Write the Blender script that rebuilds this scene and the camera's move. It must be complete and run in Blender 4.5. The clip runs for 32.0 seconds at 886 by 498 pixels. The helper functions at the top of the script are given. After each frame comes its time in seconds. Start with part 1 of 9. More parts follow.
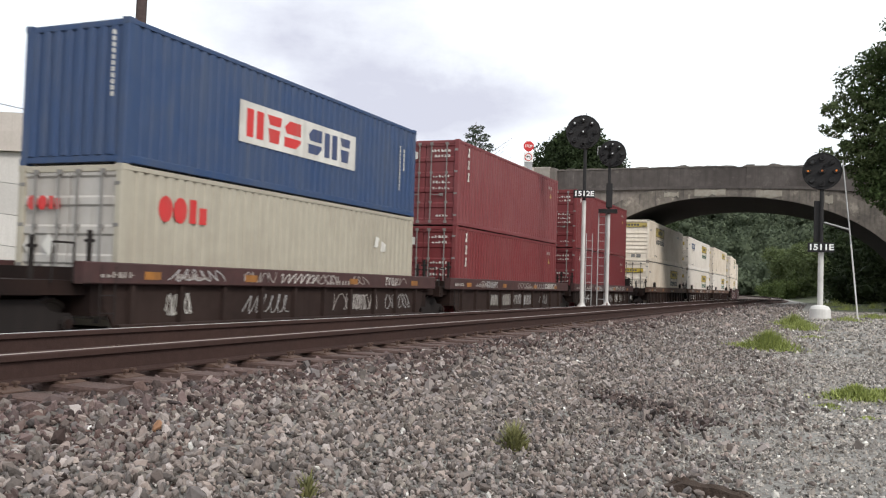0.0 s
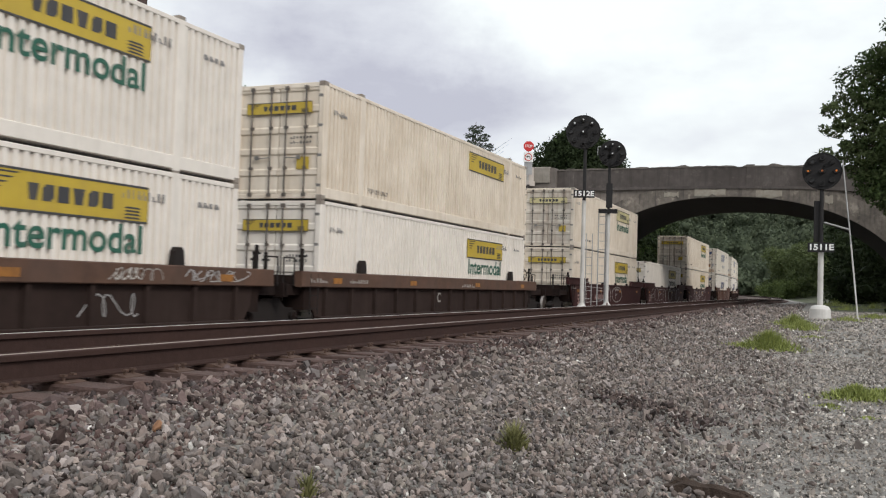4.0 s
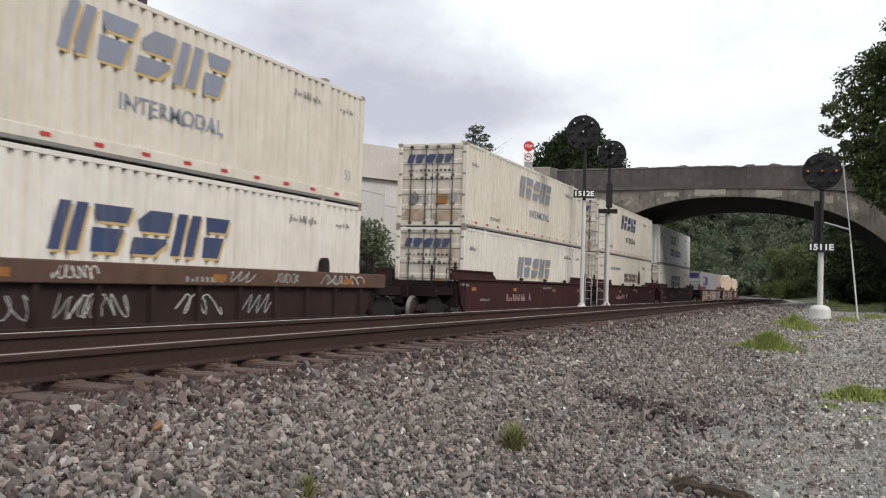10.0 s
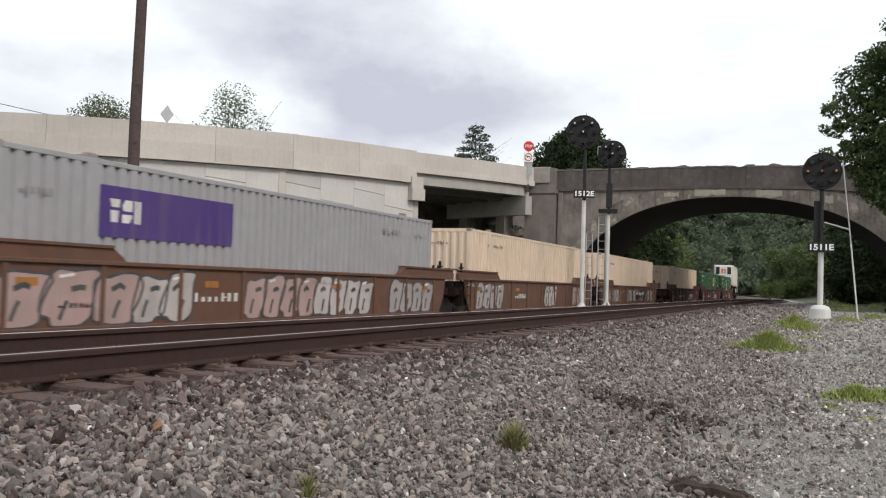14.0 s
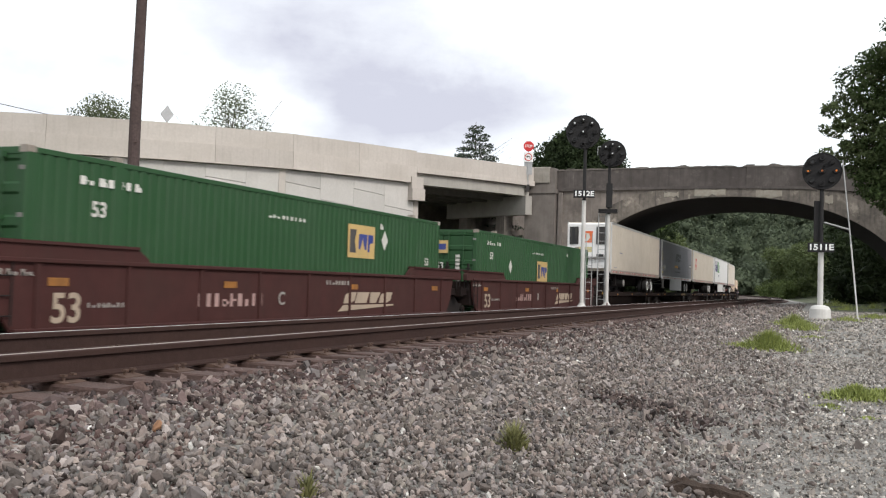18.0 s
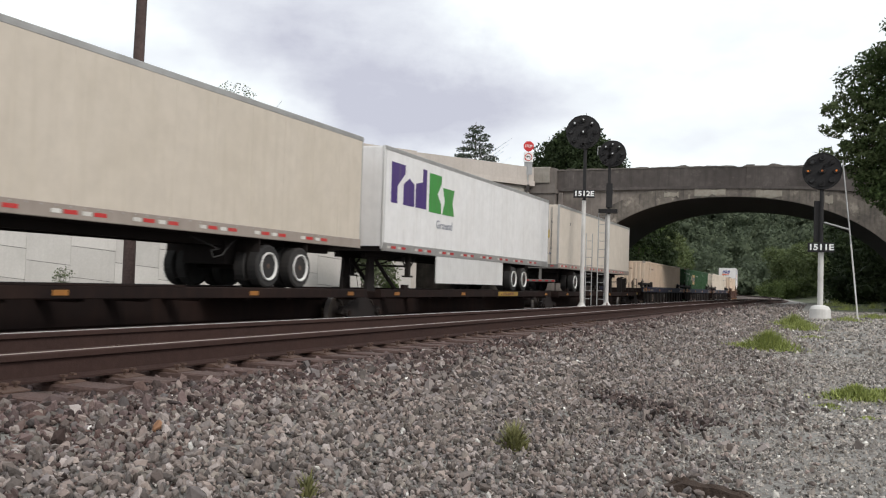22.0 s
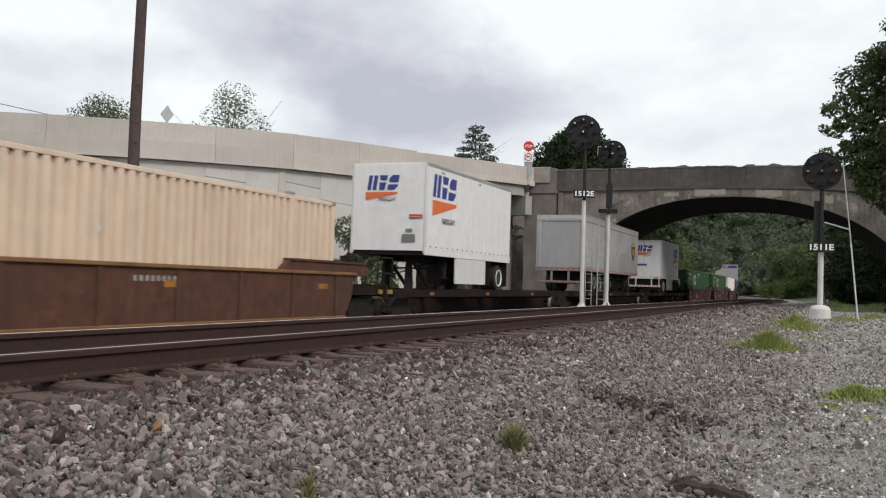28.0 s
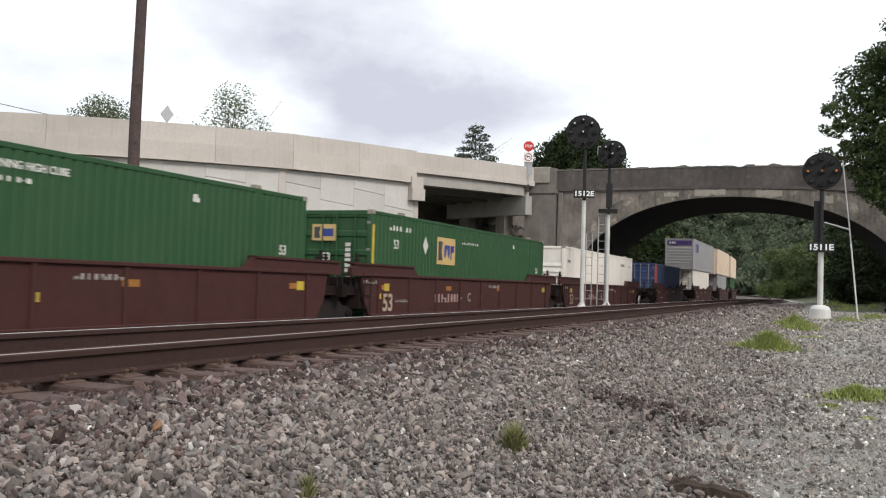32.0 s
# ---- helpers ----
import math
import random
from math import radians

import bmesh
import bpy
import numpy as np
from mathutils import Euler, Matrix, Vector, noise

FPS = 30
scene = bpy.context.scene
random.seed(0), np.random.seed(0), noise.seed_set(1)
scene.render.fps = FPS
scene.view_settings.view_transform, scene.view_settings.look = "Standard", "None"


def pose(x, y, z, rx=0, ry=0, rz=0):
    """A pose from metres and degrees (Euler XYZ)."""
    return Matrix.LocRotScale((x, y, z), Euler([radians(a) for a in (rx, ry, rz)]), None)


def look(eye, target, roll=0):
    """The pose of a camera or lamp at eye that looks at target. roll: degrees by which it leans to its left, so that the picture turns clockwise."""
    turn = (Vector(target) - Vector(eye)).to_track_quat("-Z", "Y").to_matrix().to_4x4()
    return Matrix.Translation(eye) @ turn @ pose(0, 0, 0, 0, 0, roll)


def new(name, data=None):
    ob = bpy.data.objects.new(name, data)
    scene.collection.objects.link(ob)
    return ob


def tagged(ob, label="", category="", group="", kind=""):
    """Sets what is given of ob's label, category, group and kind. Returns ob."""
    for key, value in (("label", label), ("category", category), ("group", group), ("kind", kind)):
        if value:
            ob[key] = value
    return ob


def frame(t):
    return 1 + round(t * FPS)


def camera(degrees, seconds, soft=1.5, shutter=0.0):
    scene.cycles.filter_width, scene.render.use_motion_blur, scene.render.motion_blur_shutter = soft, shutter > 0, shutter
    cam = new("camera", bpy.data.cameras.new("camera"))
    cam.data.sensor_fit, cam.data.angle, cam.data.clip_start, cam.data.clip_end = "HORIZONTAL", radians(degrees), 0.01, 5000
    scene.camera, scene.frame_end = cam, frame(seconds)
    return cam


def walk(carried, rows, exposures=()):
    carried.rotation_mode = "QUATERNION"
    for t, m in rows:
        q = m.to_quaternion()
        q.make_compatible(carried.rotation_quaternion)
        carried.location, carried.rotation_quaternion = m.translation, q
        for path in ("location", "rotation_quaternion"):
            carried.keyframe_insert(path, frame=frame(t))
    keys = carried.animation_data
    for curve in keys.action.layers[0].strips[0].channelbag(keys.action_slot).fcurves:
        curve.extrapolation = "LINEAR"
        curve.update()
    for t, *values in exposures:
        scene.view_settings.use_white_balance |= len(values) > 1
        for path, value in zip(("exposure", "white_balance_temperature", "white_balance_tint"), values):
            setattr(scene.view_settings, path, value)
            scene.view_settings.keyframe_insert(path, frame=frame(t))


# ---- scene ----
# ---- camera ----
cam = camera(51.82, 32.0, soft=1.2, shutter=0.12)
EYE = Vector((0.0, 0.0, 1.28))
YAW, PITCH, ROLL = radians(22.794), radians(2.144), 1.77
AIM = Vector((-math.sin(YAW) * math.cos(PITCH), math.cos(YAW) * math.cos(PITCH), math.sin(PITCH)))
STAND = look(EYE, EYE + AIM * 10, ROLL)
# the film camera's own brightening behind dark cars and dimming behind white ones
EXPOSURE = -0.13
GAIN = [(0.0, 0.2), (0.6, 0.28), (1.2, 0.34), (1.9, 0.02), (2.6, -0.12), (3.2, -0.18), (5.5, -0.12), (7.5, -0.12), (9.5, -0.1), (11.0, -0.07), (12.0, -0.06), (14.0, -0.05), (16.5, -0.14), (18.0, 0.15), (19.0, 0.12), (20.0, -0.05), (21.0, 0.06),
        (22.0, -0.06), (23.2, -0.18), (24.2, -0.07), (25.2, 0.0), (27.0, -0.15), (28.0, -0.22), (29.2, -0.12), (30.5, -0.05), (32.0, 0.08)]
walk(cam, [(0.0, STAND), (32.0, STAND)], [(t, EXPOSURE + g) for t, g in GAIN])

# ---- world and sun: a bright overcast sky with grey cloud banks ----
SUN_EL, SUN_AZ = radians(39), radians(122)
world = bpy.data.worlds.new("overcast_sky")
scene.world = world
world.use_nodes = True
wn, wl = world.node_tree.nodes, world.node_tree.links
wn.clear()
w_out = wn.new("ShaderNodeOutputWorld")
w_bg = wn.new("ShaderNodeBackground")
w_sky = wn.new("ShaderNodeTexSky")
w_sky.sky_type, w_sky.sun_disc = "NISHITA", False
w_sky.sun_elevation, w_sky.sun_rotation = SUN_EL, SUN_AZ
w_gain = wn.new("ShaderNodeVectorMath")
w_gain.operation = "SCALE"
w_gain.inputs["Scale"].default_value = 1.0
wl.new(w_sky.outputs[0], w_gain.inputs[0])
w_tc = wn.new("ShaderNodeTexCoord")
w_map = wn.new("ShaderNodeMapping")
w_map.inputs["Location"].default_value = (0.72, 0.31, 0.05)
w_map.inputs["Scale"].default_value = (1.0, 1.0, 2.4)
w_n1 = wn.new("ShaderNodeTexNoise")
w_n1.inputs["Scale"].default_value = 2.6
w_n1.inputs["Detail"].default_value = 8.0
w_n1.inputs["Roughness"].default_value = 0.55


def sky_math(op, a, b):
    n = wn.new("ShaderNodeMath")
    n.operation = op
    for i, q in enumerate((a, b)):
        if isinstance(q, float):
            n.inputs[i].default_value = q
        else:
            wl.new(q, n.inputs[i])
    return n.outputs[0]


# ragged edges: the direction is pushed about by a fine noise before it meets the banks
w_wild = wn.new("ShaderNodeTexNoise")
w_wild.inputs["Scale"].default_value, w_wild.inputs["Detail"].default_value, w_wild.inputs["Roughness"].default_value = 7.0, 6.0, 0.6
wl.new(w_tc.outputs["Generated"], w_wild.inputs["Vector"])
w_push = wn.new("ShaderNodeVectorMath")
w_push.operation = "MULTIPLY_ADD"
w_push.inputs[1].default_value = (0.22, 0.22, 0.11)
wl.new(w_wild.outputs["Color"], w_push.inputs[0])
wl.new(w_tc.outputs["Generated"], w_push.inputs[2])
# cloud banks and breaks: direction, half width, half height, depth (a break is negative)
BANKS = (((-0.484, 0.842, 0.240), 0.24, 0.075, 0.055), ((-0.440, 0.870, 0.205), 0.17, 0.060, 0.05), ((-0.470, 0.855, 0.225), 0.10, 0.035, 0.03), ((-0.375, 0.910, 0.175), 0.16, 0.045, 0.045), ((-0.700, 0.680, 0.215), 0.10, 0.022, 0.045),
         ((-0.300, 0.915, 0.268), 0.085, 0.060, -0.09), ((-0.590, 0.790, 0.185), 0.10, 0.030, -0.05), ((-0.690, 0.660, 0.285), 0.18, 0.045, -0.07), ((-0.050, 0.965, 0.255), 0.12, 0.05, 0.035), ((-0.2, 0.965, 0.17), 0.14, 0.05, -0.02))
w_field = sky_math("MULTIPLY_ADD", w_n1.outputs["Fac"], 0.6)
w_field.node.inputs[2].default_value = 0.205
for way, wide, high, depth in BANKS:
    w_off = wn.new("ShaderNodeVectorMath")
    w_off.operation = "SUBTRACT"
    w_off.inputs[1].default_value = (way[0] + 0.11, way[1] + 0.11, way[2] + 0.055)
    wl.new(w_push.outputs[0], w_off.inputs[0])
    w_shape = wn.new("ShaderNodeVectorMath")
    w_shape.operation = "MULTIPLY"
    w_shape.inputs[1].default_value = (1 / wide, 1 / wide, 1 / high)
    wl.new(w_off.outputs[0], w_shape.inputs[0])
    w_len = wn.new("ShaderNodeVectorMath")
    w_len.operation = "LENGTH"
    wl.new(w_shape.outputs[0], w_len.inputs[0])
    w_soft = wn.new("ShaderNodeMapRange")
    w_soft.interpolation_type = "SMOOTHSTEP"
    w_soft.inputs["From Min"].default_value, w_soft.inputs["From Max"].default_value = 1.5, 0.0
    wl.new(w_len.outputs["Value"], w_soft.inputs["Value"])
    w_field = sky_math("SUBTRACT", w_field, sky_math("MULTIPLY", w_soft.outputs[0], depth))
w_r1 = wn.new("ShaderNodeValToRGB")
w_r1.color_ramp.elements[0].position, w_r1.color_ramp.elements[0].color = 0.36, (6.7, 6.8, 7.85, 1)
w_r1.color_ramp.elements[1].position, w_r1.color_ramp.elements[1].color = 0.57, (12.3, 13.0, 12.95, 1)
mid = w_r1.color_ramp.elements.new(0.46)
mid.color = (9.3, 9.6, 10.3, 1)
w_mix = wn.new("ShaderNodeMixRGB")
w_mix.inputs[0].default_value = 0.93
wl.new(w_tc.outputs["Generated"], w_map.inputs[0])
wl.new(w_map.outputs[0], w_n1.inputs["Vector"])
wl.new(w_field, w_r1.inputs[0])
wl.new(w_gain.outputs[0], w_mix.inputs[1])
wl.new(w_r1.outputs[0], w_mix.inputs[2])
wl.new(w_mix.outputs[0], w_bg.inputs["Color"])
w_bg.inputs["Strength"].default_value = 0.105
wl.new(w_bg.outputs[0], w_out.inputs[0])
sun = new("sun", bpy.data.lights.new("sun", "SUN"))
sun.data.energy, sun.data.angle, sun.data.color = 2.1, radians(18), (1.0, 0.95, 0.88)
sun.matrix_world = look((0, 0, 0), (-math.sin(SUN_AZ) * math.cos(SUN_EL), -math.cos(SUN_AZ) * math.cos(SUN_EL), -math.sin(SUN_EL)))

# ---- the line of the railway ----
TRACK_X, BEND_Y, BEND_R = -12.537, 101.1, 736.2
NEAR_OFF, NEAR_Z = 7.213, 0.766
SPEED, BRAKE = 20.864, 0.02537


def on_line(s, off=0.0):
    """Place and heading at the arc length s of the train's track, off metres to its right."""
    w = max(s - BEND_Y, 0.0)
    a = w / BEND_R
    y = min(s, BEND_Y) + BEND_R * math.sin(a)
    x = TRACK_X - BEND_R * (1 - math.cos(a))
    return x + off * math.cos(a), y + off * math.sin(a), a


def line_pose(s, z=0.0, off=0.0):
    x, y, a = on_line(s, off)
    return Matrix.Translation((x, y, z)) @ Matrix.Rotation(a, 4, "Z")


def off_line(x, y):
    """The distance to the right of the train's track."""
    if y < BEND_Y:
        return x - TRACK_X
    return math.hypot(x - (TRACK_X - BEND_R), y - BEND_Y) - BEND_R


# ---- materials ----
MATS = {}


def surface(name, color, rough=0.7, metal=0.0, dirt=(0.12, 0.10, 0.08), dirt_amount=0.3, streak=0.0, grain=14.0, patch=1.3,
            bump=0.15, bump_scale=60.0, tint=0.12, spots=None, spots_amount=0.0, per_island=0.0, per_object=0.06, coat=0.0, spec=0.4, palette=None, spots_scale=4.2):
    if name in MATS:
        return MATS[name]
    m = bpy.data.materials.new(name)
    MATS[name] = m
    m.use_nodes = True
    n, l = m.node_tree.nodes, m.node_tree.links
    n.clear()
    out = n.new("ShaderNodeOutputMaterial")
    b = n.new("ShaderNodeBsdfPrincipled")
    l.new(b.outputs[0], out.inputs[0])
    b.inputs["Roughness"].default_value, b.inputs["Metallic"].default_value = rough, metal
    b.inputs["Coat Weight"].default_value = coat
    b.inputs["Specular IOR Level"].default_value = spec
    tc = n.new("ShaderNodeTexCoord")
    oi = n.new("ShaderNodeObjectInfo")
    shift = n.new("ShaderNodeVectorMath")
    shift.operation = "MULTIPLY_ADD"
    shift.inputs[1].default_value = (37.0, 53.0, 29.0)
    l.new(oi.outputs["Random"], shift.inputs[0])
    l.new(tc.outputs["Object"], shift.inputs[2])

    def noise_of(scale, detail=4.0, stretch=None, rough_=0.55):
        t = n.new("ShaderNodeTexNoise")
        t.inputs["Scale"].default_value, t.inputs["Detail"].default_value, t.inputs["Roughness"].default_value = scale, detail, rough_
        if stretch:
            mp = n.new("ShaderNodeMapping")
            mp.inputs["Scale"].default_value = stretch
            l.new(shift.outputs[0], mp.inputs[0])
            l.new(mp.outputs[0], t.inputs["Vector"])
        else:
            l.new(shift.outputs[0], t.inputs["Vector"])
        return t

    def ramp(src, lo, hi):
        r = n.new("ShaderNodeMapRange")
        r.inputs["From Min"].default_value, r.inputs["From Max"].default_value = lo, hi
        l.new(src, r.inputs["Value"])
        return r.outputs[0]

    def blend(fac, a, bcol, mode="MIX"):
        x = n.new("ShaderNodeMixRGB")
        x.blend_type = mode
        if isinstance(fac, float):
            x.inputs[0].default_value = fac
        else:
            l.new(fac, x.inputs[0])
        for i, c in ((1, a), (2, bcol)):
            if isinstance(c, tuple):
                x.inputs[i].default_value = (*c, 1)
            else:
                l.new(c, x.inputs[i])
        return x.outputs[0]

    def times(src, k):
        x = n.new("ShaderNodeMath")
        x.operation = "MULTIPLY"
        l.new(src, x.inputs[0])
        x.inputs[1].default_value = k
        return x.outputs[0]

    light = tuple(min(1.0, c * (1 + tint)) for c in color)
    dark = tuple(c * (1 - tint) for c in color)
    fine = noise_of(grain)
    col = blend(ramp(fine.outputs["Fac"], 0.3, 0.7), dark, light)
    big = noise_of(patch, 5.0)
    col = blend(times(ramp(big.outputs["Fac"], 0.42, 0.75), dirt_amount), col, dirt)
    if streak:
        st = noise_of(1.0, 4.0, (5.0, 5.0, 0.35))
        col = blend(times(ramp(st.outputs["Fac"], 0.5, 0.78), streak), col, dirt)
    if spots:
        sp = noise_of(spots_scale, 8.0, None, 0.68)
        col = blend(times(ramp(sp.outputs["Fac"], 0.56, 0.68), spots_amount), col, spots)
    if palette:
        gp = n.new("ShaderNodeNewGeometry")
        wrap = n.new("ShaderNodeMath")
        wrap.operation = "MULTIPLY"
        wrap.inputs[1].default_value = 9.37
        part_of = n.new("ShaderNodeMath")
        part_of.operation = "FRACT"
        l.new(gp.outputs["Random Per Island"], wrap.inputs[0])
        l.new(wrap.outputs[0], part_of.inputs[0])
        pr = n.new("ShaderNodeValToRGB")
        pr.color_ramp.interpolation = "CONSTANT"
        for i, q in enumerate(palette):
            e = pr.color_ramp.elements[i] if i < 2 else pr.color_ramp.elements.new(i / len(palette))
            e.position, e.color = i / len(palette), (*q, 1)
        l.new(part_of.outputs[0], pr.inputs[0])
        col = blend(0.62, col, pr.outputs[0])
    if per_island:
        g = n.new("ShaderNodeNewGeometry")
        col = blend(per_island, col, blend(g.outputs["Random Per Island"], dark, light), "OVERLAY")
        v = n.new("ShaderNodeHueSaturation")
        l.new(ramp(g.outputs["Random Per Island"], 0.0, 1.0), v.inputs["Value"])
        vr = n.new("ShaderNodeMapRange")
        vr.inputs["To Min"].default_value, vr.inputs["To Max"].default_value = 1 - per_island, 1 + per_island
        l.new(g.outputs["Random Per Island"], vr.inputs["Value"])
        l.new(vr.outputs[0], v.inputs["Value"])
        l.new(col, v.inputs["Color"])
        col = v.outputs[0]
    if per_object:
        v = n.new("ShaderNodeHueSaturation")
        vr = n.new("ShaderNodeMapRange")
        vr.inputs["To Min"].default_value, vr.inputs["To Max"].default_value = 1 - per_object, 1 + per_object
        l.new(oi.outputs["Random"], vr.inputs["Value"])
        l.new(vr.outputs[0], v.inputs["Value"])
        l.new(col, v.inputs["Color"])
        col = v.outputs[0]
    l.new(col, b.inputs["Base Color"])
    rr = n.new("ShaderNodeMapRange")
    rr.inputs["To Min"].default_value, rr.inputs["To Max"].default_value = max(rough - 0.12, 0.05), min(rough + 0.15, 1.0)
    l.new(big.outputs["Fac"], rr.inputs["Value"])
    l.new(rr.outputs[0], b.inputs["Roughness"])
    if bump:
        bn = n.new("ShaderNodeBump")
        bn.inputs["Strength"].default_value, bn.inputs["Distance"].default_value = bump, 0.02
        bt = noise_of(bump_scale, 5.0)
        l.new(bt.outputs["Fac"], bn.inputs["Height"])
        l.new(bn.outputs[0], b.inputs["Normal"])
    return m


def leaf_material(name, color, vary=0.45):
    if name in MATS:
        return MATS[name]
    m = bpy.data.materials.new(name)
    MATS[name] = m
    m.use_nodes = True
    n, l = m.node_tree.nodes, m.node_tree.links
    n.clear()
    out = n.new("ShaderNodeOutputMaterial")
    d, t, mx = n.new("ShaderNodeBsdfPrincipled"), n.new("ShaderNodeBsdfTranslucent"), n.new("ShaderNodeMixShader")
    d.inputs["Roughness"].default_value, d.inputs["Specular IOR Level"].default_value = 0.7, 0.15
    g = n.new("ShaderNodeNewGeometry")
    tc = n.new("ShaderNodeTexCoord")
    ns = n.new("ShaderNodeTexNoise")
    ns.inputs["Scale"].default_value = 0.35
    l.new(tc.outputs["Object"], ns.inputs["Vector"])
    add = n.new("ShaderNodeMath")
    add.operation = "ADD"
    l.new(g.outputs["Random Per Island"], add.inputs[0])
    l.new(ns.outputs["Fac"], add.inputs[1])
    r = n.new("ShaderNodeValToRGB")
    r.color_ramp.elements[0].position, r.color_ramp.elements[1].position = 0.2, 1.4
    r.color_ramp.elements[0].color = (*[c * (1 - vary) for c in color], 1)
    r.color_ramp.elements[1].color = (color[0] * (1 + vary * 1.3), color[1] * (1 + vary), color[2] * (1 + vary * 0.6), 1)
    half = n.new("ShaderNodeMath")
    half.operation = "MULTIPLY"
    half.inputs[1].default_value = 0.7
    l.new(add.outputs[0], half.inputs[0])
    l.new(half.outputs[0], r.inputs[0])
    l.new(r.outputs[0], d.inputs["Base Color"])
    l.new(r.outputs[0], t.inputs["Color"])
    mx.inputs[0].default_value = 0.25
    l.new(d.outputs[0], mx.inputs[1])
    l.new(t.outputs[0], mx.inputs[2])
    l.new(mx.outputs[0], out.inputs[0])
    return m


def glow(name, color, strength):
    if name not in MATS:
        m = bpy.data.materials.new(name)
        m.use_nodes = True
        b = m.node_tree.nodes["Principled BSDF"]
        b.inputs["Base Color"].default_value = (*color, 1)
        b.inputs["Emission Color"].default_value = (*color, 1)
        b.inputs["Emission Strength"].default_value = strength
        MATS[name] = m
    return MATS[name]


# ---- building helpers ----
class Shape:
    """A plain list of corners and faces, built up from simple solids."""

    def __init__(self):
        self.v, self.f = [], []

    def add(self, verts, faces):
        k = len(self.v)
        self.v += [tuple(q) for q in verts]
        self.f += [tuple(i + k for i in q) for q in faces]
        return self

    def box(self, x0, x1, y0, y1, z0, z1):
        return self.add([(x0, y0, z0), (x1, y0, z0), (x1, y1, z0), (x0, y1, z0), (x0, y0, z1), (x1, y0, z1), (x1, y1, z1), (x0, y1, z1)],
                        [(0, 3, 2, 1), (4, 5, 6, 7), (0, 1, 5, 4), (1, 2, 6, 5), (2, 3, 7, 6), (3, 0, 4, 7)])

    def slab(self, outline, axis, a, b):
        """An outline of (u, v) pulled from a to b along x (u, v = y, z), y (x, z) or z (x, y)."""
        k = len(outline)
        put = {"x": lambda u, v, w: (w, u, v), "y": lambda u, v, w: (u, w, v), "z": lambda u, v, w: (u, v, w)}[axis]
        vs = [put(u, v, a) for u, v in outline] + [put(u, v, b) for u, v in outline]
        fs = [tuple(range(k))[::-1], tuple(range(k, 2 * k))] + [(i, (i + 1) % k, (i + 1) % k + k, i + k) for i in range(k)]
        if axis == "y":
            fs = [q[::-1] for q in fs]
        return self.add(vs, fs)

    def soft(self, x0, x1, y0, y1, z0, z1, c=0.01):
        """A box with its long edges bevelled."""
        d = (x1 - x0, y1 - y0, z1 - z0)
        ax = d.index(max(d))
        (u0, u1), (v0, v1) = [((x0, x1), (y0, y1), (z0, z1))[i] for i in range(3) if i != ax]
        o = [(u0 + c, v0), (u1 - c, v0), (u1, v0 + c), (u1, v1 - c), (u1 - c, v1), (u0 + c, v1), (u0, v1 - c), (u0, v0 + c)]
        a, b = ((x0, x1), (y0, y1), (z0, z1))[ax]
        return self.slab(o, "xyz"[ax], a, b)

    def rod(self, p, q, r, n=8, r2=None):
        p, q = Vector(p), Vector(q)
        d = (q - p).normalized()
        u = d.orthogonal().normalized()
        w = d.cross(u)
        r2 = r if r2 is None else r2
        vs = []
        for c, rad in ((p, r), (q, r2)):
            vs += [c + (u * math.cos(2 * math.pi * i / n) + w * math.sin(2 * math.pi * i / n)) * rad for i in range(n)]
        fs = [tuple(range(n))[::-1], tuple(range(n, 2 * n))] + [(i, (i + 1) % n, (i + 1) % n + n, i + n) for i in range(n)]
        return self.add(vs, fs)

    def ring(self, c, axis, r, tube, n=20, k=6):
        c, d = Vector(c), Vector(axis).normalized()
        u = d.orthogonal().normalized()
        w = d.cross(u)
        vs, fs = [], []
        for i in range(n):
            a = 2 * math.pi * i / n
            e = u * math.cos(a) + w * math.sin(a)
            vs += [c + e * (r + tube * math.cos(2 * math.pi * j / k)) + d * tube * math.sin(2 * math.pi * j / k) for j in range(k)]
        for i in range(n):
            for j in range(k):
                fs.append((i * k + j, (i + 1) % n * k + j, (i + 1) % n * k + (j + 1) % k, i * k + (j + 1) % k))
        return self.add(vs, fs)

    def turn(self, profile, c=(0, 0, 0), axis="z", n=16):
        """A profile of (radius, height) turned round an axis."""
        vs, fs, k = [], [], len(profile)
        put = {"z": lambda x, y, h: (x, y, h), "x": lambda x, y, h: (h, x, y), "y": lambda x, y, h: (y, h, x)}[axis]
        for i in range(n):
            a = 2 * math.pi * i / n
            for r, h in profile:
                q = put(r * math.cos(a), r * math.sin(a), h)
                vs.append((q[0] + c[0], q[1] + c[1], q[2] + c[2]))
        for i in range(n):
            for j in range(k - 1):
                fs.append((i * k + j, (i + 1) % n * k + j, (i + 1) % n * k + j + 1, i * k + j + 1))
        fs.append(tuple(i * k for i in range(n))[::-1])
        fs.append(tuple(i * k + k - 1 for i in range(n)))
        return self.add(vs, fs)

    def mesh(self, name, material, smooth=False):
        me = bpy.data.meshes.new(name)
        me.from_pydata(self.v, [], self.f)
        if material:
            me.materials.append(material)
        if smooth:
            me.polygons.foreach_set("use_smooth", [True] * len(me.polygons))
        me.update()
        return me


def part(name, shape, material, parent, label="", smooth=False):
    """One mesh object under a thing or a part; shape may be a ready mesh that several parts share."""
    me = shape if isinstance(shape, bpy.types.Mesh) else shape.mesh(name, material, smooth)
    ob = new(name, me)
    ob.parent = parent
    if label:
        ob["label"] = label
    return ob


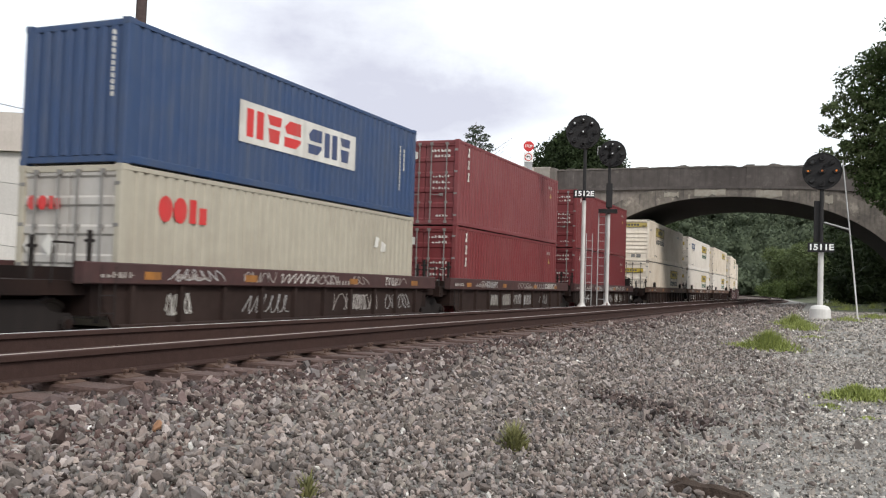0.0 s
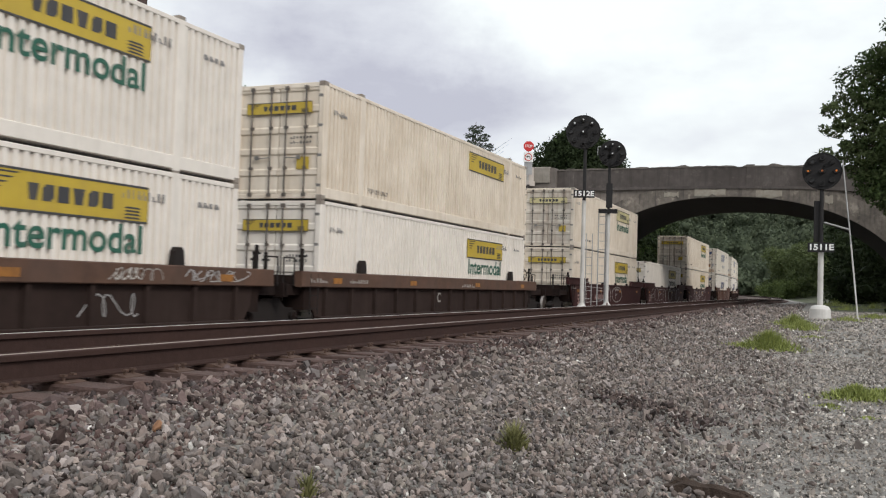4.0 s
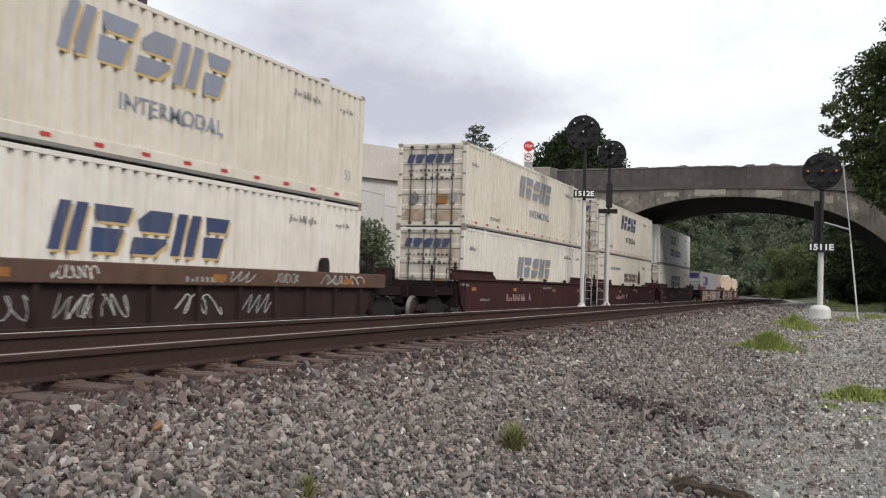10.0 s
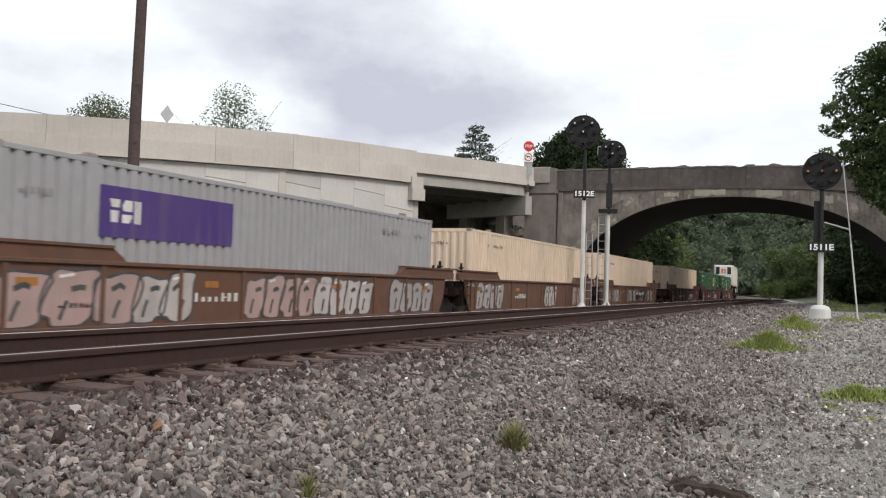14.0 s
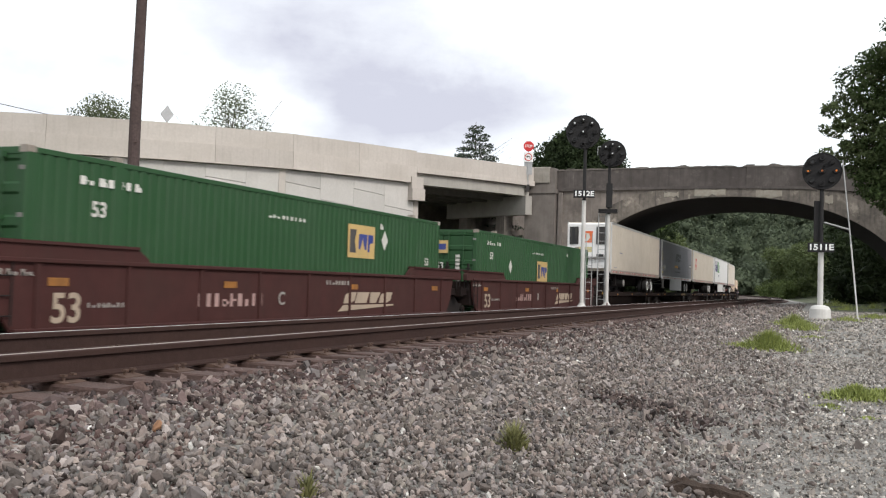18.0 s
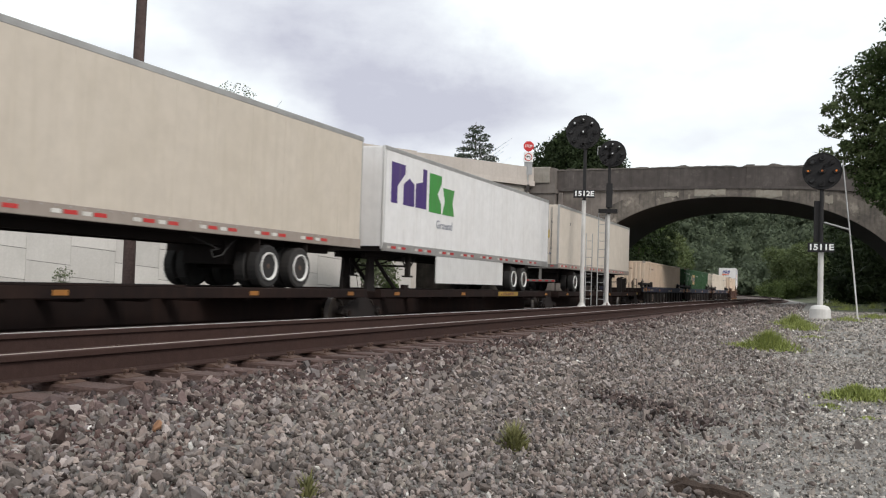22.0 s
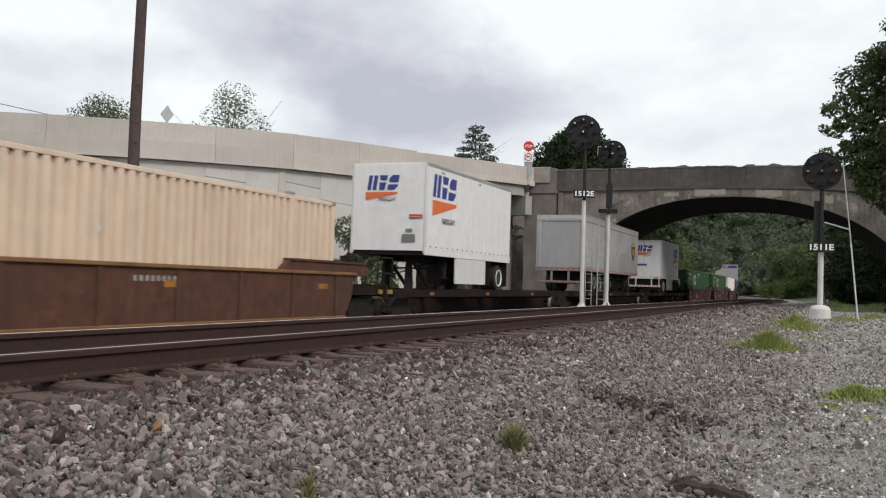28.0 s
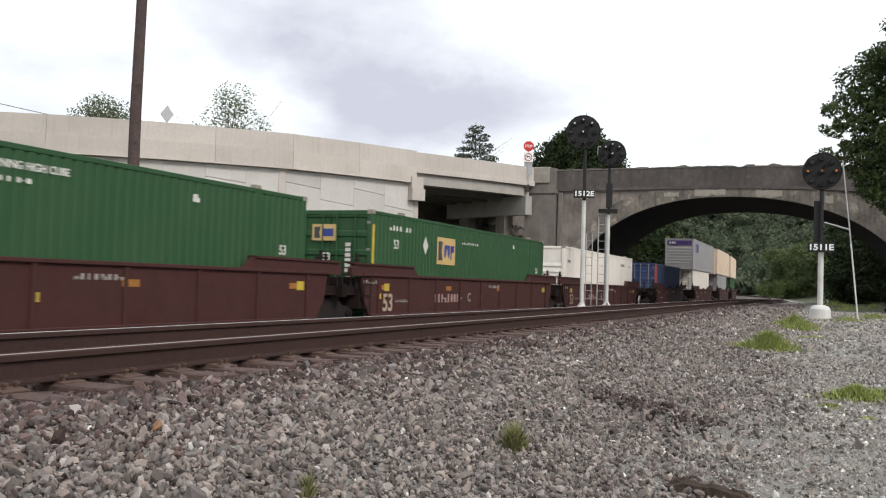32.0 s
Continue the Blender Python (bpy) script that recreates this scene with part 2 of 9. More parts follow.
def thing(name, label, category, group="", kind="", at=None):
    ob = new(name)
    ob.empty_display_size = 0.3
    tagged(ob, label, category, group, kind)
    if at is not None:
        ob.matrix_world = at
    return ob


STORE = {}


def kept(key, make):
    if key not in STORE:
        STORE[key] = make()
    return STORE[key]


def lettering(body, size, material, bold=0.0):
    """A flat mesh of a word in the built-in font, its middle at the origin, in the x-y plane."""
    def make():
        cu = bpy.data.curves.new("word", "FONT")
        cu.body, cu.size, cu.align_x, cu.align_y, cu.extrude, cu.offset = body, size, "CENTER", "CENTER", 0.002, bold
        ob = bpy.data.objects.new("word", cu)
        me = bpy.data.meshes.new_from_object(ob)
        bpy.data.objects.remove(ob)
        me.materials.clear()
        me.materials.append(material)
        return me
    return kept(("word", body, size, material.name, bold), make)


SIDE = Matrix(((0, 0, 1, 0), (1, 0, 0, 0), (0, 1, 0, 0), (0, 0, 0, 1)))
FRONT = Matrix(((1, 0, 0, 0), (0, 0, -1, 0), (0, 1, 0, 0), (0, 0, 0, 1)))


def word(name, body, size, material, parent, at, face="side", width=None, bold=0.0):
    me = lettering(body, size, material, bold)
    ob = part(name, me, material, parent)
    s = Matrix()
    if width:
        xs = [v.co.x for v in me.vertices]
        s = Matrix.Diagonal((width / (max(xs) - min(xs)), 1, 1, 1))
    ob.matrix_local = Matrix.Translation(at) @ (SIDE if face == "side" else FRONT) @ s
    return ob


TINY = ("stencil", "reflective_tape", "lamp", "plate_scroll", "reflector", "rust_stain")


def sheet(name, outlines, material, parent, at, face="side", thick=0.004, label=""):
    """Flat painted or stuck shapes of (u, v) outlines on a wall that faces +x (side) or -y (front), each a part; tiny ones stay together."""
    if len(outlines) > 1 and name not in TINY:
        return [sheet(name, [o], material, parent, at, face, thick, label) for o in outlines][0]
    s = Shape()
    for o in outlines:
        area = sum(o[i][0] * o[(i + 1) % len(o)][1] - o[(i + 1) % len(o)][0] * o[i][1] for i in range(len(o)))
        o = o if area > 0 else o[::-1]
        if face == "side":
            s.slab([(at[1] + u, at[2] + v) for u, v in o], "x", at[0], at[0] + thick)
        else:
            s.slab([(at[0] + u, at[2] + v) for u, v in o], "y", at[1] - thick, at[1])
    ob = part(name, s, material, parent, label)
    if len(outlines) > 1:
        ob["kind"] = "stuff"
    return ob


def stroke(name, points, width, material, parent, at, face="side", thick=0.004, closed=False):
    """One painted line of constant width along (u, v) points."""
    n = len(points)
    vs, fs = [], []
    for i, (u, v) in enumerate(points):
        a = points[(i - 1) % n] if closed or i else points[0]
        b = points[(i + 1) % n] if closed or i < n - 1 else points[-1]
        k = math.hypot(b[0] - a[0], b[1] - a[1]) + 1e-9
        nx, ny = -(b[1] - a[1]) / k * width / 2, (b[0] - a[0]) / k * width / 2
        for p, q in ((u + nx, v + ny), (u - nx, v - ny)):
            for d in (0.0, thick):
                vs.append((at[0] + d, at[1] + p, at[2] + q) if face == "side" else (at[0] + p, at[1] - d, at[2] + q))
    for i in range(n if closed else n - 1):
        a, b = 4 * i, 4 * ((i + 1) % n)
        fs += [(a + 1, a + 3, b + 3, b + 1), (a, b, b + 2, a + 2), (a, a + 1, b + 1, b), (a + 2, b + 2, b + 3, a + 3)]
    return part(name, Shape().add(vs, fs), material, parent)


def rect(u0, u1, v0, v1):
    return [(u0, v0), (u1, v0), (u1, v1), (u0, v1)]


def cut(outline, level, above):
    """The part of an outline above or below a level."""
    out = []
    n = len(outline)
    for i in range(n):
        (u0, v0), (u1, v1) = outline[i], outline[(i + 1) % n]
        in0, in1 = (v0 > level) == above, (v1 > level) == above
        if in0:
            out.append((u0, v0))
        if in0 != in1:
            f = (level - v0) / (v1 - v0)
            out.append((u0 + (u1 - u0) * f, level))
    return out


def blocks(u0, u1, v0, v1, n, slant=0.25, fill=0.72, seed=0):
    """A row of leaning solid shapes, some slit across, that stands for a painted brand mark."""
    rnd = random.Random(seed)
    h = v1 - v0
    ws = [rnd.uniform(0.75, 1.3) for _ in range(n)]
    unit = (u1 - u0) / sum(ws)
    out, u = [], u0
    for i, w in enumerate(ws):
        a, b, k = u, u + unit * w * (fill + 0.1), slant * h
        c = 0.3 * (b - a)
        form = (i + seed) % 3
        if form == 0:
            o = [(a, v0), (b - c, v0), (b + 0.25 * k, v0 + 0.25 * h), (b + k, v1), (a + c + k, v1), (a + 0.75 * k, v1 - 0.25 * h)]
        elif form == 1:
            o = [(a, v0), (b, v0), (b + k, v1), (a + k, v1)]
        else:
            o = [(a + c * 0.6, v0), (b - c * 0.6, v0), (b + k, v1), (a + k, v1)]
        if h > 0.3 and form != 1:
            mid_v = v0 + h * (0.44 if form == 0 else 0.58)
            o1, o2 = cut(o, mid_v - 0.07 * h, False), cut(o, mid_v + 0.07 * h, True)
            out += [o1, [(q + (0.12 * (b - a) if q < (a + b + k) / 2 and v < mid_v + 0.1 * h else 0), v) for q, v in o2]]
        elif h > 0.3:
            m = (a + b) / 2
            out += [[(a, v0), (m - 0.1 * (b - a), v0), (m - 0.1 * (b - a) + k, v1), (a + k, v1)], [(m + 0.08 * (b - a), v0), (b, v0), (b + k, v1), (m + 0.08 * (b - a) + k, v1)]]
        else:
            out.append(o)
        u += unit * w
    return out


def bubble(u0, u1, v0, v1, seed):
    """A swollen, lumpy outline like a sprayed bubble form."""
    rnd = random.Random(seed)
    ph = [rnd.uniform(0, 6.28) for _ in range(3)]
    out = []
    for k in range(28):
        a = 2 * math.pi * k / 28
        q = 1 + 0.10 * math.sin(3 * a + ph[0]) + 0.08 * math.sin(5 * a + ph[1])
        ca, sa = math.cos(a), math.sin(a)
        x, y = abs(ca) ** 0.55 * math.copysign(1, ca) * q, abs(sa) ** 0.55 * math.copysign(1, sa) * min(q, 1.0)
        out.append(((u0 + u1) / 2 + x * (u1 - u0) / 2 + 0.12 * (y * (v1 - v0)), (v0 + v1) / 2 + y * (v1 - v0) / 2))
    return out


# ---- shared materials ----
M_CONC_OLD = surface("weathered_concrete", (0.225, 0.193, 0.172), 0.9, dirt=(0.06, 0.05, 0.046), dirt_amount=0.85, streak=0.4, grain=1.6, patch=0.6,
                     bump=0.35, bump_scale=18.0, tint=0.16, spots=(0.36, 0.31, 0.26), spots_amount=0.45, spots_scale=1.3)
M_CONC_RING = surface("arch_concrete", (0.22, 0.19, 0.165), 0.9, dirt=(0.06, 0.055, 0.05), dirt_amount=0.8, streak=0.85, grain=5.0, patch=0.6,
                      bump=0.4, bump_scale=14.0, tint=0.2, spots=(0.44, 0.39, 0.33), spots_amount=0.75, spots_scale=1.1)
M_CONC_NEW = surface("pale_concrete", (0.53, 0.478, 0.44), 0.85, dirt=(0.37, 0.325, 0.285), dirt_amount=0.5, streak=0.35, grain=7.0, patch=0.35,
                     bump=0.12, bump_scale=30.0, tint=0.05)
M_CONC_PANEL = surface("panel_concrete", (0.545, 0.515, 0.492), 0.88, dirt=(0.38, 0.36, 0.335), dirt_amount=0.4, streak=0.2, grain=9.0, patch=0.5,
                       bump=0.15, bump_scale=26.0, tint=0.05, per_object=0.09)
M_CONC_PARAPET = surface("sooty_parapet_concrete", (0.112, 0.096, 0.09), 0.9, dirt=(0.05, 0.042, 0.04), dirt_amount=0.75, streak=0.55, grain=2.5, patch=0.3, bump=0.3, bump_scale=14.0, tint=0.18, spots=(0.22, 0.195, 0.175), spots_amount=0.4, spots_scale=1.4)
# near-black concrete: the shade under the arch is put into this colour
M_SOFFIT_SHADE = surface("soffit_shade_concrete", (0.022, 0.02, 0.019), 0.95, dirt=(0.045, 0.04, 0.037), dirt_amount=0.4, streak=0.3, grain=6.0, patch=0.7, bump=0.3, bump_scale=16.0)
# darkened concrete for girders, decks and wall core: their shade is in the colour
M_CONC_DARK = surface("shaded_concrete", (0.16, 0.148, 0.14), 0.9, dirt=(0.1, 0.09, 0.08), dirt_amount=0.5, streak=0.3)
M_GRAVEL_BED = surface("gravel_bed", (0.21, 0.202, 0.188), 0.95, dirt=(0.12, 0.105, 0.095), dirt_amount=0.5, grain=32.0, patch=0.5, bump=0.9, bump_scale=22.0, tint=0.4)
M_STONE_BROWN = surface("rust_stained_stone", (0.175, 0.146, 0.132), 0.9, dirt=(0.10, 0.075, 0.066), dirt_amount=0.5, grain=60.0, patch=0.8, bump=0.3, bump_scale=70.0, tint=0.25, per_island=0.55, per_object=0.0, palette=((0.151, 0.101, 0.104), (0.088, 0.049, 0.047), (0.177, 0.123, 0.127), (0.112, 0.076, 0.085), (0.075, 0.045, 0.041), (0.140, 0.080, 0.070), (0.130, 0.088, 0.083)))
M_STONE_HEAP = surface("dark_heap_stone", (0.175, 0.146, 0.132), 0.9, dirt=(0.10, 0.075, 0.066), dirt_amount=0.5, grain=60.0, patch=0.8, bump=0.3, bump_scale=70.0, tint=0.25, per_island=0.55, per_object=0.0, palette=((0.107, 0.080, 0.084), (0.063, 0.039, 0.038), (0.125, 0.098, 0.103), (0.079, 0.060, 0.069), (0.053, 0.035, 0.034), (0.100, 0.063, 0.057), (0.092, 0.070, 0.067)))
M_STONE = surface("ballast_stone", (0.275, 0.253, 0.238), 0.9, dirt=(0.19, 0.155, 0.14), dirt_amount=0.4, grain=60.0, patch=0.8, bump=0.3, bump_scale=70.0, tint=0.2, per_island=0.55, per_object=0.0, palette=((0.290, 0.254, 0.242), (0.193, 0.150, 0.134), (0.348, 0.312, 0.306), (0.227, 0.204, 0.211), (0.154, 0.126, 0.116), (0.300, 0.244, 0.219), (0.260, 0.231, 0.202), (0.227, 0.173, 0.158)))
M_CHIP = surface("limestone_chip", (0.33, 0.315, 0.30), 0.92, dirt=(0.235, 0.21, 0.19), dirt_amount=0.4, grain=70.0, patch=0.6, bump=0.25, bump_scale=80.0, tint=0.2, per_island=0.6, per_object=0.0, palette=((0.393, 0.363, 0.337), (0.281, 0.244, 0.216), (0.471, 0.439, 0.409), (0.337, 0.315, 0.305), (0.225, 0.200, 0.178), (0.404, 0.358, 0.310)))
M_PALE = surface("white_quartz_stone", (0.62, 0.60, 0.57), 0.9, dirt=(0.4, 0.37, 0.33), dirt_amount=0.4, per_island=0.3, per_object=0.0)
M_TIE = surface("creosoted_timber", (0.082, 0.05, 0.043), 0.9, dirt=(0.125, 0.085, 0.074), dirt_amount=0.6, streak=0.2, grain=22.0, patch=2.0, bump=0.5, bump_scale=35.0, tint=0.3)
M_RAIL = surface("rail_web_rust", (0.043, 0.0245, 0.021), 0.9, spec=0.2, dirt=(0.062, 0.034, 0.028), dirt_amount=0.5, grain=20.0, patch=1.5, bump=0.15, tint=0.15)
M_RAILDULL = surface("dull_rail_head", (0.36, 0.30, 0.27), 0.45, metal=0.25, dirt=(0.2, 0.15, 0.13), dirt_amount=0.4, grain=40.0, bump=0.03, tint=0.1)
# polished head, made pale so that the sky's sheen is part of its colour
M_RAILTOP = surface("polished_sheen_rail_head", (0.66, 0.645, 0.63), 0.3, metal=0.25, dirt=(0.45, 0.42, 0.4), dirt_amount=0.25, grain=40.0, bump=0.03, tint=0.08)
M_IRON = surface("rusty_iron", (0.10, 0.06, 0.045), 0.85, dirt=(0.05, 0.035, 0.03), dirt_amount=0.5, bump=0.2)
M_GRASS = leaf_material("roadside_grass", (0.235, 0.285, 0.105))
M_WEED = leaf_material("dusty_weed", (0.19, 0.20, 0.10))
M_LEAF = leaf_material("summer_leaves", (0.085, 0.14, 0.045))
# dark green leaves; for the woods by the arch it also paints their shade
M_LEAF_DARK = leaf_material("deep_green_shade_leaves", (0.026, 0.041, 0.019))
# leaf green greyed and lightened: the distance haze is painted into it
M_LEAF_FAR = leaf_material("hazed_hillside_leaves", (0.08, 0.104, 0.07), 0.28)
M_LEAF_MID = leaf_material("valley_leaves", (0.083, 0.112, 0.052))
M_LEAF_GREY = leaf_material("grey_green_leaves", (0.10, 0.125, 0.08))
M_NEEDLE = leaf_material("spruce_needles", (0.055, 0.075, 0.06))
M_BARK = surface("bark", (0.085, 0.065, 0.05), 0.95, dirt=(0.04, 0.03, 0.025), dirt_amount=0.5, streak=0.4, bump=0.6, bump_scale=25.0)
M_POLE = surface("weathered_pole_timber", (0.08, 0.055, 0.052), 0.92, dirt=(0.04, 0.028, 0.024), dirt_amount=0.5, streak=0.7, bump=0.4, bump_scale=40.0, tint=0.25)
M_WHITE = surface("white_paint_worn", (0.60, 0.585, 0.565), 0.6, dirt=(0.33, 0.30, 0.27), dirt_amount=0.4, streak=0.35, grain=10.0, bump=0.05, tint=0.04)
M_BLACK = surface("flat_black_paint", (0.017, 0.016, 0.017), 0.8, dirt=(0.03, 0.027, 0.027), dirt_amount=0.4, bump=0.08, tint=0.2)
M_GREY_STEEL = surface("galvanised_steel", (0.42, 0.42, 0.42), 0.55, metal=0.4, dirt=(0.15, 0.14, 0.13), dirt_amount=0.4, bump=0.05)
M_DARK_STEEL = surface("dark_steel", (0.055, 0.05, 0.05), 0.7, metal=0.3, dirt=(0.11, 0.085, 0.07), dirt_amount=0.5, bump=0.1)
M_RED = surface("sign_red", (0.55, 0.03, 0.03), 0.5, dirt_amount=0.1, bump=0.0)
M_LENS_OFF = surface("dark_lens", (0.03, 0.03, 0.032), 0.15, dirt_amount=0.1, bump=0.0, spec=0.6)
M_AMBER = glow("amber_lamp", (0.75, 0.22, 0.03), 0.3)
M_AMBER_DIM = glow("dim_amber_lamp", (0.4, 0.12, 0.03), 0.08)
# lens painted near white, a glint of sky held in its colour
M_LENS_SKY = surface("sky_glint_lens", (0.75, 0.76, 0.78), 0.2, dirt_amount=0.05, bump=0.0)


# ---- the ground: one sheet to the horizon ----
def smooth(a, b, v):
    t = min(max((v - a) / (b - a), 0.0), 1.0)
    return t * t * (3 - 2 * t)


def lie(x, y):
    """Height of the ground."""
    d = off_line(x, y)
    far = 1 - smooth(60, 160, y)
    base = (0.2 + 0.0075 * min(max(y, -5), 60)) * far - 0.05 * (1 - far)
    z = base
    up = NEAR_Z - 0.255 - 0.25 * smooth(50, 130, y)
    k = smooth(11.9, 9.0, d) if d > NEAR_OFF else smooth(3.4, 4.4, d) * 0 + 1.0
    if d > NEAR_OFF:
        z = base + (up - base) * k
    elif d > 1.9:
        mid_z = 0.49 - 0.3 * smooth(60, 130, y)
        if d > 3.4:
            z = mid_z + (up - mid_z) * smooth(4.2, 5.2, d)
        else:
            z = -0.2 + (mid_z + 0.2) * smooth(2.0, 3.2, d)
    elif d > -2.2:
        z = -0.2
    else:
        z = -0.2 + 0.35 * smooth(-2.2, -5.0, d)
    z += 0.02 * noise.noise((x * 0.7, y * 0.7, 0.0)) + 0.012 * noise.noise((x * 2.3, y * 2.3, 4.0))
    if d > 9:
        z += 0.05 * noise.noise((x * 0.25, y * 0.25, 9.0)) - 0.02
    z += 2.2 * smooth(14.0, 30.0, d) * smooth(30, 60, y)
    return z


def steps(points):
    out = []
    for a, b, h in points:
        k = max(1, round((b - a) / h))
        out += [a + (b - a) * i / k for i in range(k)]
    return out + [points[-1][1]]


M_VERGE = surface("weedy_verge", (0.05, 0.06, 0.028), 0.95, dirt=(0.10, 0.085, 0.06), dirt_amount=0.5, grain=9.0, patch=0.3, bump=0.6, bump_scale=9.0, tint=0.4)
M_SUBBED = surface("oily_track_bed", (0.10, 0.075, 0.066), 0.95, dirt=(0.055, 0.045, 0.04), dirt_amount=0.6, grain=26.0, patch=0.6, bump=0.9, bump_scale=20.0, tint=0.45)


def ground_sheet():
    xs = steps([(-3000, -300, 300), (-300, -60, 20), (-60, -22, 3), (-22, 6, 0.4), (6, 40, 2), (40, 300, 20), (300, 3000, 300)])
    ys = steps([(-3000, -300, 300), (-300, -20, 20), (-20, 2, 2), (2, 30, 0.5), (30, 130, 1.5), (130, 320, 4), (320, 3200, 240)])
    vs = [(x, y, lie(x, y)) for y in ys for x in xs]
    w = len(xs)
    fs = [(j * w + i, j * w + i + 1, (j + 1) * w + i + 1, (j + 1) * w + i) for j in range(len(ys) - 1) for i in range(w - 1)]
    me = bpy.data.meshes.new("ground")
    me.from_pydata(vs, [], fs)
    me.materials.append(M_GRAVEL_BED)
    me.materials.append(M_VERGE)
    me.materials.append(M_SUBBED)
    for q in me.polygons:
        cx, cy, _ = q.center
        d = off_line(cx, cy)
        if (d > 14.6 and cy > 33) or (d > 12.3 and cy > 47) or (d > 10.6 and cy > 80) or d < -6 or cy > 330 or cy < -60:
            q.material_index = 1
        elif d < 8.75:
            q.material_index = 2
    me.polygons.foreach_set("use_smooth", [True] * len(me.polygons))
    return tagged(new("ground", me), "grey gravel ground sloping up to the track bed", "ground", kind="structure")


ground_sheet()


# ---- loose stones ----
G = (1 + 5 ** 0.5) / 2
ROUGH = {
    "block": ([(x, y, z) for z in (-0.62, 0.62) for x, y in ((-0.62, -0.62), (0.62, -0.62), (0.62, 0.62), (-0.62, 0.62))], "021032456467015054126165237276304347"),
    "lump": ([(-0.5, 0.5 * G, 0), (0.5, 0.5 * G, 0), (-0.5, -0.5 * G, 0), (0.5, -0.5 * G, 0), (0, -0.5, 0.5 * G), (0, 0.5, 0.5 * G), (0, -0.5, -0.5 * G), (0, 0.5, -0.5 * G), (0.5 * G, 0, -0.5), (0.5 * G, 0, 0.5), (-0.5 * G, 0, -0.5), (-0.5 * G, 0, 0.5)],
             "0b505101707a0ab1595b4ba2a7671839434232636838949524b62a867981"),
    "chip": ([(-0.9, 0, 0), (0, -0.9, 0), (0.9, 0, 0), (0, 0.9, 0), (0, 0, -0.75), (0, 0, 0.75)], "105215325035014124234304"),
}


def stone_batch(kind, spots, seed, forms=48):
    """Corners and triangles of many crushed, crooked stones."""
    rnd = np.random.RandomState(seed)
    v, f = ROUGH[kind]
    v, f = np.array(v, float), np.array([int(q, 16) for q in f]).reshape(-1, 3)
    k = len(v)
    lo, hi, shake = (0.74, 1.16, 0.12) if kind == "lump" else (0.66, 1.2, 0.13)
    shapes = np.array([(v * rnd.uniform(lo, hi, (k, 3)) + rnd.uniform(-shake, shake, (k, 3))) * rnd.uniform((0.95, 0.6, 0.36), (1.55, 1.05, 0.72)) for _ in range(forms)])
    n = len(spots)
    spots = np.array(spots)
    ang = rnd.uniform(0, 2 * math.pi, (n, 3)) * (1, 0.22, 0.22)
    base = shapes[rnd.randint(0, forms, n)]
    ca, sa = np.cos(ang), np.sin(ang)
    x, y, z = base[..., 0], base[..., 1], base[..., 2]
    y, z = y * ca[:, 1:2] - z * sa[:, 1:2], y * sa[:, 1:2] + z * ca[:, 1:2]
    x, z = x * ca[:, 2:3] - z * sa[:, 2:3], x * sa[:, 2:3] + z * ca[:, 2:3]
    x, y = x * ca[:, 0:1] - y * sa[:, 0:1], x * sa[:, 0:1] + y * ca[:, 0:1]
    pts = np.stack([x, y, z], -1) * spots[:, None, 3:4] + spots[:, None, :3]
    return pts.reshape(-1, 3), (f[None] + (np.arange(n) * k)[:, None, None]).reshape(-1, 3)


def strew(name, label, material, spots, seed, fine="block"):
    """Stones as one mesh, rounder ones close to the road; spots are rows of x, y, z, half size."""
    near = [q for q in spots if 2.0 < q[1] < 5.4 and fine == "block"]
    mid = [q for q in spots if 5.4 <= q[1] < 10.5 and fine == "block"]
    far = [q for q in spots if fine == "chip" or q[1] <= 2.0 or q[1] >= 10.5]
    p1, f1 = np.zeros((0, 3)), np.zeros((0, 3), int)
    for kind, lot, k in (("chip", far, 0), ("lump", near, 50), ("block", mid, 50)):
        if lot:
            p0, f0 = stone_batch(kind, lot, seed + k)
            p1, f1 = np.concatenate([p0, p1]), np.concatenate([f0, f1 + len(p0)])
    me = bpy.data.meshes.new(name)
    me.from_pydata(p1.tolist(), [], f1.tolist())
    me.materials.append(material)
    return tagged(new(name, me), label, "gravel", kind="stuff")


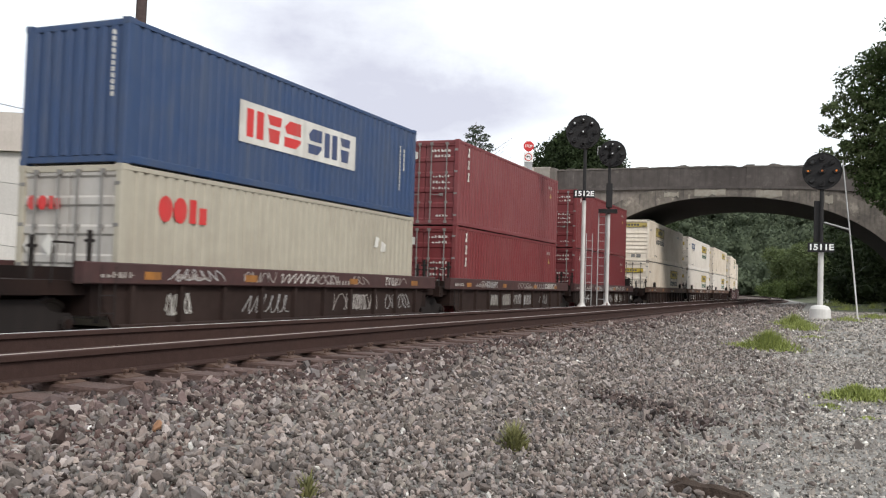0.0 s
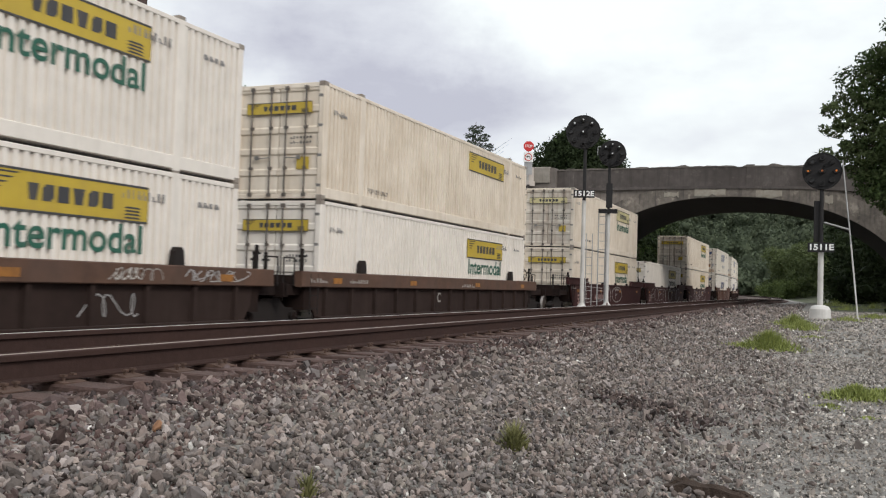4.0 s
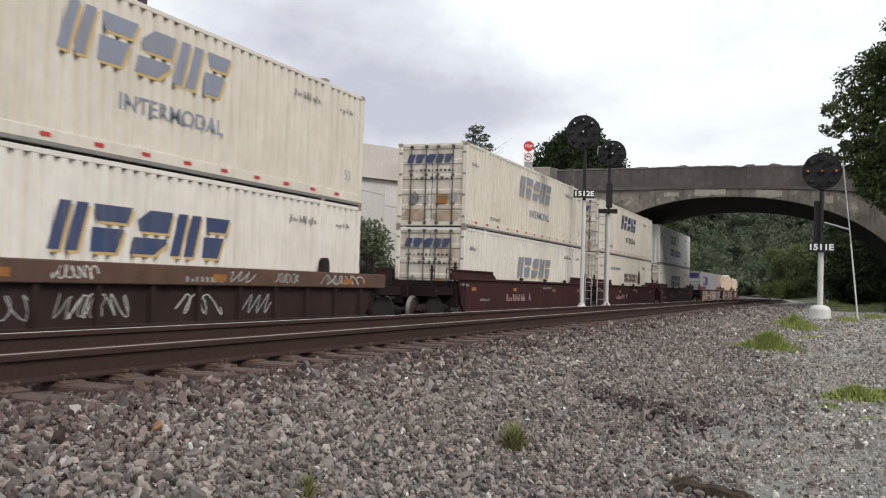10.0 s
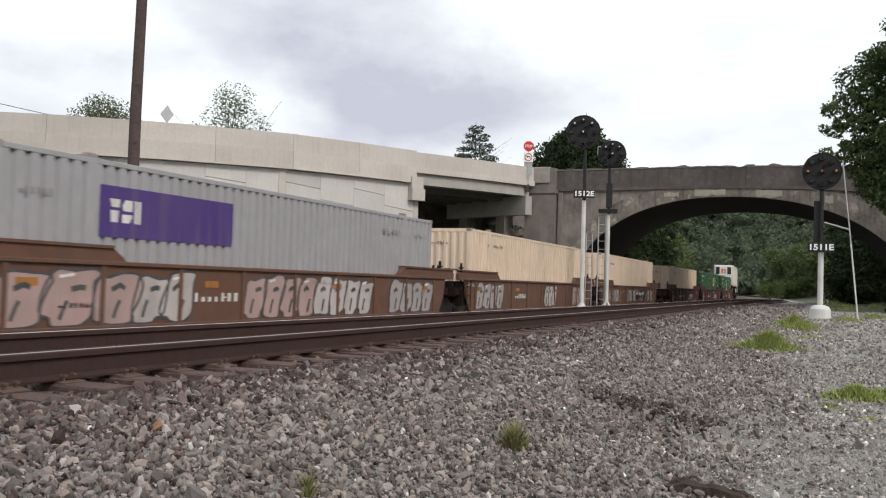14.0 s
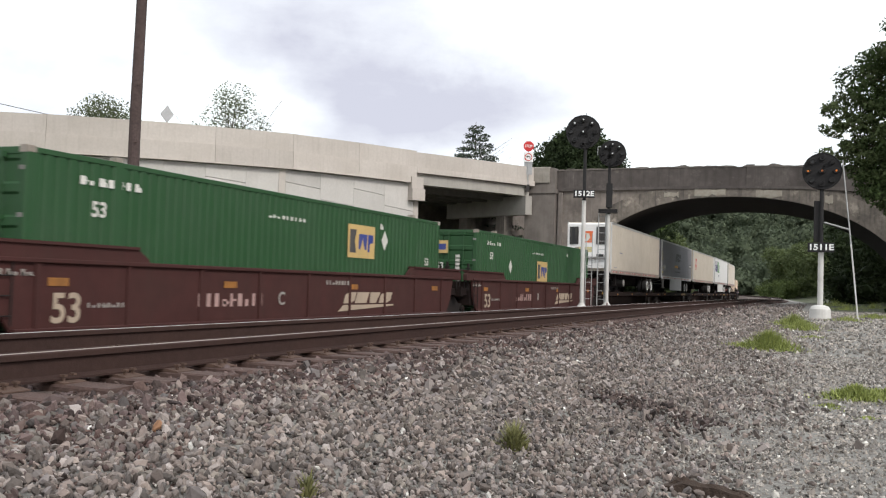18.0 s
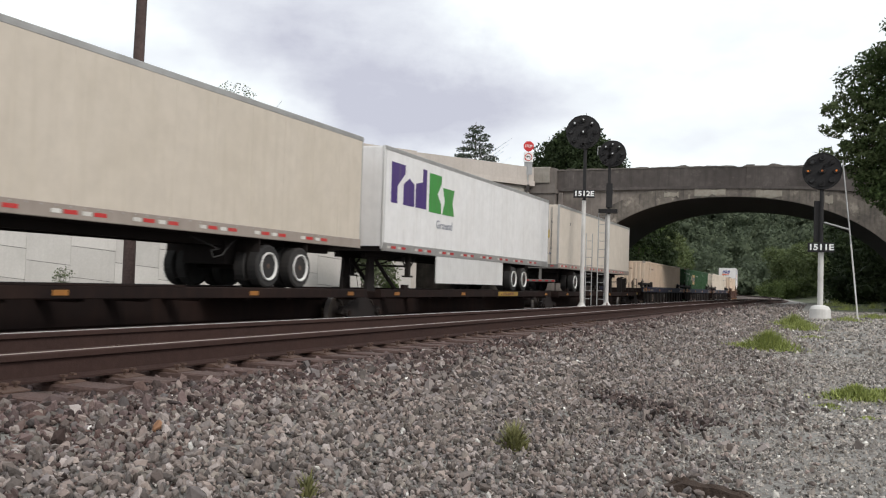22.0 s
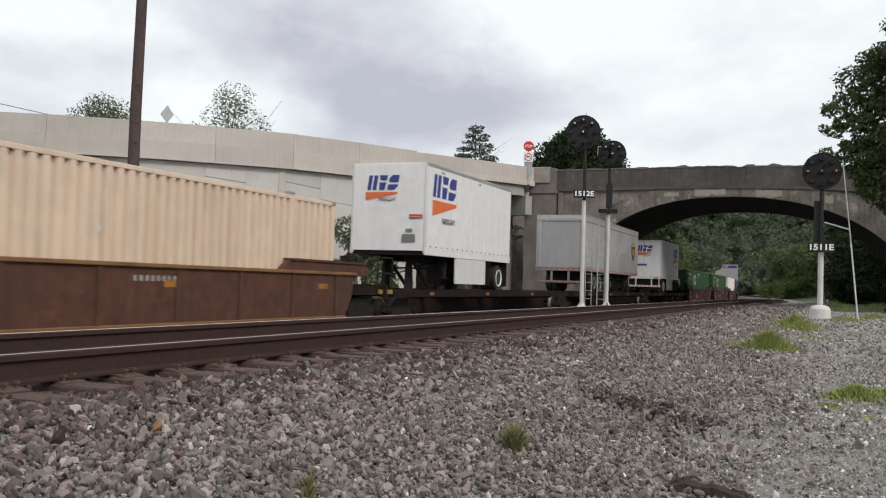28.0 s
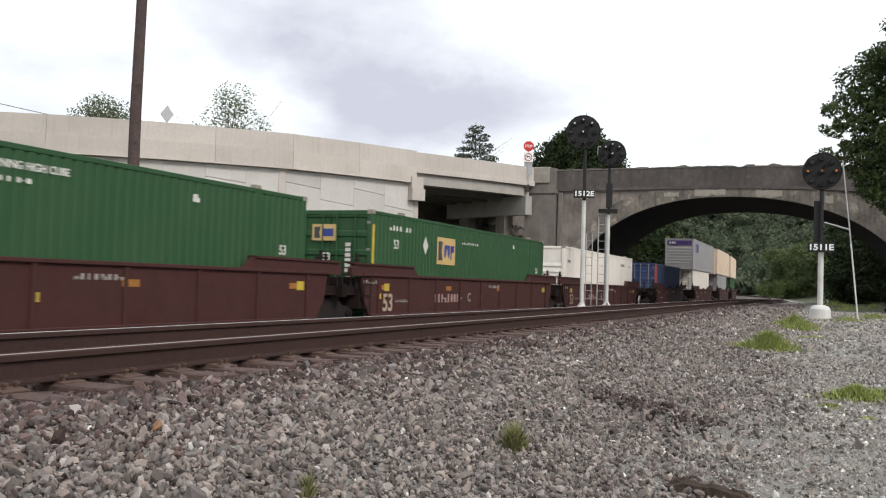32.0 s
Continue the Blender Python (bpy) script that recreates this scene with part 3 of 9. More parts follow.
def scatter():
    rnd = random.Random(11)
    big, brown, small, pale, dark = [], [], [], [], []
    for y0, y1, d0, d1, dens, size in ((2.2, 6.0, 5.4, 13.5, 1380, 0.0212), (6.0, 10.5, 5.4, 13.2, 760, 0.0268), (10.5, 17, 5.4, 13.0, 430, 0.0305), (-6.0, 2.2, 5.4, 13.5, 110, 0.036), (17, 30, 5.4, 12.6, 220, 0.037), (30, 62, 5.2, 11.5, 36, 0.072)):
        for _ in range(int((y1 - y0) * (d1 - d0) * dens)):
            x, y = TRACK_X + rnd.uniform(d0, d1), rnd.uniform(y0, y1)
            d = x - TRACK_X
            if abs(x + 5.32) < 0.71 and rnd.random() < 0.35:
                continue
            if abs(abs(x + 5.32) - 0.7525) < 0.11:
                continue
            to_road = smooth(10.6, 12.8, d + 0.5 * noise.noise((x, y * 0.6, 2.0)))
            if rnd.random() < to_road:
                continue
            if y > 2.2 and x < -1.02 * y - 1.4:
                continue
            r = size * (0.45 + 0.95 * rnd.random() ** 1.6) * (1.6 if rnd.random() < 0.08 else 1) * (1.42 - 0.55 * smooth(7.6, 11.0, d)) * (1 + 0.04 * smooth(8.0, 4.0, y) * smooth(10.0, 8.5, d))
            cover = 0.0 if d < NEAR_OFF + 1.3 else 0.012
            on_tie = 8.52 > d > 5.9
            heaped = math.hypot((x + 1.2 + 0.8 * (y - 7.4)) / 0.5, (y - 7.4) / 0.8) + 0.5 * noise.noise((x * 1.5, y * 1.5, 3.0))
            lot = brown if rnd.random() < 1 - smooth(8.0, 10.2, d) else big
            if rnd.random() < 0.8 * (1 - smooth(0.4, 1.15, heaped)):
                lot = dark
            if on_tie:
                if rnd.random() < (0.62 if d > 7.9 else 0.32):
                    continue
                r *= 0.72
            heap = 0.055 * max(0.0, noise.noise((x * 2.1, y * 2.1, 7.0)) - 0.02) if on_tie else 0.0
            mound = 0.06 * (1 - smooth(0.2, 1.2, heaped))
            if rnd.random() < 0.008:
                lot, r = pale, r * 0.8
            lot.append((x, y, lie(x, y) + r * 0.2 + heap + mound + (0 if on_tie else cover * rnd.random() * 2), r))
    for y0, y1, x0, x1, dens, size in ((3.2, 8, -2.4, 3.2, 1600, 0.0125), (8, 16, -2.0, 6.5, 560, 0.0185), (16, 45, -2.2, 9, 70, 0.036)):
        for _ in range(int((y1 - y0) * (x1 - x0) * dens)):
            x, y = rnd.uniform(x0, x1), rnd.uniform(y0, y1)
            if x > 0.1 * y + 0.6 or rnd.random() > smooth(9.8, 12.2, x - TRACK_X + 0.5 * noise.noise((x, y * 0.6, 2.0))):
                continue
            r = size * rnd.uniform(0.5, 1.5) * (1.8 if rnd.random() < 0.04 else 1)
            (pale if rnd.random() < 0.012 else small).append((x, y, lie(x, y) + r * 0.2, r))
    return big, brown, small, pale, dark


BIG, BROWN, SMALL, PALE, DARK = scatter()
strew("ballast", "loose grey and brown crushed ballast stones beside the rails", M_STONE, BIG, 3)
strew("stained_ballast", "rust-brown ballast stones close to the rails", M_STONE_BROWN, BROWN, 5)
strew("dark_stones", "heap of darker stones on the gravel slope", M_STONE_HEAP, DARK, 6)
strew("white_stones", "scattered white stones among the ballast", M_PALE, PALE, 9)
strew("roadside_gravel", "pale fine crushed gravel on the service road", M_CHIP, SMALL, 7, "chip")


# ---- tracks ----
RAIL_FORM = [(-0.076, 0.0), (0.076, 0.0), (0.076, 0.012), (0.012, 0.03), (0.009, 0.128), (0.036, 0.14), (0.036, 0.172), (0.026, 0.181), (-0.026, 0.181), (-0.036, 0.172),
             (-0.036, 0.14), (-0.009, 0.128), (-0.012, 0.03), (-0.076, 0.012)]


def drop(s):
    return 0.22 * smooth(60, 140, s)


def rail(parent, off, z, s0, s1, lower=False, head=None):
    stations = steps([(s0, 100, 4.0), (100, s1, 5.0)])
    vs, fs, top = [], [], []
    k = len(RAIL_FORM)
    for s in stations:
        x, y, a = on_line(s, off)
        zz = z - 0.181 - (drop(s) if lower else 0)
        vs += [(x + u * math.cos(a), y + u * math.sin(a), zz + v) for u, v in RAIL_FORM]
    for j in range(len(stations) - 1):
        for i in range(k):
            fs.append((j * k + i, j * k + (i + 1) % k, (j + 1) * k + (i + 1) % k, (j + 1) * k + i))
    me = bpy.data.meshes.new("rail")
    me.from_pydata(vs, [], [q[::-1] for q in fs])
    me.materials.append(M_RAIL)
    me.materials.append(head or M_RAILTOP)
    for i, pl in enumerate(me.polygons):
        pl.material_index = 1 if i % k == 7 else 0
    part("rail", me, None, parent, "rusty steel rail with a polished head")


def railway(label, off, z, s0, s1, lower, near):
    t = thing("railway_track", label, "track", kind="structure")
    rail(t, off + 0.7525, z, s0, s1, lower, M_RAILDULL)
    rail(t, off - 0.7525, z, s0, s1, lower)
    plate = kept("tie_plate", lambda: Shape().slab([(-0.18, 0), (0.18, 0), (0.18, 0.008), (0.085, 0.022), (-0.085, 0.022), (-0.18, 0.008)], "y", -0.1, 0.1).mesh("tie_plate", M_IRON))
    spike = kept("spike", lambda: Shape().box(-0.009, 0.009, -0.009, 0.009, 0, 0.035).box(-0.02, 0.02, -0.014, 0.014, 0.03, 0.045).mesh("spike", M_IRON))
    forms = []
    for i in range(4):
        rnd = random.Random(i)
        s = Shape().soft(-1.3, 1.3, -0.115, 0.115, -0.17, 0.0, 0.012)
        s.v = [(x + rnd.uniform(-0.02, 0.02), y + rnd.uniform(-0.012, 0.012), zz + rnd.uniform(-0.008, 0.006)) for x, y, zz in s.v]
        forms.append(s.mesh("tie", M_TIE))
    rnd = random.Random(5)
    s, i = (-14.5 if near else 24.0), 0
    while s < (118 if near else 96):
        zz = z - 0.203 - (drop(s) if lower else 0)
        tie = part("tie", forms[i % 4], None, t)
        tie.matrix_local = line_pose(s, zz, off + rnd.uniform(-0.06, 0.06)) @ Matrix.Rotation(rnd.uniform(-0.02, 0.02), 4, "Z")
        if near and 1.0 < s < 19:
            for sd in (0.7525, -0.7525):
                pl = part("tie_plate", plate, None, tie)
                pl.matrix_local = Matrix.Translation((sd, 0, 0))
                for dx, dy in ((0.1, 0.06), (-0.1, -0.06), (0.13, -0.05)):
                    sp = part("spike", spike, None, tie)
                    sp.matrix_local = Matrix.Translation((sd + dx, dy, 0.012))
        s += 0.53 + rnd.uniform(-0.03, 0.03)
        i += 1
    return t


railway("empty near railway track of rusty rails on timber ties", NEAR_OFF, NEAR_Z, -40, 330, True, True)
railway("railway track under the train, low behind the near rails", 0.0, 0.0, -60, 420, False, False)

# ---- the old concrete arch bridge ----
BR_Y0, BR_Y1, BR_MID, BR_A, BR_AR, BR_B = 66.0, 79.0, -6.42, 11.08, 12.1, 7.9
ROAD_Z = 9.0


def soffit(x):
    q = abs((x - BR_MID) / (BR_A if x < BR_MID else BR_AR))
    return BR_B * max(0.0, 1 - q ** 2.2) ** (1 / 2.2) if q < 1 else -0.5


def crown(x):
    """Top of the parapet, which sinks towards the right bank."""
    return 10.08 - 0.0022 * (x + 7) ** 2 * (1.6 if x > -7 else 0.25)


def wall_strip(shape, xs, low, high, y0, y1):
    """A wall between two curves over x, y0 to y1 thick."""
    n = len(xs)
    vs = []
    for y in (y0, y1):
        vs += [(x, y, low(x)) for x in xs] + [(x, y, high(x)) for x in xs]
    fs = []
    for i in range(n - 1):
        fs += [(i, i + 1, n + i + 1, n + i), (2 * n + i, 3 * n + i, 3 * n + i + 1, 2 * n + i + 1),
               (n + i, n + i + 1, 3 * n + i + 1, 3 * n + i), (i, 2 * n + i, 2 * n + i + 1, i + 1)]
    fs += [(0, n, 3 * n, 2 * n), (n - 1, 3 * n - 1, 4 * n - 1, 2 * n - 1)]
    return shape.add(vs, fs)


def arch_bridge():
    t = thing("road_bridge", "old weathered concrete arch road bridge over the tracks", "bridge", kind="structure")
    xs = [BR_MID - BR_A + (BR_A + BR_AR) * (0.5 - 0.5 * math.cos(math.pi * i / 60)) for i in range(61)]
    inner = xs[1:-1]
    ring = lambda x: min(soffit(x) + 0.55 + 0.10 * abs(x - BR_MID) ** 1.1, 8.45)
    part("arch_ring", wall_strip(Shape(), xs, soffit, lambda x: max(ring(x), soffit(x) + 0.3), BR_Y0 - 0.09, BR_Y1 + 0.09), M_CONC_RING, t, "stained concrete arch ring with spalled pale patches")
    # thin dark layer added below the arch to paint the soffit's shade
    part("soffit_lining", wall_strip(Shape(), inner, lambda x: max(soffit(x) - 0.03, -0.5), lambda x: soffit(x) + 0.02, BR_Y0 + 0.12, BR_Y1 - 0.12), M_SOFFIT_SHADE, t, "near-black layer that paints the shade under the arch")
    full = [-21.0 + i * (35.0 / 70) for i in range(71)]

    def under(x):
        return max(soffit(x) + 0.25, -0.6) if -BR_A < x - BR_MID < BR_AR else -0.6
    part("spandrel_wall", wall_strip(Shape(), full, under, lambda x: crown(x) - 1.45, BR_Y0, BR_Y1), M_CONC_OLD, t)
    fine = [-21.0 + i * 0.25 for i in range(141)]

    def chip(x):
        dip = -0.16 * smooth(0.35, 0.1, abs(x + 5.6)) + 0.1 * smooth(0.4, 0.2, abs(x + 3.3)) + 0.07 * smooth(0.4, 0.2, abs(x + 9.4))
        return 0.07 * noise.noise((x * 1.1, 3, 1)) + 0.05 * noise.noise((x * 3.7, 5, 1)) + dip
    for y0, y1 in ((BR_Y0 - 0.16, BR_Y0 + 0.3), (BR_Y1 - 0.3, BR_Y1 + 0.16)):
        part("string_course", wall_strip(Shape(), full, lambda x: crown(x) - 1.62, lambda x: crown(x) - 1.42, y0, y1), M_CONC_PARAPET, t)
        part("parapet", wall_strip(Shape(), full, lambda x: crown(x) - 1.42, lambda x: crown(x) - 0.1, min(y0 + 0.1, y1 - 0.4) if y0 < 70 else y0 + 0.05, y1 - 0.05), M_CONC_PARAPET, t)
        part("coping", wall_strip(Shape(), fine, lambda x: crown(x) - 0.1, lambda x: crown(x) + chip(x), y0 + 0.02, y1 - 0.02), M_COPING, t, "chipped coping of the parapet")
        for x in (-17.6, -4.9):
            part("parapet_post", Shape().soft(x - 0.28, x + 0.28, y0 + 0.04, y1 + 0.02, crown(x) - 1.42, crown(x) + 0.06, 0.03), M_CONC_PARAPET, t)
    for x0, x1, z0, z1 in ((-8.6, -6.5, 7.98, 8.44), (-4.5, -2.8, 7.85, 8.33), (-10.7, -9.7, 7.95, 8.25), (-0.1, 0.4, 7.4, 7.9)):
        rnd = random.Random(x0)
        k = 7
        j = lambda: rnd.uniform(-0.12, 0.12)
        o = [(x0 + (x1 - x0) * i / k, z0 + j()) for i in range(k + 1)] + [(x1 - (x1 - x0) * i / k, z1 + j() * 0.5) for i in range(k + 1)]
        part("repair_patch", Shape().slab(o, "y", BR_Y0 - 0.125, BR_Y0 - 0.02), M_PATCH, t, "pale patch of fresh repair concrete")
    part("abutment", Shape().soft(-20.9, -18.6, BR_Y0 - 0.7, BR_Y1 + 0.6, -0.8, 10.1, 0.08).box(-21.0, -18.5, BR_Y0 - 0.8, BR_Y0 - 0.1, 8.2, 8.5), M_ABUT, t, "stained brown-grey abutment")
    part("end_block", Shape().soft(-20.75, -19.0, BR_Y0 - 0.82, BR_Y0 + 0.4, 8.95, 10.16, 0.05), M_ENDBLOCK, t, "paler block that ends the parapet")
    part("pilaster", Shape().soft(-18.5, -18.15, BR_Y0 - 0.2, BR_Y0 + 0.2, -0.6, 8.3, 0.04), M_ABUT, t)
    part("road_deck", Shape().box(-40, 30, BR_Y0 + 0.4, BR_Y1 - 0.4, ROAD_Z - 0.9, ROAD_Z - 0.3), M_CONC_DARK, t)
    part("wing_wall", Shape().slab([(6.0, -0.6), (16, -0.6), (16, 6.4), (6.0, 8.3)], "y", BR_Y0 - 0.5, BR_Y0 - 0.02), M_CONC_OLD, t)


M_COPING = surface("lichened_coping", (0.17, 0.15, 0.135), 0.9, dirt=(0.07, 0.06, 0.055), dirt_amount=0.7, grain=4.0, patch=0.9, bump=0.3, bump_scale=16.0, tint=0.25)
M_ENDBLOCK = surface("pale_block_concrete", (0.33, 0.30, 0.265), 0.9, dirt=(0.16, 0.135, 0.115), dirt_amount=0.6, streak=0.5, grain=3.0, patch=0.8, bump=0.25, bump_scale=18.0)
M_ABUT = surface("abutment_concrete", (0.20, 0.175, 0.16), 0.9, dirt=(0.1, 0.085, 0.075), dirt_amount=0.7, streak=0.5, grain=2.0, patch=0.6, bump=0.3, bump_scale=18.0)
M_PATCH = surface("fresh_repair", (0.36, 0.33, 0.28), 0.9, dirt=(0.25, 0.21, 0.17), dirt_amount=0.7, streak=0.5, grain=6.0, patch=2.5, bump=0.2, tint=0.12)
arch_bridge()


# ---- the pale viaduct with its panelled retaining wall ----
WALL_LINE = [(-58.0, 31.0), (-50.0, 34.3), (-43.5, 37.6), (-40.3, 39.45), (-35.8, 42.9), (-30.75, 47.85), (-28.2, 51.95), (-25.9, 56.2)]
SPAN_LINE = [(-25.9, 56.2), (-22.9, 60.9), (-20.4, 65.3)]


def along(line, d):
    for (ax, ay), (bx, by) in zip(line, line[1:]):
        k = math.hypot(bx - ax, by - ay)
        if d <= k or (bx, by) == line[-1]:
            f = d / k
            return ax + (bx - ax) * f, ay + (by - ay) * f, math.atan2(by - ay, bx - ax)
        d -= k


def reach(line):
    return sum(math.hypot(b[0] - a[0], b[1] - a[1]) for a, b in zip(line, line[1:]))


def ribbon(line, d0, d1, z0, z1, out0, out1, n=24):
    """A strip of wall along a plan line; out is the distance in front of the line (towards the tracks)."""
    s = Shape()
    vs = []
    for i in range(n + 1):
        x, y, a = along(line, d0 + (d1 - d0) * i / n)
        nx, ny = math.sin(a), -math.cos(a)
        vs += [(x + nx * o, y + ny * o, z) for o, z in ((out0, z0), (out1, z0), (out1, z1), (out0, z1))]
    fs = [(0, 1, 2, 3), tuple(n * 4 + i for i in (3, 2, 1, 0))]
    for i in range(n):
        for j in range(4):
            fs.append((i * 4 + j, (i + 1) * 4 + j, (i + 1) * 4 + (j + 1) % 4, i * 4 + (j + 1) % 4))
    return s.add(vs, [q[::-1] for q in fs])


def viaduct():
    t = thing("retaining_wall", "pale concrete viaduct ramp wall of large panels", "wall", kind="structure")
    L = reach(WALL_LINE)
    top, low = 10.2, 8.05
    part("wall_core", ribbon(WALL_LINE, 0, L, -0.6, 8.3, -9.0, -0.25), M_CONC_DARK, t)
    k = 9
    for i in range(k):
        a, b = L * i / k, L * (i + 1) / k
        part("barrier", ribbon(WALL_LINE, a + 0.008, b - 0.008, 9.12, top, -0.2, 0.22, 6), M_CONC_NEW, t)
        part("coping_beam", ribbon(WALL_LINE, a + 0.008, b - 0.008, low, 9.11, -0.25, 0.30, 6), M_CONC_NEW, t)
    part("coping_shadow_lip", ribbon(WALL_LINE, 0, L, 8.0, low - 0.002, -0.2, 0.36, 40), M_CONC_NEW, t)
    wide, tall = 2.42, 1.78
    rows_ = 5
    n = int(L / wide)
    for c in range(n):
        d0 = L - (c + 1) * wide
        shift = (0.9 if c % 2 else 0.0)
        for r in range(rows_ + 1):
            z1 = 7.98 - r * tall + shift
            z0 = z1 - tall
            z1 = min(z1, 7.98)
            if z1 - z0 < 0.3 or z1 < 0:
                continue
            s = ribbon(WALL_LINE, d0 + 0.005, d0 + wide - 0.005, max(z0, -0.5) + 0.018, z1 - 0.012, -0.24, 0.0, 2)
            # the joints run with the road's fall
            x0, y0, a0 = along(WALL_LINE, d0 + wide / 2)
            s.v = [(x, y, z - 0.10 * ((x - x0) * math.cos(a0) + (y - y0) * math.sin(a0)) if z < 7.9 else z) for x, y, z in s.v]
            part("wall_panel", s, M_CONC_PANEL, t)
    for d in (L - 9.9,):
        part("pilaster", ribbon(WALL_LINE, d - 0.2, d + 0.2, -0.3, 8.0, -0.1, 0.06, 2), M_CONC_NEW, t)
    # end of the wall and the girder span
    x, y, a = along(WALL_LINE, L)
    part("end_block", ribbon(WALL_LINE, L - 0.5, L + 0.5, 7.62, 8.4, -1.0, 0.42, 2), M_CONC_NEW, t)
    part("bearing_seat", ribbon(WALL_LINE, L - 0.5, L + 0.58, 6.82, 7.6, -1.0, 0.52, 2), M_CONC_NEW, t)
    part("wall_return", ribbon(SPAN_LINE, 0.0, 0.4, -0.6, 8.2, -9.0, 0.0, 1), M_CONC_NEW, t)
    S = reach(SPAN_LINE)
    part("span_barrier", ribbon(SPAN_LINE, 0.0, S, 9.1, top - 0.08, -0.25, 0.22, 8), M_CONC_NEW, t)
    part("span_coping", ribbon(SPAN_LINE, 0.0, S, 8.72, 9.1, -0.4, 0.34, 8), M_CONC_NEW, t)
    part("fascia_girder", ribbon(SPAN_LINE, 0.0, S - 0.3, 7.95, 8.7, -0.7, 0.05, 8), M_CONC_GIRDER, t)
    for i in range(4):
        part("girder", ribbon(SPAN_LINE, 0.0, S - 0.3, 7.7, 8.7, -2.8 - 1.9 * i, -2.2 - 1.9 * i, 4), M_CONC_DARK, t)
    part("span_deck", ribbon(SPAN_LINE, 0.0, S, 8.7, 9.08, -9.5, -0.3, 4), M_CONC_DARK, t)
    part("bent_cap", ribbon(SPAN_LINE, S - 0.85, S - 0.2, 6.55, 7.94, -9.2, 0.3, 2), M_CONC_GIRDER, t)
    for o in (-2.4, -6.9):
        part("bent_column", ribbon(SPAN_LINE, S - 0.95, S - 0.1, -0.6, 6.56, o - 0.5, o + 0.5, 2), M_CONC_OLD, t)
    part("far_abutment", ribbon(SPAN_LINE, -2.0, S + 16, -0.6, 8.0, -13.5, -12.8, 4), M_CONC_OLD, t)


M_CONC_GIRDER = surface("girder_concrete", (0.40, 0.375, 0.345), 0.85, dirt=(0.25, 0.23, 0.2), dirt_amount=0.4, streak=0.3, bump=0.1, tint=0.05)
viaduct()


# ---- the three position-light signals ----
def signal(name, label, base, disc_z, disc_r, lit, number, turn, tall, ladder, block, disc_x=0.0):
    t = thing(name, label, "signal", "railway signals", at=Matrix.Translation(base) @ Matrix.Rotation(turn, 4, "Z"))
    if block:
        part("concrete_base", Shape().turn([(0.33, 0.0), (0.355, 0.05), (0.34, 0.36), (0.27, 0.46), (0.15, 0.5)], n=24), M_WHITE, t, "white-painted concrete base")
    else:
        part("base_flange", Shape().turn([(0.2, 0.0), (0.2, 0.05), (0.13, 0.12), (0.1, 0.2)], n=12), M_WHITE, t)
    low = tall
    part("lower_mast", Shape().rod((0, 0, 0.04), (0, 0, low), 0.095 if block else 0.085, 14), M_WHITE, t, "white lower mast")
    part("upper_mast", Shape().rod((0, 0, low), (0, 0, disc_z + 0.2), 0.07, 12), M_BLACK, t, "black upper mast")
    part("finial", Shape().rod((0, 0.12, disc_z + disc_r * 0.85), (0, 0.12, disc_z + disc_r + 0.13), 0.035, 8, 0.004), M_BLACK, t)
    d = part("backboard", Shape().turn([(0.02, 0.06), (disc_r * 0.96, 0.06), (disc_r, 0.03), (disc_r, -0.01), (disc_r * 0.97, -0.04), (disc_r * 0.93, -0.02), (0.02, -0.02)], (0, 0, disc_z), "y", 36), M_BLACK, t, "round black backboard")
    d.location = (disc_x, -0.08, 0)
    part("bracket", Shape().box(-0.1, 0.1, -0.1, 0.14, disc_z - 0.25, disc_z + 0.25), M_BLACK, t)
    for i in range(9):
        a = math.pi / 4 * i
        r = disc_r * 0.70 if i < 8 else 0.0
        u, v = r * math.cos(a), r * math.sin(a)
        hood = part("lamp_hood", kept(("hood", disc_r), lambda: Shape().ring((0, -0.2, 0), (0, 1, 0), 0.085, 0.012, 14, 4).turn([(0.07, -0.02), (0.095, -0.02), (0.09, -0.14), (0.08, -0.14)], (0, 0, 0), "y", 14).mesh("lamp_hood", M_BLACK)), None, d)
        hood.location = (u, 0, disc_z + v)
        on = (lit == "level" and (i in (0, 4, 8))) or (lit == "slant" and i in (1, 2, 3, 8))
        lens = part("lens", Shape().turn([(0.0, 0.0), (0.024, 0.0), (0.034, 0.02), (0.037, 0.04)] if on else [(0.0, 0.0), (0.05, 0.0), (0.07, 0.02), (0.07, 0.04)], (u, -0.19 if on else -0.14, disc_z + v), "y", 12), (M_AMBER if i < 8 else M_AMBER_DIM) if lit == "level" and on else (M_LENS_SKY if on else M_LENS_OFF), d)
        lens.scale = (1, 1, 1)
    if number:
        body, z = number
        p = part("number_plate", Shape().soft(-0.43, 0.43, -0.22, -0.19, z - 0.165, z + 0.165, 0.012).box(-0.05, 0.05, -0.2, -0.05, z - 0.05, z + 0.05), M_BLACK, t, "black plate with white signal number")
        word("number", body, 0.285, M_SIGNWHITE, p, (0, -0.224, z), "front", 0.77, 0.008)["kind"] = "stuff"
    if ladder:
        part("ladder_rail", Shape().soft(-0.46, -0.41, 0.05, 0.09, 0.0, ladder, 0.006), M_GREY_STEEL, t)
        part("ladder_rail", Shape().soft(-0.14, -0.09, 0.05, 0.09, 0.0, ladder, 0.006), M_GREY_STEEL, t)
        rung = Shape().rod((-0.4, 0.07, 0), (-0.08, 0.07, 0), 0.014, 6).mesh("rung", M_GREY_STEEL)
        for i in range(int(ladder / 0.38)):
            part("rung", rung, None, t).location = (0, 0, 0.3 + 0.38 * i)
    return t


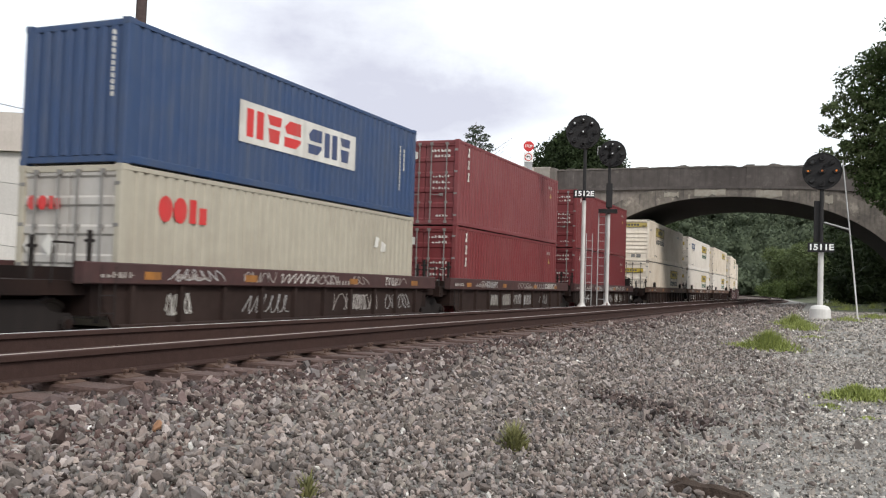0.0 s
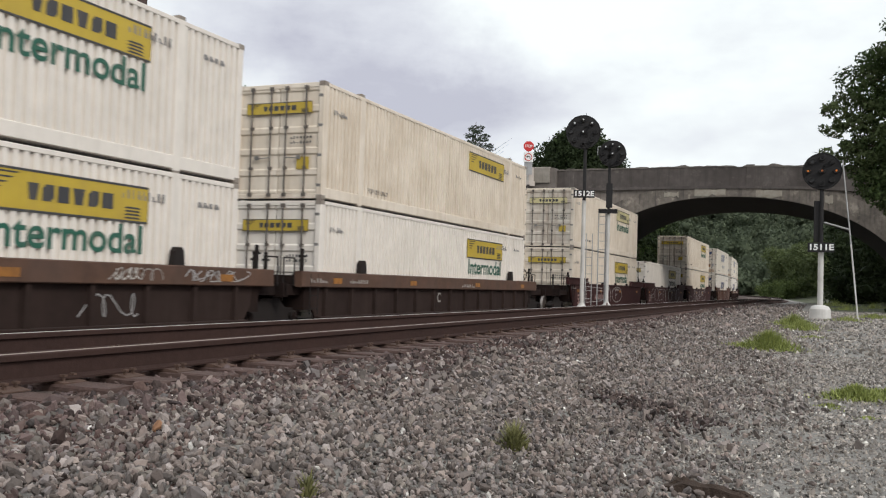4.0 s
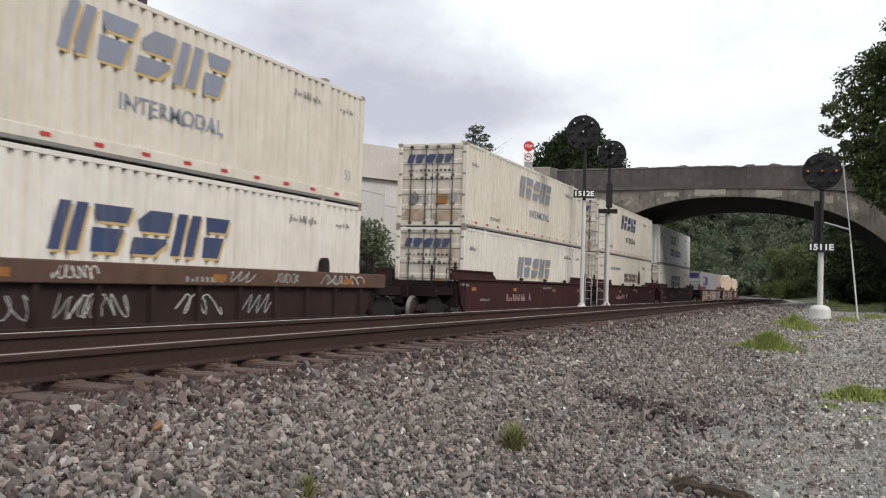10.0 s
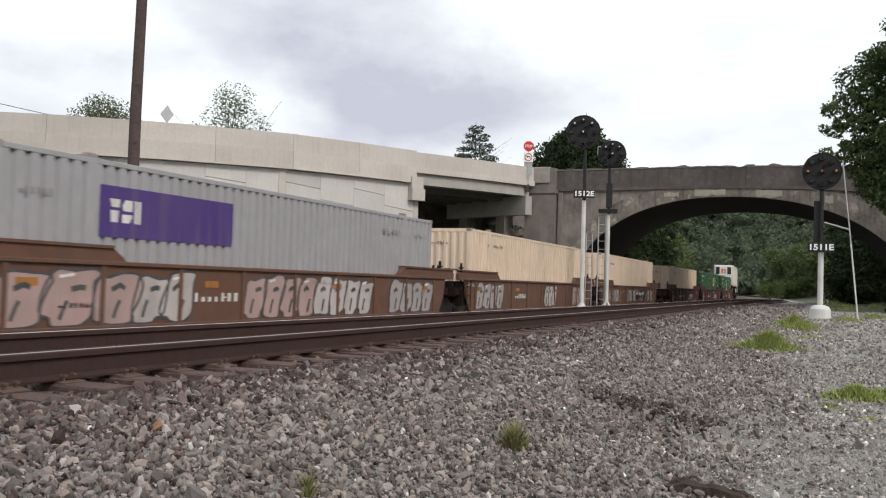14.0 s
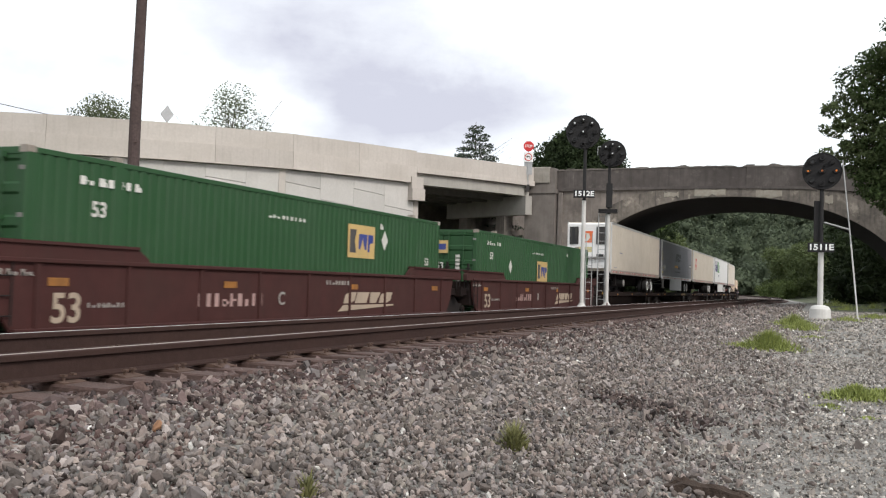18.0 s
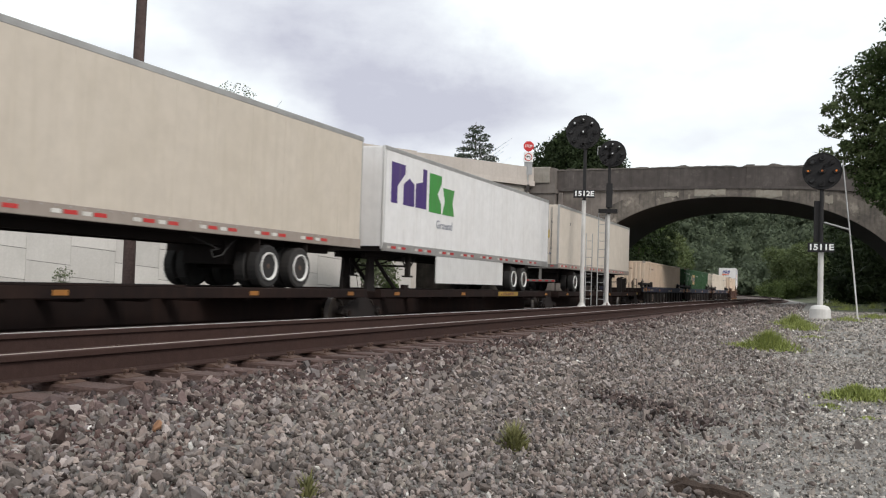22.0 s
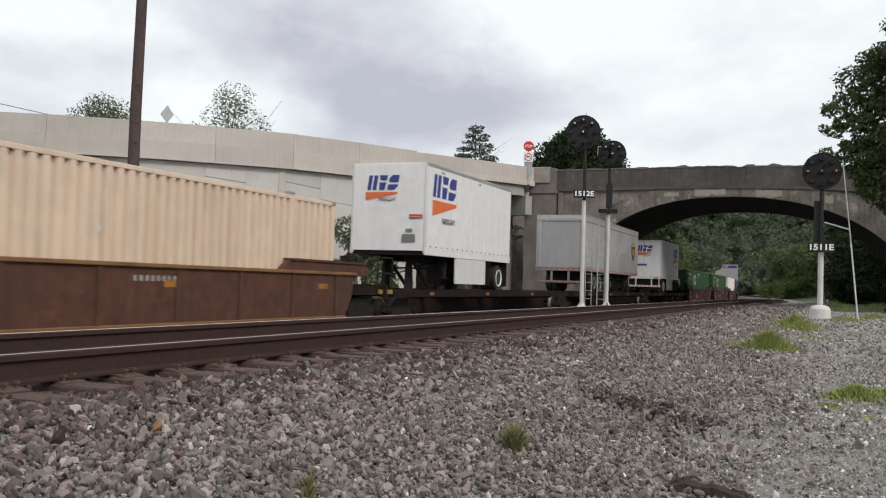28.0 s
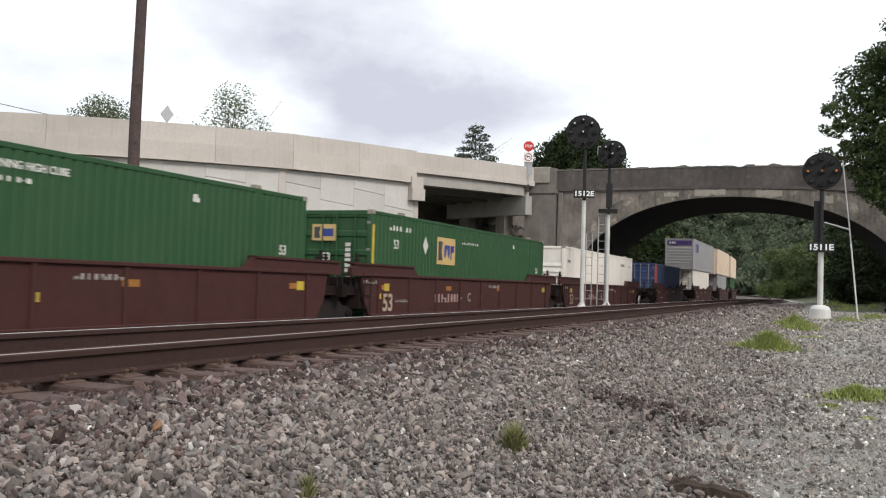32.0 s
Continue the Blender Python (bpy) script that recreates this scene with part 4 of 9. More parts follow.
M_SIGNWHITE = surface("sign_white", (0.85, 0.85, 0.84), 0.5, dirt_amount=0.05, bump=0.0, tint=0.02, per_object=0.0)
face_cam = lambda x, y: math.atan2(-x, y) * 0.85
s1 = signal("railway_signal", "position-light railway signal on a black and white mast between the tracks", (-9.2, 36.71, 0.45), 7.22, 0.71, "slant", ("1512E", 4.66), face_cam(-9.2, 36.7), 4.4, 0, False, -0.1)
s2 = signal("railway_signal", "second position-light railway signal with a ladder between the tracks", (-9.2, 41.31, 0.47), 6.96, 0.62, "slant", None, face_cam(-9.2, 41.3), 4.2, 4.3, False, 0.12)
for x0 in (-1.0, -0.72):
    part("ladder_rail", Shape().soft(x0, x0 + 0.04, 0.05, 0.09, 0.0, 3.3, 0.006), M_GREY_STEEL, s2)
for i in range(8):
    part("rung", Shape().rod((-0.98, 0.07, 0.3 + 0.38 * i), (-0.7, 0.07, 0.3 + 0.38 * i), 0.014, 6), M_GREY_STEEL, s2)
part("relay_case", Shape().soft(-0.12, 0.16, -0.16, 0.12, 4.5, 5.6, 0.03), M_BLACK, s2, "black relay case")
part("service_platform", Shape().box(-0.45, 0.4, -0.2, 0.22, 4.25, 4.36).box(-0.45, 0.4, -0.22, -0.18, 4.36, 4.42), M_BLACK, s2)
part("spare_lamp_arm", Shape().rod((-0.55, 0, 7.3), (0.1, 0, 7.3), 0.02, 6).rod((-0.55, 0, 7.3), (-0.55, 0, 6.9), 0.02, 6), M_GREY_STEEL, s2)
s3 = signal("railway_signal", "position-light railway signal with a level row of amber lights", (-0.16, 34.4, 0.42), 5.17, 0.65, "level", ("1511E", 2.5), face_cam(-0.16, 34.4), 2.6, 0, True)
part("conduit_box", Shape().soft(-0.25, -0.06, 0.02, 0.24, 2.7, 4.15, 0.02), M_BLACK, s3)

prop = thing("guy_pole", "thin leaning steel pole with a white lower half", "pole", at=Matrix.Translation((1.05, 34.2, 0.35)))
part("lower_pole", Shape().rod((0, 0, 0), (-0.26, 0, 2.7), 0.026, 8), M_WHITE, prop)
part("upper_pole", Shape().rod((-0.26, 0, 2.7), (-0.56, 0, 5.6), 0.022, 8), M_GREY_STEEL, prop)
part("stay_bar", Shape().rod((-0.33, 0, 3.2), (-1.12, 0.1, 3.45), 0.03, 6), M_GREY_STEEL, prop)

# ---- utility pole, wire and road signs ----
pole = thing("utility_pole", "dark weathered wooden utility pole behind the train", "pole", at=Matrix.Translation((-17.78, 19.92, -0.1)))
part("shaft", Shape().rod((0, 0, 0), (0.0, 0, 6.0), 0.17, 16, 0.155).rod((0, 0, 6.0), (0.12, 0, 13.5), 0.155, 16, 0.13), M_POLE, pole)
for z in (2.1, 3.4, 5.0, 6.6):
    part("pole_step", Shape().rod((0.1, -0.1, z), (0.28, -0.2, z), 0.012, 6), M_IRON, pole)
wire = thing("overhead_wire", "thin overhead wire sagging to the ramp", "wire", at=Matrix())
ws = Shape()
for i in range(12):
    f0, f1 = i / 12, (i + 1) / 12
    q = lambda f: (-62 + 21.0 * f, 34.0 + 5.5 * f, 16.4 - 6.2 * f - 0.6 * math.sin(math.pi * f))
    ws.rod(q(f0), q(f1), 0.02, 5)
part("cable", ws, M_BLACK, wire)


def octagon(r, n=8, a0=math.pi / 8):
    return [(r * math.cos(a0 + 2 * math.pi * i / n), r * math.sin(a0 + 2 * math.pi * i / n)) for i in range(n)]


M_SIGNBLACK = surface("sign_black", (0.03, 0.03, 0.03), 0.5, dirt_amount=0.05, bump=0.0)
M_SIGNBACK = surface("dull_sign_back", (0.42, 0.42, 0.43), 0.6, dirt=(0.25, 0.24, 0.23), dirt_amount=0.3, bump=0.0)
st = thing("stop_sign", "red stop sign above a no-left-turn sign on the bridge", "road sign", at=Matrix.Translation((-20.46, 64.5, 9.08)) @ Matrix.Rotation(0.3, 4, "Z"))
part("post", Shape().soft(-0.05, 0.05, 0.0, 0.05, -0.75, 2.9, 0.008), M_GREY_STEEL, st)
part("post_clamp", Shape().soft(-0.14, 0.14, -0.02, 0.24, -0.8, -0.3, 0.02), M_DARK_STEEL, st)
part("back_plate", Shape().soft(-0.3, 0.3, 0.06, 0.09, 0.45, 1.5, 0.01), M_SIGNBACK, st)
pl = part("stop_plate", Shape().slab([(u, v + 2.55) for u, v in octagon(0.4)], "y", -0.03, -0.005), M_RED, st, "red octagon with white border")
word("stop_word", "STOP", 0.27, M_SIGNWHITE, pl, (0, -0.033, 2.55), "front", 0.56, 0.006)
tp = part("turn_plate", Shape().soft(-0.36, 0.36, -0.03, -0.005, 1.38, 2.1, 0.008), M_SIGNWHITE, st, "white plate with a barred arrow")
part("red_ring", Shape().ring((0, -0.034, 1.74), (0, 1, 0), 0.26, 0.03, 24, 4), M_RED, tp)
part("arrow", Shape().slab([(0.1, 1.6), (0.14, 1.6), (0.14, 1.8), (-0.04, 1.8), (-0.04, 1.87), (-0.16, 1.77), (-0.04, 1.67), (-0.04, 1.74), (0.1, 1.74)], "y", -0.036, -0.031), M_SIGNBLACK, tp)
ds = thing("warning_sign", "back of a diamond warning sign on the ramp", "road sign", at=Matrix.Translation((-36.6, 43.7, 9.05)) @ Matrix.Rotation(0.6, 4, "Z"))
part("post", Shape().soft(-0.04, 0.04, -0.008, 0.03, 0, 2.3, 0.006), M_GREY_STEEL, ds)
part("diamond", Shape().slab([(0, 1.3), (0.4, 1.85), (0, 2.4), (-0.4, 1.85)], "y", -0.03, -0.01), M_SIGNBACK, ds, "dull aluminium back of the plate")


# ---- vegetation ----
def leaves(name, lumps, n, size, material, parent, seed, flat=0.0):
    """Many small leaf quads through a set of lumps (x, y, z, rx, ry, rz)."""
    rnd = np.random.RandomState(seed)
    lumps = np.array(lumps, float)
    vol = (lumps[:, 3] * lumps[:, 4] * lumps[:, 5]) ** (2 / 3)
    pick = rnd.choice(len(lumps), n, p=vol / vol.sum())
    d = rnd.normal(size=(n, 3))
    d /= np.linalg.norm(d, axis=1)[:, None]
    r = rnd.uniform(0.45, 1.0, (n, 1)) ** 0.6
    c = lumps[pick, :3] + d * r * lumps[pick, 3:] * rnd.uniform(0.85, 1.12, (n, 1))
    u = rnd.normal(size=(n, 3))
    u /= np.linalg.norm(u, axis=1)[:, None]
    w = np.cross(u, d + rnd.normal(size=(n, 3)) * 0.7)
    w /= np.linalg.norm(w, axis=1)[:, None] + 1e-6
    h = size * rnd.uniform(0.6, 1.4, (n, 1))
    vs = np.stack([c - u * h, c - w * h * 0.55, c + u * h, c + w * h * 0.55], 1).reshape(-1, 3)
    fs = np.arange(4 * n).reshape(-1, 4)
    me = bpy.data.meshes.new(name)
    me.from_pydata(vs.tolist(), [], fs.tolist())
    me.materials.append(material)
    ob = new(name, me)
    ob.parent = parent
    return ob


def tree(label, at, height, crown_r, lean, lumps_n, n, size, material, seed, trunk_r=0.2, low=0.3, bare=0):
    rnd = random.Random(seed)
    t = thing("tree", label, "tree", at=Matrix.Translation(at))
    s = Shape()
    knots = [Vector((lean * f * f + 0.1 * rnd.uniform(-1, 1) * f, 0.1 * rnd.uniform(-1, 1) * f, height * 0.8 * f)) for f in (0, 0.25, 0.5, 0.75, 1.0)]
    for i in range(4):
        s.rod(knots[i], knots[i + 1], trunk_r * (1 - 0.22 * i), 9, trunk_r * (1 - 0.22 * (i + 1)))
    part("trunk", s, M_BARK, t)
    lumps = []
    limbs = Shape()
    for i in range(lumps_n):
        f = low + (1 - low) * (i + 0.5) / lumps_n
        a = i * 2.4 + rnd.uniform(-0.4, 0.4)
        wide = crown_r * math.sin(math.pi * (0.18 + 0.78 * (f - low) / (1 - low))) * rnd.uniform(0.55, 0.95)
        c = Vector((lean * f * f + wide * math.cos(a), wide * math.sin(a), height * f))
        r = crown_r * rnd.uniform(0.28, 0.5)
        lumps.append((*c, r, r, r * 0.75))
        k = knots[min(3, int(f * 4))]
        limbs.rod(k, c, 0.06 * trunk_r / 0.2, 5, 0.015)
    for i in range(bare):
        a = rnd.uniform(0, 6.28)
        c = Vector((crown_r * 1.1 * math.cos(a), crown_r * 1.1 * math.sin(a), height * rnd.uniform(0.5, 1.0)))
        limbs.rod(knots[3], c, 0.03, 4, 0.008)
    part("limbs", limbs, M_BARK, t)
    leaves("crown", lumps, n, size, material, t, seed)
    return t


tree("leafy tree rising behind the viaduct ramp", (-48.3, 51.0, 0), 13.4, 3.7, 0.1, 34, 17000, 0.09, M_LEAF_GREY, 1)
tree("thin leafy tree with bare twigs behind the viaduct", (-38.7, 52.6, 0), 14.1, 3.3, 0.1, 30, 10000, 0.075, M_LEAF_GREY, 2, bare=26)
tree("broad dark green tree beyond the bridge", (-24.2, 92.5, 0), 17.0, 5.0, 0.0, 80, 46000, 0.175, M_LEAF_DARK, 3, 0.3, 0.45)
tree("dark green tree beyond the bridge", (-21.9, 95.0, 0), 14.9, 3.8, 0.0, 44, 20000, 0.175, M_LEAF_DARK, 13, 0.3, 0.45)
tree("low green treetop beyond the bridge", (-18.6, 99.0, 0), 14.0, 2.6, 0.0, 20, 6000, 0.13, M_LEAF, 4, 0.25)


def spruce(label, at, height, r0, seed):
    rnd = random.Random(seed)
    t = thing("spruce_tree", label, "tree", at=Matrix.Translation(at))
    part("trunk", Shape().rod((0, 0, 0), (0, 0, height), 0.22, 8, 0.02), M_BARK, t)
    lumps, limbs = [], Shape()
    for i in range(70):
        f = 0.35 + 0.64 * i / 70
        a = i * 2.4
        r = r0 * (1.08 - f) * rnd.uniform(0.8, 1.2)
        lumps.append((r * 0.6 * math.cos(a), r * 0.6 * math.sin(a), height * f - 0.15, 0.42 * r + 0.1, 0.42 * r + 0.1, 0.2))
        limbs.rod((0, 0, height * f), (r * math.cos(a), r * math.sin(a), height * f - 0.2 * r), 0.03, 4, 0.01)
    for i in range(6):
        limbs.rod((0.3, 0, height * (0.62 + 0.03 * i)), (3.0 + 0.4 * (i % 3), -0.3, height * (0.72 + 0.035 * i)), 0.025, 4, 0.008)
    part("limbs", limbs, M_BARK, t)
    leaves("crown", lumps, 15000, 0.12, M_NEEDLE, t, seed)


spruce("dark spruce tree rising behind the viaduct", (-31.4, 82.0, 0), 17.0, 8.4, 5)


def big_right_tree():
    t = thing("tree", "large dark green broadleaf tree hanging over the road", "tree", at=Matrix.Translation((6.4, 50.0, 0.8)))
    part("trunk", Shape().rod((0, 0, -1), (0.2, 0, 5), 0.5, 12, 0.4).rod((0.2, 0, 5), (0, 0, 14), 0.4, 10, 0.12), M_BARK, t)
    rnd = random.Random(9)
    limbs, lumps, fringe = Shape(), [], []
    for i in range(260):
        d = Vector((rnd.gauss(0, 1), rnd.gauss(0, 1), rnd.gauss(0, 1))).normalized()
        q = rnd.uniform(0.2, 1.0) ** 0.45
        c = (d.x * 5.6 * q + 0.38 * max(0.0, d.z * 6.4 * q - 1.0), d.y * 4.4 * q, 10.3 + d.z * 6.4 * q)
        r = rnd.uniform(0.6, 1.25)
        lumps.append((*c, r, r, r * 0.7))
        if i % 3 == 0:
            limbs.rod((0.1, 0, max(3.0, min(12.0, c[2] - 2.2))), c, 0.07, 5, 0.012)
    for i in range(26):
        c = (rnd.uniform(-5.0, -2.0), rnd.uniform(-2.0, 2.0), rnd.uniform(5.1, 8.0))
        r = rnd.uniform(0.5, 0.95)
        lumps.append((*c, r, r, r * 0.7))
        limbs.rod((0.1, 0, 3.2 + 0.3 * c[2]), c, 0.05, 5, 0.01)
    # boughs that reach out over the signal
    for x, z, k in ((-6.2, 10.4, 7), (-6.8, 9.5, 7), (-6.6, 8.4, 7), (-7.1, 7.6, 6), (-5.2, 11.4, 6), (-4.4, 12.5, 6), (-3.6, 14.2, 6), (-2.9, 15.8, 6), (-5.4, 6.9, 6), (-4.7, 5.7, 6), (-4.0, 5.0, 6), (-3.0, 4.9, 5), (-5.9, 9.0, 6), (-5.6, 7.8, 6), (-4.6, 6.4, 6)):
        root = Vector((0.1, 0, max(3.5, z - 1.6)))
        tip = Vector((x, -1.2, z))
        limbs.rod(root, tip, 0.07, 5, 0.012)
        for j in range(k):
            f = 0.62 + 0.40 * j / k
            p = root.lerp(tip, f) + Vector((rnd.uniform(-0.35, 0.35), rnd.uniform(-0.6, 0.6), rnd.uniform(-0.4, 0.4)))
            r = rnd.uniform(0.35, 0.65) * (1.45 - 0.6 * f)
            fringe.append((*p, r, r, r * 0.7))
    part("limbs", limbs, M_BARK, t)
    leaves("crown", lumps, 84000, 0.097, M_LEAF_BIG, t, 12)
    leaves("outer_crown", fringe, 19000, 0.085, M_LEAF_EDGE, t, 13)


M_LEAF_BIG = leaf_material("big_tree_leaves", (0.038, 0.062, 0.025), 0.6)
# fringe leaves lighter than the crown, the sunlit edge put into their colour
M_LEAF_EDGE = leaf_material("sunlit_edge_leaves", (0.066, 0.092, 0.044))
big_right_tree()
# two unseen trees, added out of view so the right pier falls in shade
tree("unseen broadleaf tree added to shade the bridge's right pier", (15.5, 56.0, 1.5), 15.0, 5.0, 0.0, 40, 9000, 0.3, M_LEAF_DARK, 61, 0.3)
tree("unseen broadleaf tree added to shade the bridge's right pier", (19.0, 51.0, 2.0), 16.0, 5.0, 0.0, 40, 9000, 0.3, M_LEAF_DARK, 62, 0.3)


def thicket(name, label, lumps, n, size, material, seed):
    t = thing(name, label, "bushes", kind="stuff")
    leaves("foliage", lumps, n, size, material, t, seed)
    return t


def line_lumps(x0, y0, x1, y1, n, h0, h1, r, seed):
    rnd = random.Random(seed)
    out = []
    for i in range(n):
        f = rnd.random()
        x, y = x0 + (x1 - x0) * f + rnd.uniform(-r, r), y0 + (y1 - y0) * f + rnd.uniform(-r, r)
        z = max(lie(x, y), 0) + rnd.uniform(0.03, 1.0) * (h0 + (h1 - h0) * f)
        q = r * rnd.uniform(0.5, 1.0)
        out.append((x, y, z, q, q, q * 0.8))
    return out


def clumps(name, label, lumps, n, size, material, seed):
    """Distant woods: rough crowns with leaves round them, one object."""
    rnd = np.random.RandomState(seed)
    g = (1 + 5 ** 0.5) / 2
    v = np.array([(-1, g, 0), (1, g, 0), (-1, -g, 0), (1, -g, 0), (0, -1, g), (0, 1, g), (0, -1, -g), (0, 1, -g), (g, 0, -1), (g, 0, 1), (-g, 0, -1), (-g, 0, 1)]) / 1.902
    f = np.array([int(c, 16) for c in "0b5051017" "07a0ab" "159" "5b4" "ba2" "a76" "718" "394" "342" "326" "368" "389" "495" "24b" "62a" "867" "981"]).reshape(-1, 3)
    lp = np.array(lumps)
    k = len(lp)
    pts = (v[None] * rnd.uniform(0.3, 0.6, (k, 12, 1))) * lp[:, None, 3:] + lp[:, None, :3]
    fs = (f[None] + (np.arange(k) * 12)[:, None, None]).reshape(-1, 3)
    me = bpy.data.meshes.new("inner_foliage")
    me.from_pydata(pts.reshape(-1, 3).tolist(), [], fs.tolist())
    me.materials.append(material)
    t = thing(name, label, "woods", kind="stuff")
    o = new("inner_foliage", me)
    o.parent = t
    leaves("foliage", lumps, n, size, material, t, seed + 1)
    return t


M_LEAF_BRIGHT = leaf_material("bright_bush_leaves", (0.10, 0.14, 0.055))
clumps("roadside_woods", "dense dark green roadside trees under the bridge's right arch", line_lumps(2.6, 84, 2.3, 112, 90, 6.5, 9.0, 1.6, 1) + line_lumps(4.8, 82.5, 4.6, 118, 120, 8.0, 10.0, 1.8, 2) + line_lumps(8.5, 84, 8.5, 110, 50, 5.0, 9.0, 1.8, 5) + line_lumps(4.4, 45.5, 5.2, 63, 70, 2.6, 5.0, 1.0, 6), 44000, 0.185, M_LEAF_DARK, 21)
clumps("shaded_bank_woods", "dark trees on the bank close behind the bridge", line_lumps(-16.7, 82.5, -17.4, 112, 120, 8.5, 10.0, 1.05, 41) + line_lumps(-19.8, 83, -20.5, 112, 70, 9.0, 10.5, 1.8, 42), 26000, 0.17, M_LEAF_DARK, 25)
clumps("valley_woods", "fresh green trees in the valley beyond the bridge", line_lumps(-13.0, 262, 4.0, 215, 150, 12.0, 12.5, 2.8, 3), 28000, 0.31, M_LEAF_MID, 22)
clumps("bright_bushes", "bright green bushes beside the far curve of the line", line_lumps(-13.5, 238, -7.5, 232, 40, 3.6, 4.2, 1.8, 33), 9000, 0.2, M_LEAF_BRIGHT, 26)
clumps("bankside_woods", "green trees on the bank left of the line beyond the bridge", line_lumps(-20.5, 118, -31.0, 215, 130, 8.0, 10.0, 2.2, 4), 28000, 0.225, M_LEAF_MID, 23)


def crowns(name, label, lumps, n, size, material, seed):
    """Far treetops: lumpy crowns with a fringe of leaf clumps, one object."""
    rnd = np.random.RandomState(seed)
    bm = bmesh.new()
    bmesh.ops.create_icosphere(bm, subdivisions=2, radius=0.66)
    v = np.array([q.co[:] for q in bm.verts])
    f = np.array([[w.index for w in q.verts] for q in bm.faces])
    bm.free()
    forms = []
    for i in range(8):
        off = rnd.uniform(0, 50, 3)
        k = np.array([0.85 + 0.55 * noise.noise(Vector(q * 1.9 + off)) + 0.4 * noise.noise(Vector(q * 4.5 + off)) for q in v])
        forms.append(v * k[:, None])
    vs, fs = [], []
    for i, q in enumerate(lumps):
        fs.append(f + i * len(v))
        vs.append(forms[rnd.randint(8)] * np.array(q[3:]) + np.array(q[:3]))
    me = bpy.data.meshes.new("treetops")
    me.from_pydata(np.concatenate(vs).tolist(), [], np.concatenate(fs).tolist())
    me.materials.append(material)
    me.polygons.foreach_set("use_smooth", [True] * len(me.polygons))
    t = thing(name, label, "woods", kind="stuff")
    new("treetops", me).parent = t
    leaves("foliage", lumps, n, size, material, t, seed + 1)
    return t


def hill():
    """A wooded ridge that closes the valley."""
    xs = [-420 + 14 * i for i in range(61)]
    ys = [300 + 12 * j for j in range(26)]
    top = lambda x, y: (50 + 10 * noise.noise((x * 0.008, 2.0, 0))) * smooth(300, 520, y + 0.1 * x) + 3 * noise.noise((x * 0.03, y * 0.03, 1)) - 1
    vs = [(x, y, top(x, y)) for y in ys for x in xs]
    w = len(xs)
    fs = [(j * w + i, j * w + i + 1, (j + 1) * w + i + 1, (j + 1) * w + i) for j in range(len(ys) - 1) for i in range(w - 1)]
    me = bpy.data.meshes.new("hillside")
    me.from_pydata(vs, [], fs)
    me.materials.append(surface("forest_floor", (0.052, 0.068, 0.042), 0.95, dirt=(0.04, 0.055, 0.033), dirt_amount=0.4))
    tagged(new("hillside", me), "wooded hillside closing the valley", "hill", kind="structure")
    rnd = random.Random(77)
    lumps = []
    for _ in range(1900):
        y = 305 + 250 * rnd.random() ** 1.25
        x = rnd.uniform(-0.175, 0.015) * y
        if -14 < off_line(x, y) < 10:
            continue
        r = rnd.uniform(1.3, 3.0) * (1.5 if rnd.random() < 0.2 else 1)
        lumps.append((x, y, top(x, y) + r * rnd.uniform(0.2, 2.1), r, r, r * rnd.uniform(0.8, 1.25)))
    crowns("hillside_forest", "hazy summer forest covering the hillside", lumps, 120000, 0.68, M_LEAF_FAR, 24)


hill()


def shrub(label, at, r, n, size, material, seed, h=1.0):
    rnd = random.Random(seed)
    t = thing("shrub", label, "shrub", at=Matrix.Translation(at))
    stems = Shape()
    lumps = []
    for i in range(9):
        a = rnd.uniform(0, 6.28)
        c = (r * 0.6 * math.cos(a) * rnd.random(), r * 0.6 * math.sin(a) * rnd.random(), r * h * rnd.uniform(0.4, 1.5))
        lumps.append((*c, r * 0.45, r * 0.45, r * 0.4))
        stems.rod((0, 0, 0), c, 0.025, 5, 0.006)
    part("stems", stems, M_BARK, t)
    leaves("foliage", lumps, n, size, material, t, seed)


shrub("grey-green shrub against the viaduct wall", (-25.3, 47.8, 0.1), 2.7, 5600, 0.11, M_LEAF_GREY, 31, 1.0)
shrub("small weed bush at the wall foot", (-37.5, 37.0, 0.1), 0.8, 260, 0.07, M_LEAF_GREY, 32)
shrub("low bush beside the viaduct opening", (-23.7, 48.6, 0.1), 0.9, 600, 0.08, M_LEAF, 34)


def tuft(label, at, r, h, n, material, seed):
    """Grass blades from one root."""
    rnd = random.Random(seed)
    vs, fs = [], []
    for i in range(n):
        a, q = rnd.uniform(0, 6.28), r * min(1.6, abs(rnd.gauss(0, 0.62)))
        x, y = q * math.cos(a), q * math.sin(a)
        z = lie(at[0] + x, at[1] + y) - lie(at[0], at[1])
        b = rnd.uniform(0, 6.28)
        lean, hh, w = rnd.uniform(0.1, 0.6) * h, h * rnd.uniform(0.35, 1.0) * max(0.2, 1 - 0.62 * q / r), 0.003 + 0.005 * rnd.random()
        ux, uy = math.cos(b), math.sin(b)
        k = len(vs)
        vs += [(x - uy * w, y + ux * w, z), (x + uy * w, y - ux * w, z), (x + ux * lean * 0.4 - uy * w, y + uy * lean * 0.4 + ux * w, z + hh * 0.6), (x + ux * lean * 0.4 + uy * w, y + uy * lean * 0.4 - ux * w, z + hh * 0.6), (x + ux * lean, y + uy * lean, z + hh)]
        fs += [(k, k + 1, k + 3, k + 2), (k + 2, k + 3, k + 4)]
    me = bpy.data.meshes.new("grass_tuft")
    me.from_pydata(vs, [], fs)
    me.materials.append(material)
    ob = tagged(new("grass_tuft", me), label, "grass", kind="stuff")
    ob.location = (at[0], at[1], lie(at[0], at[1]))


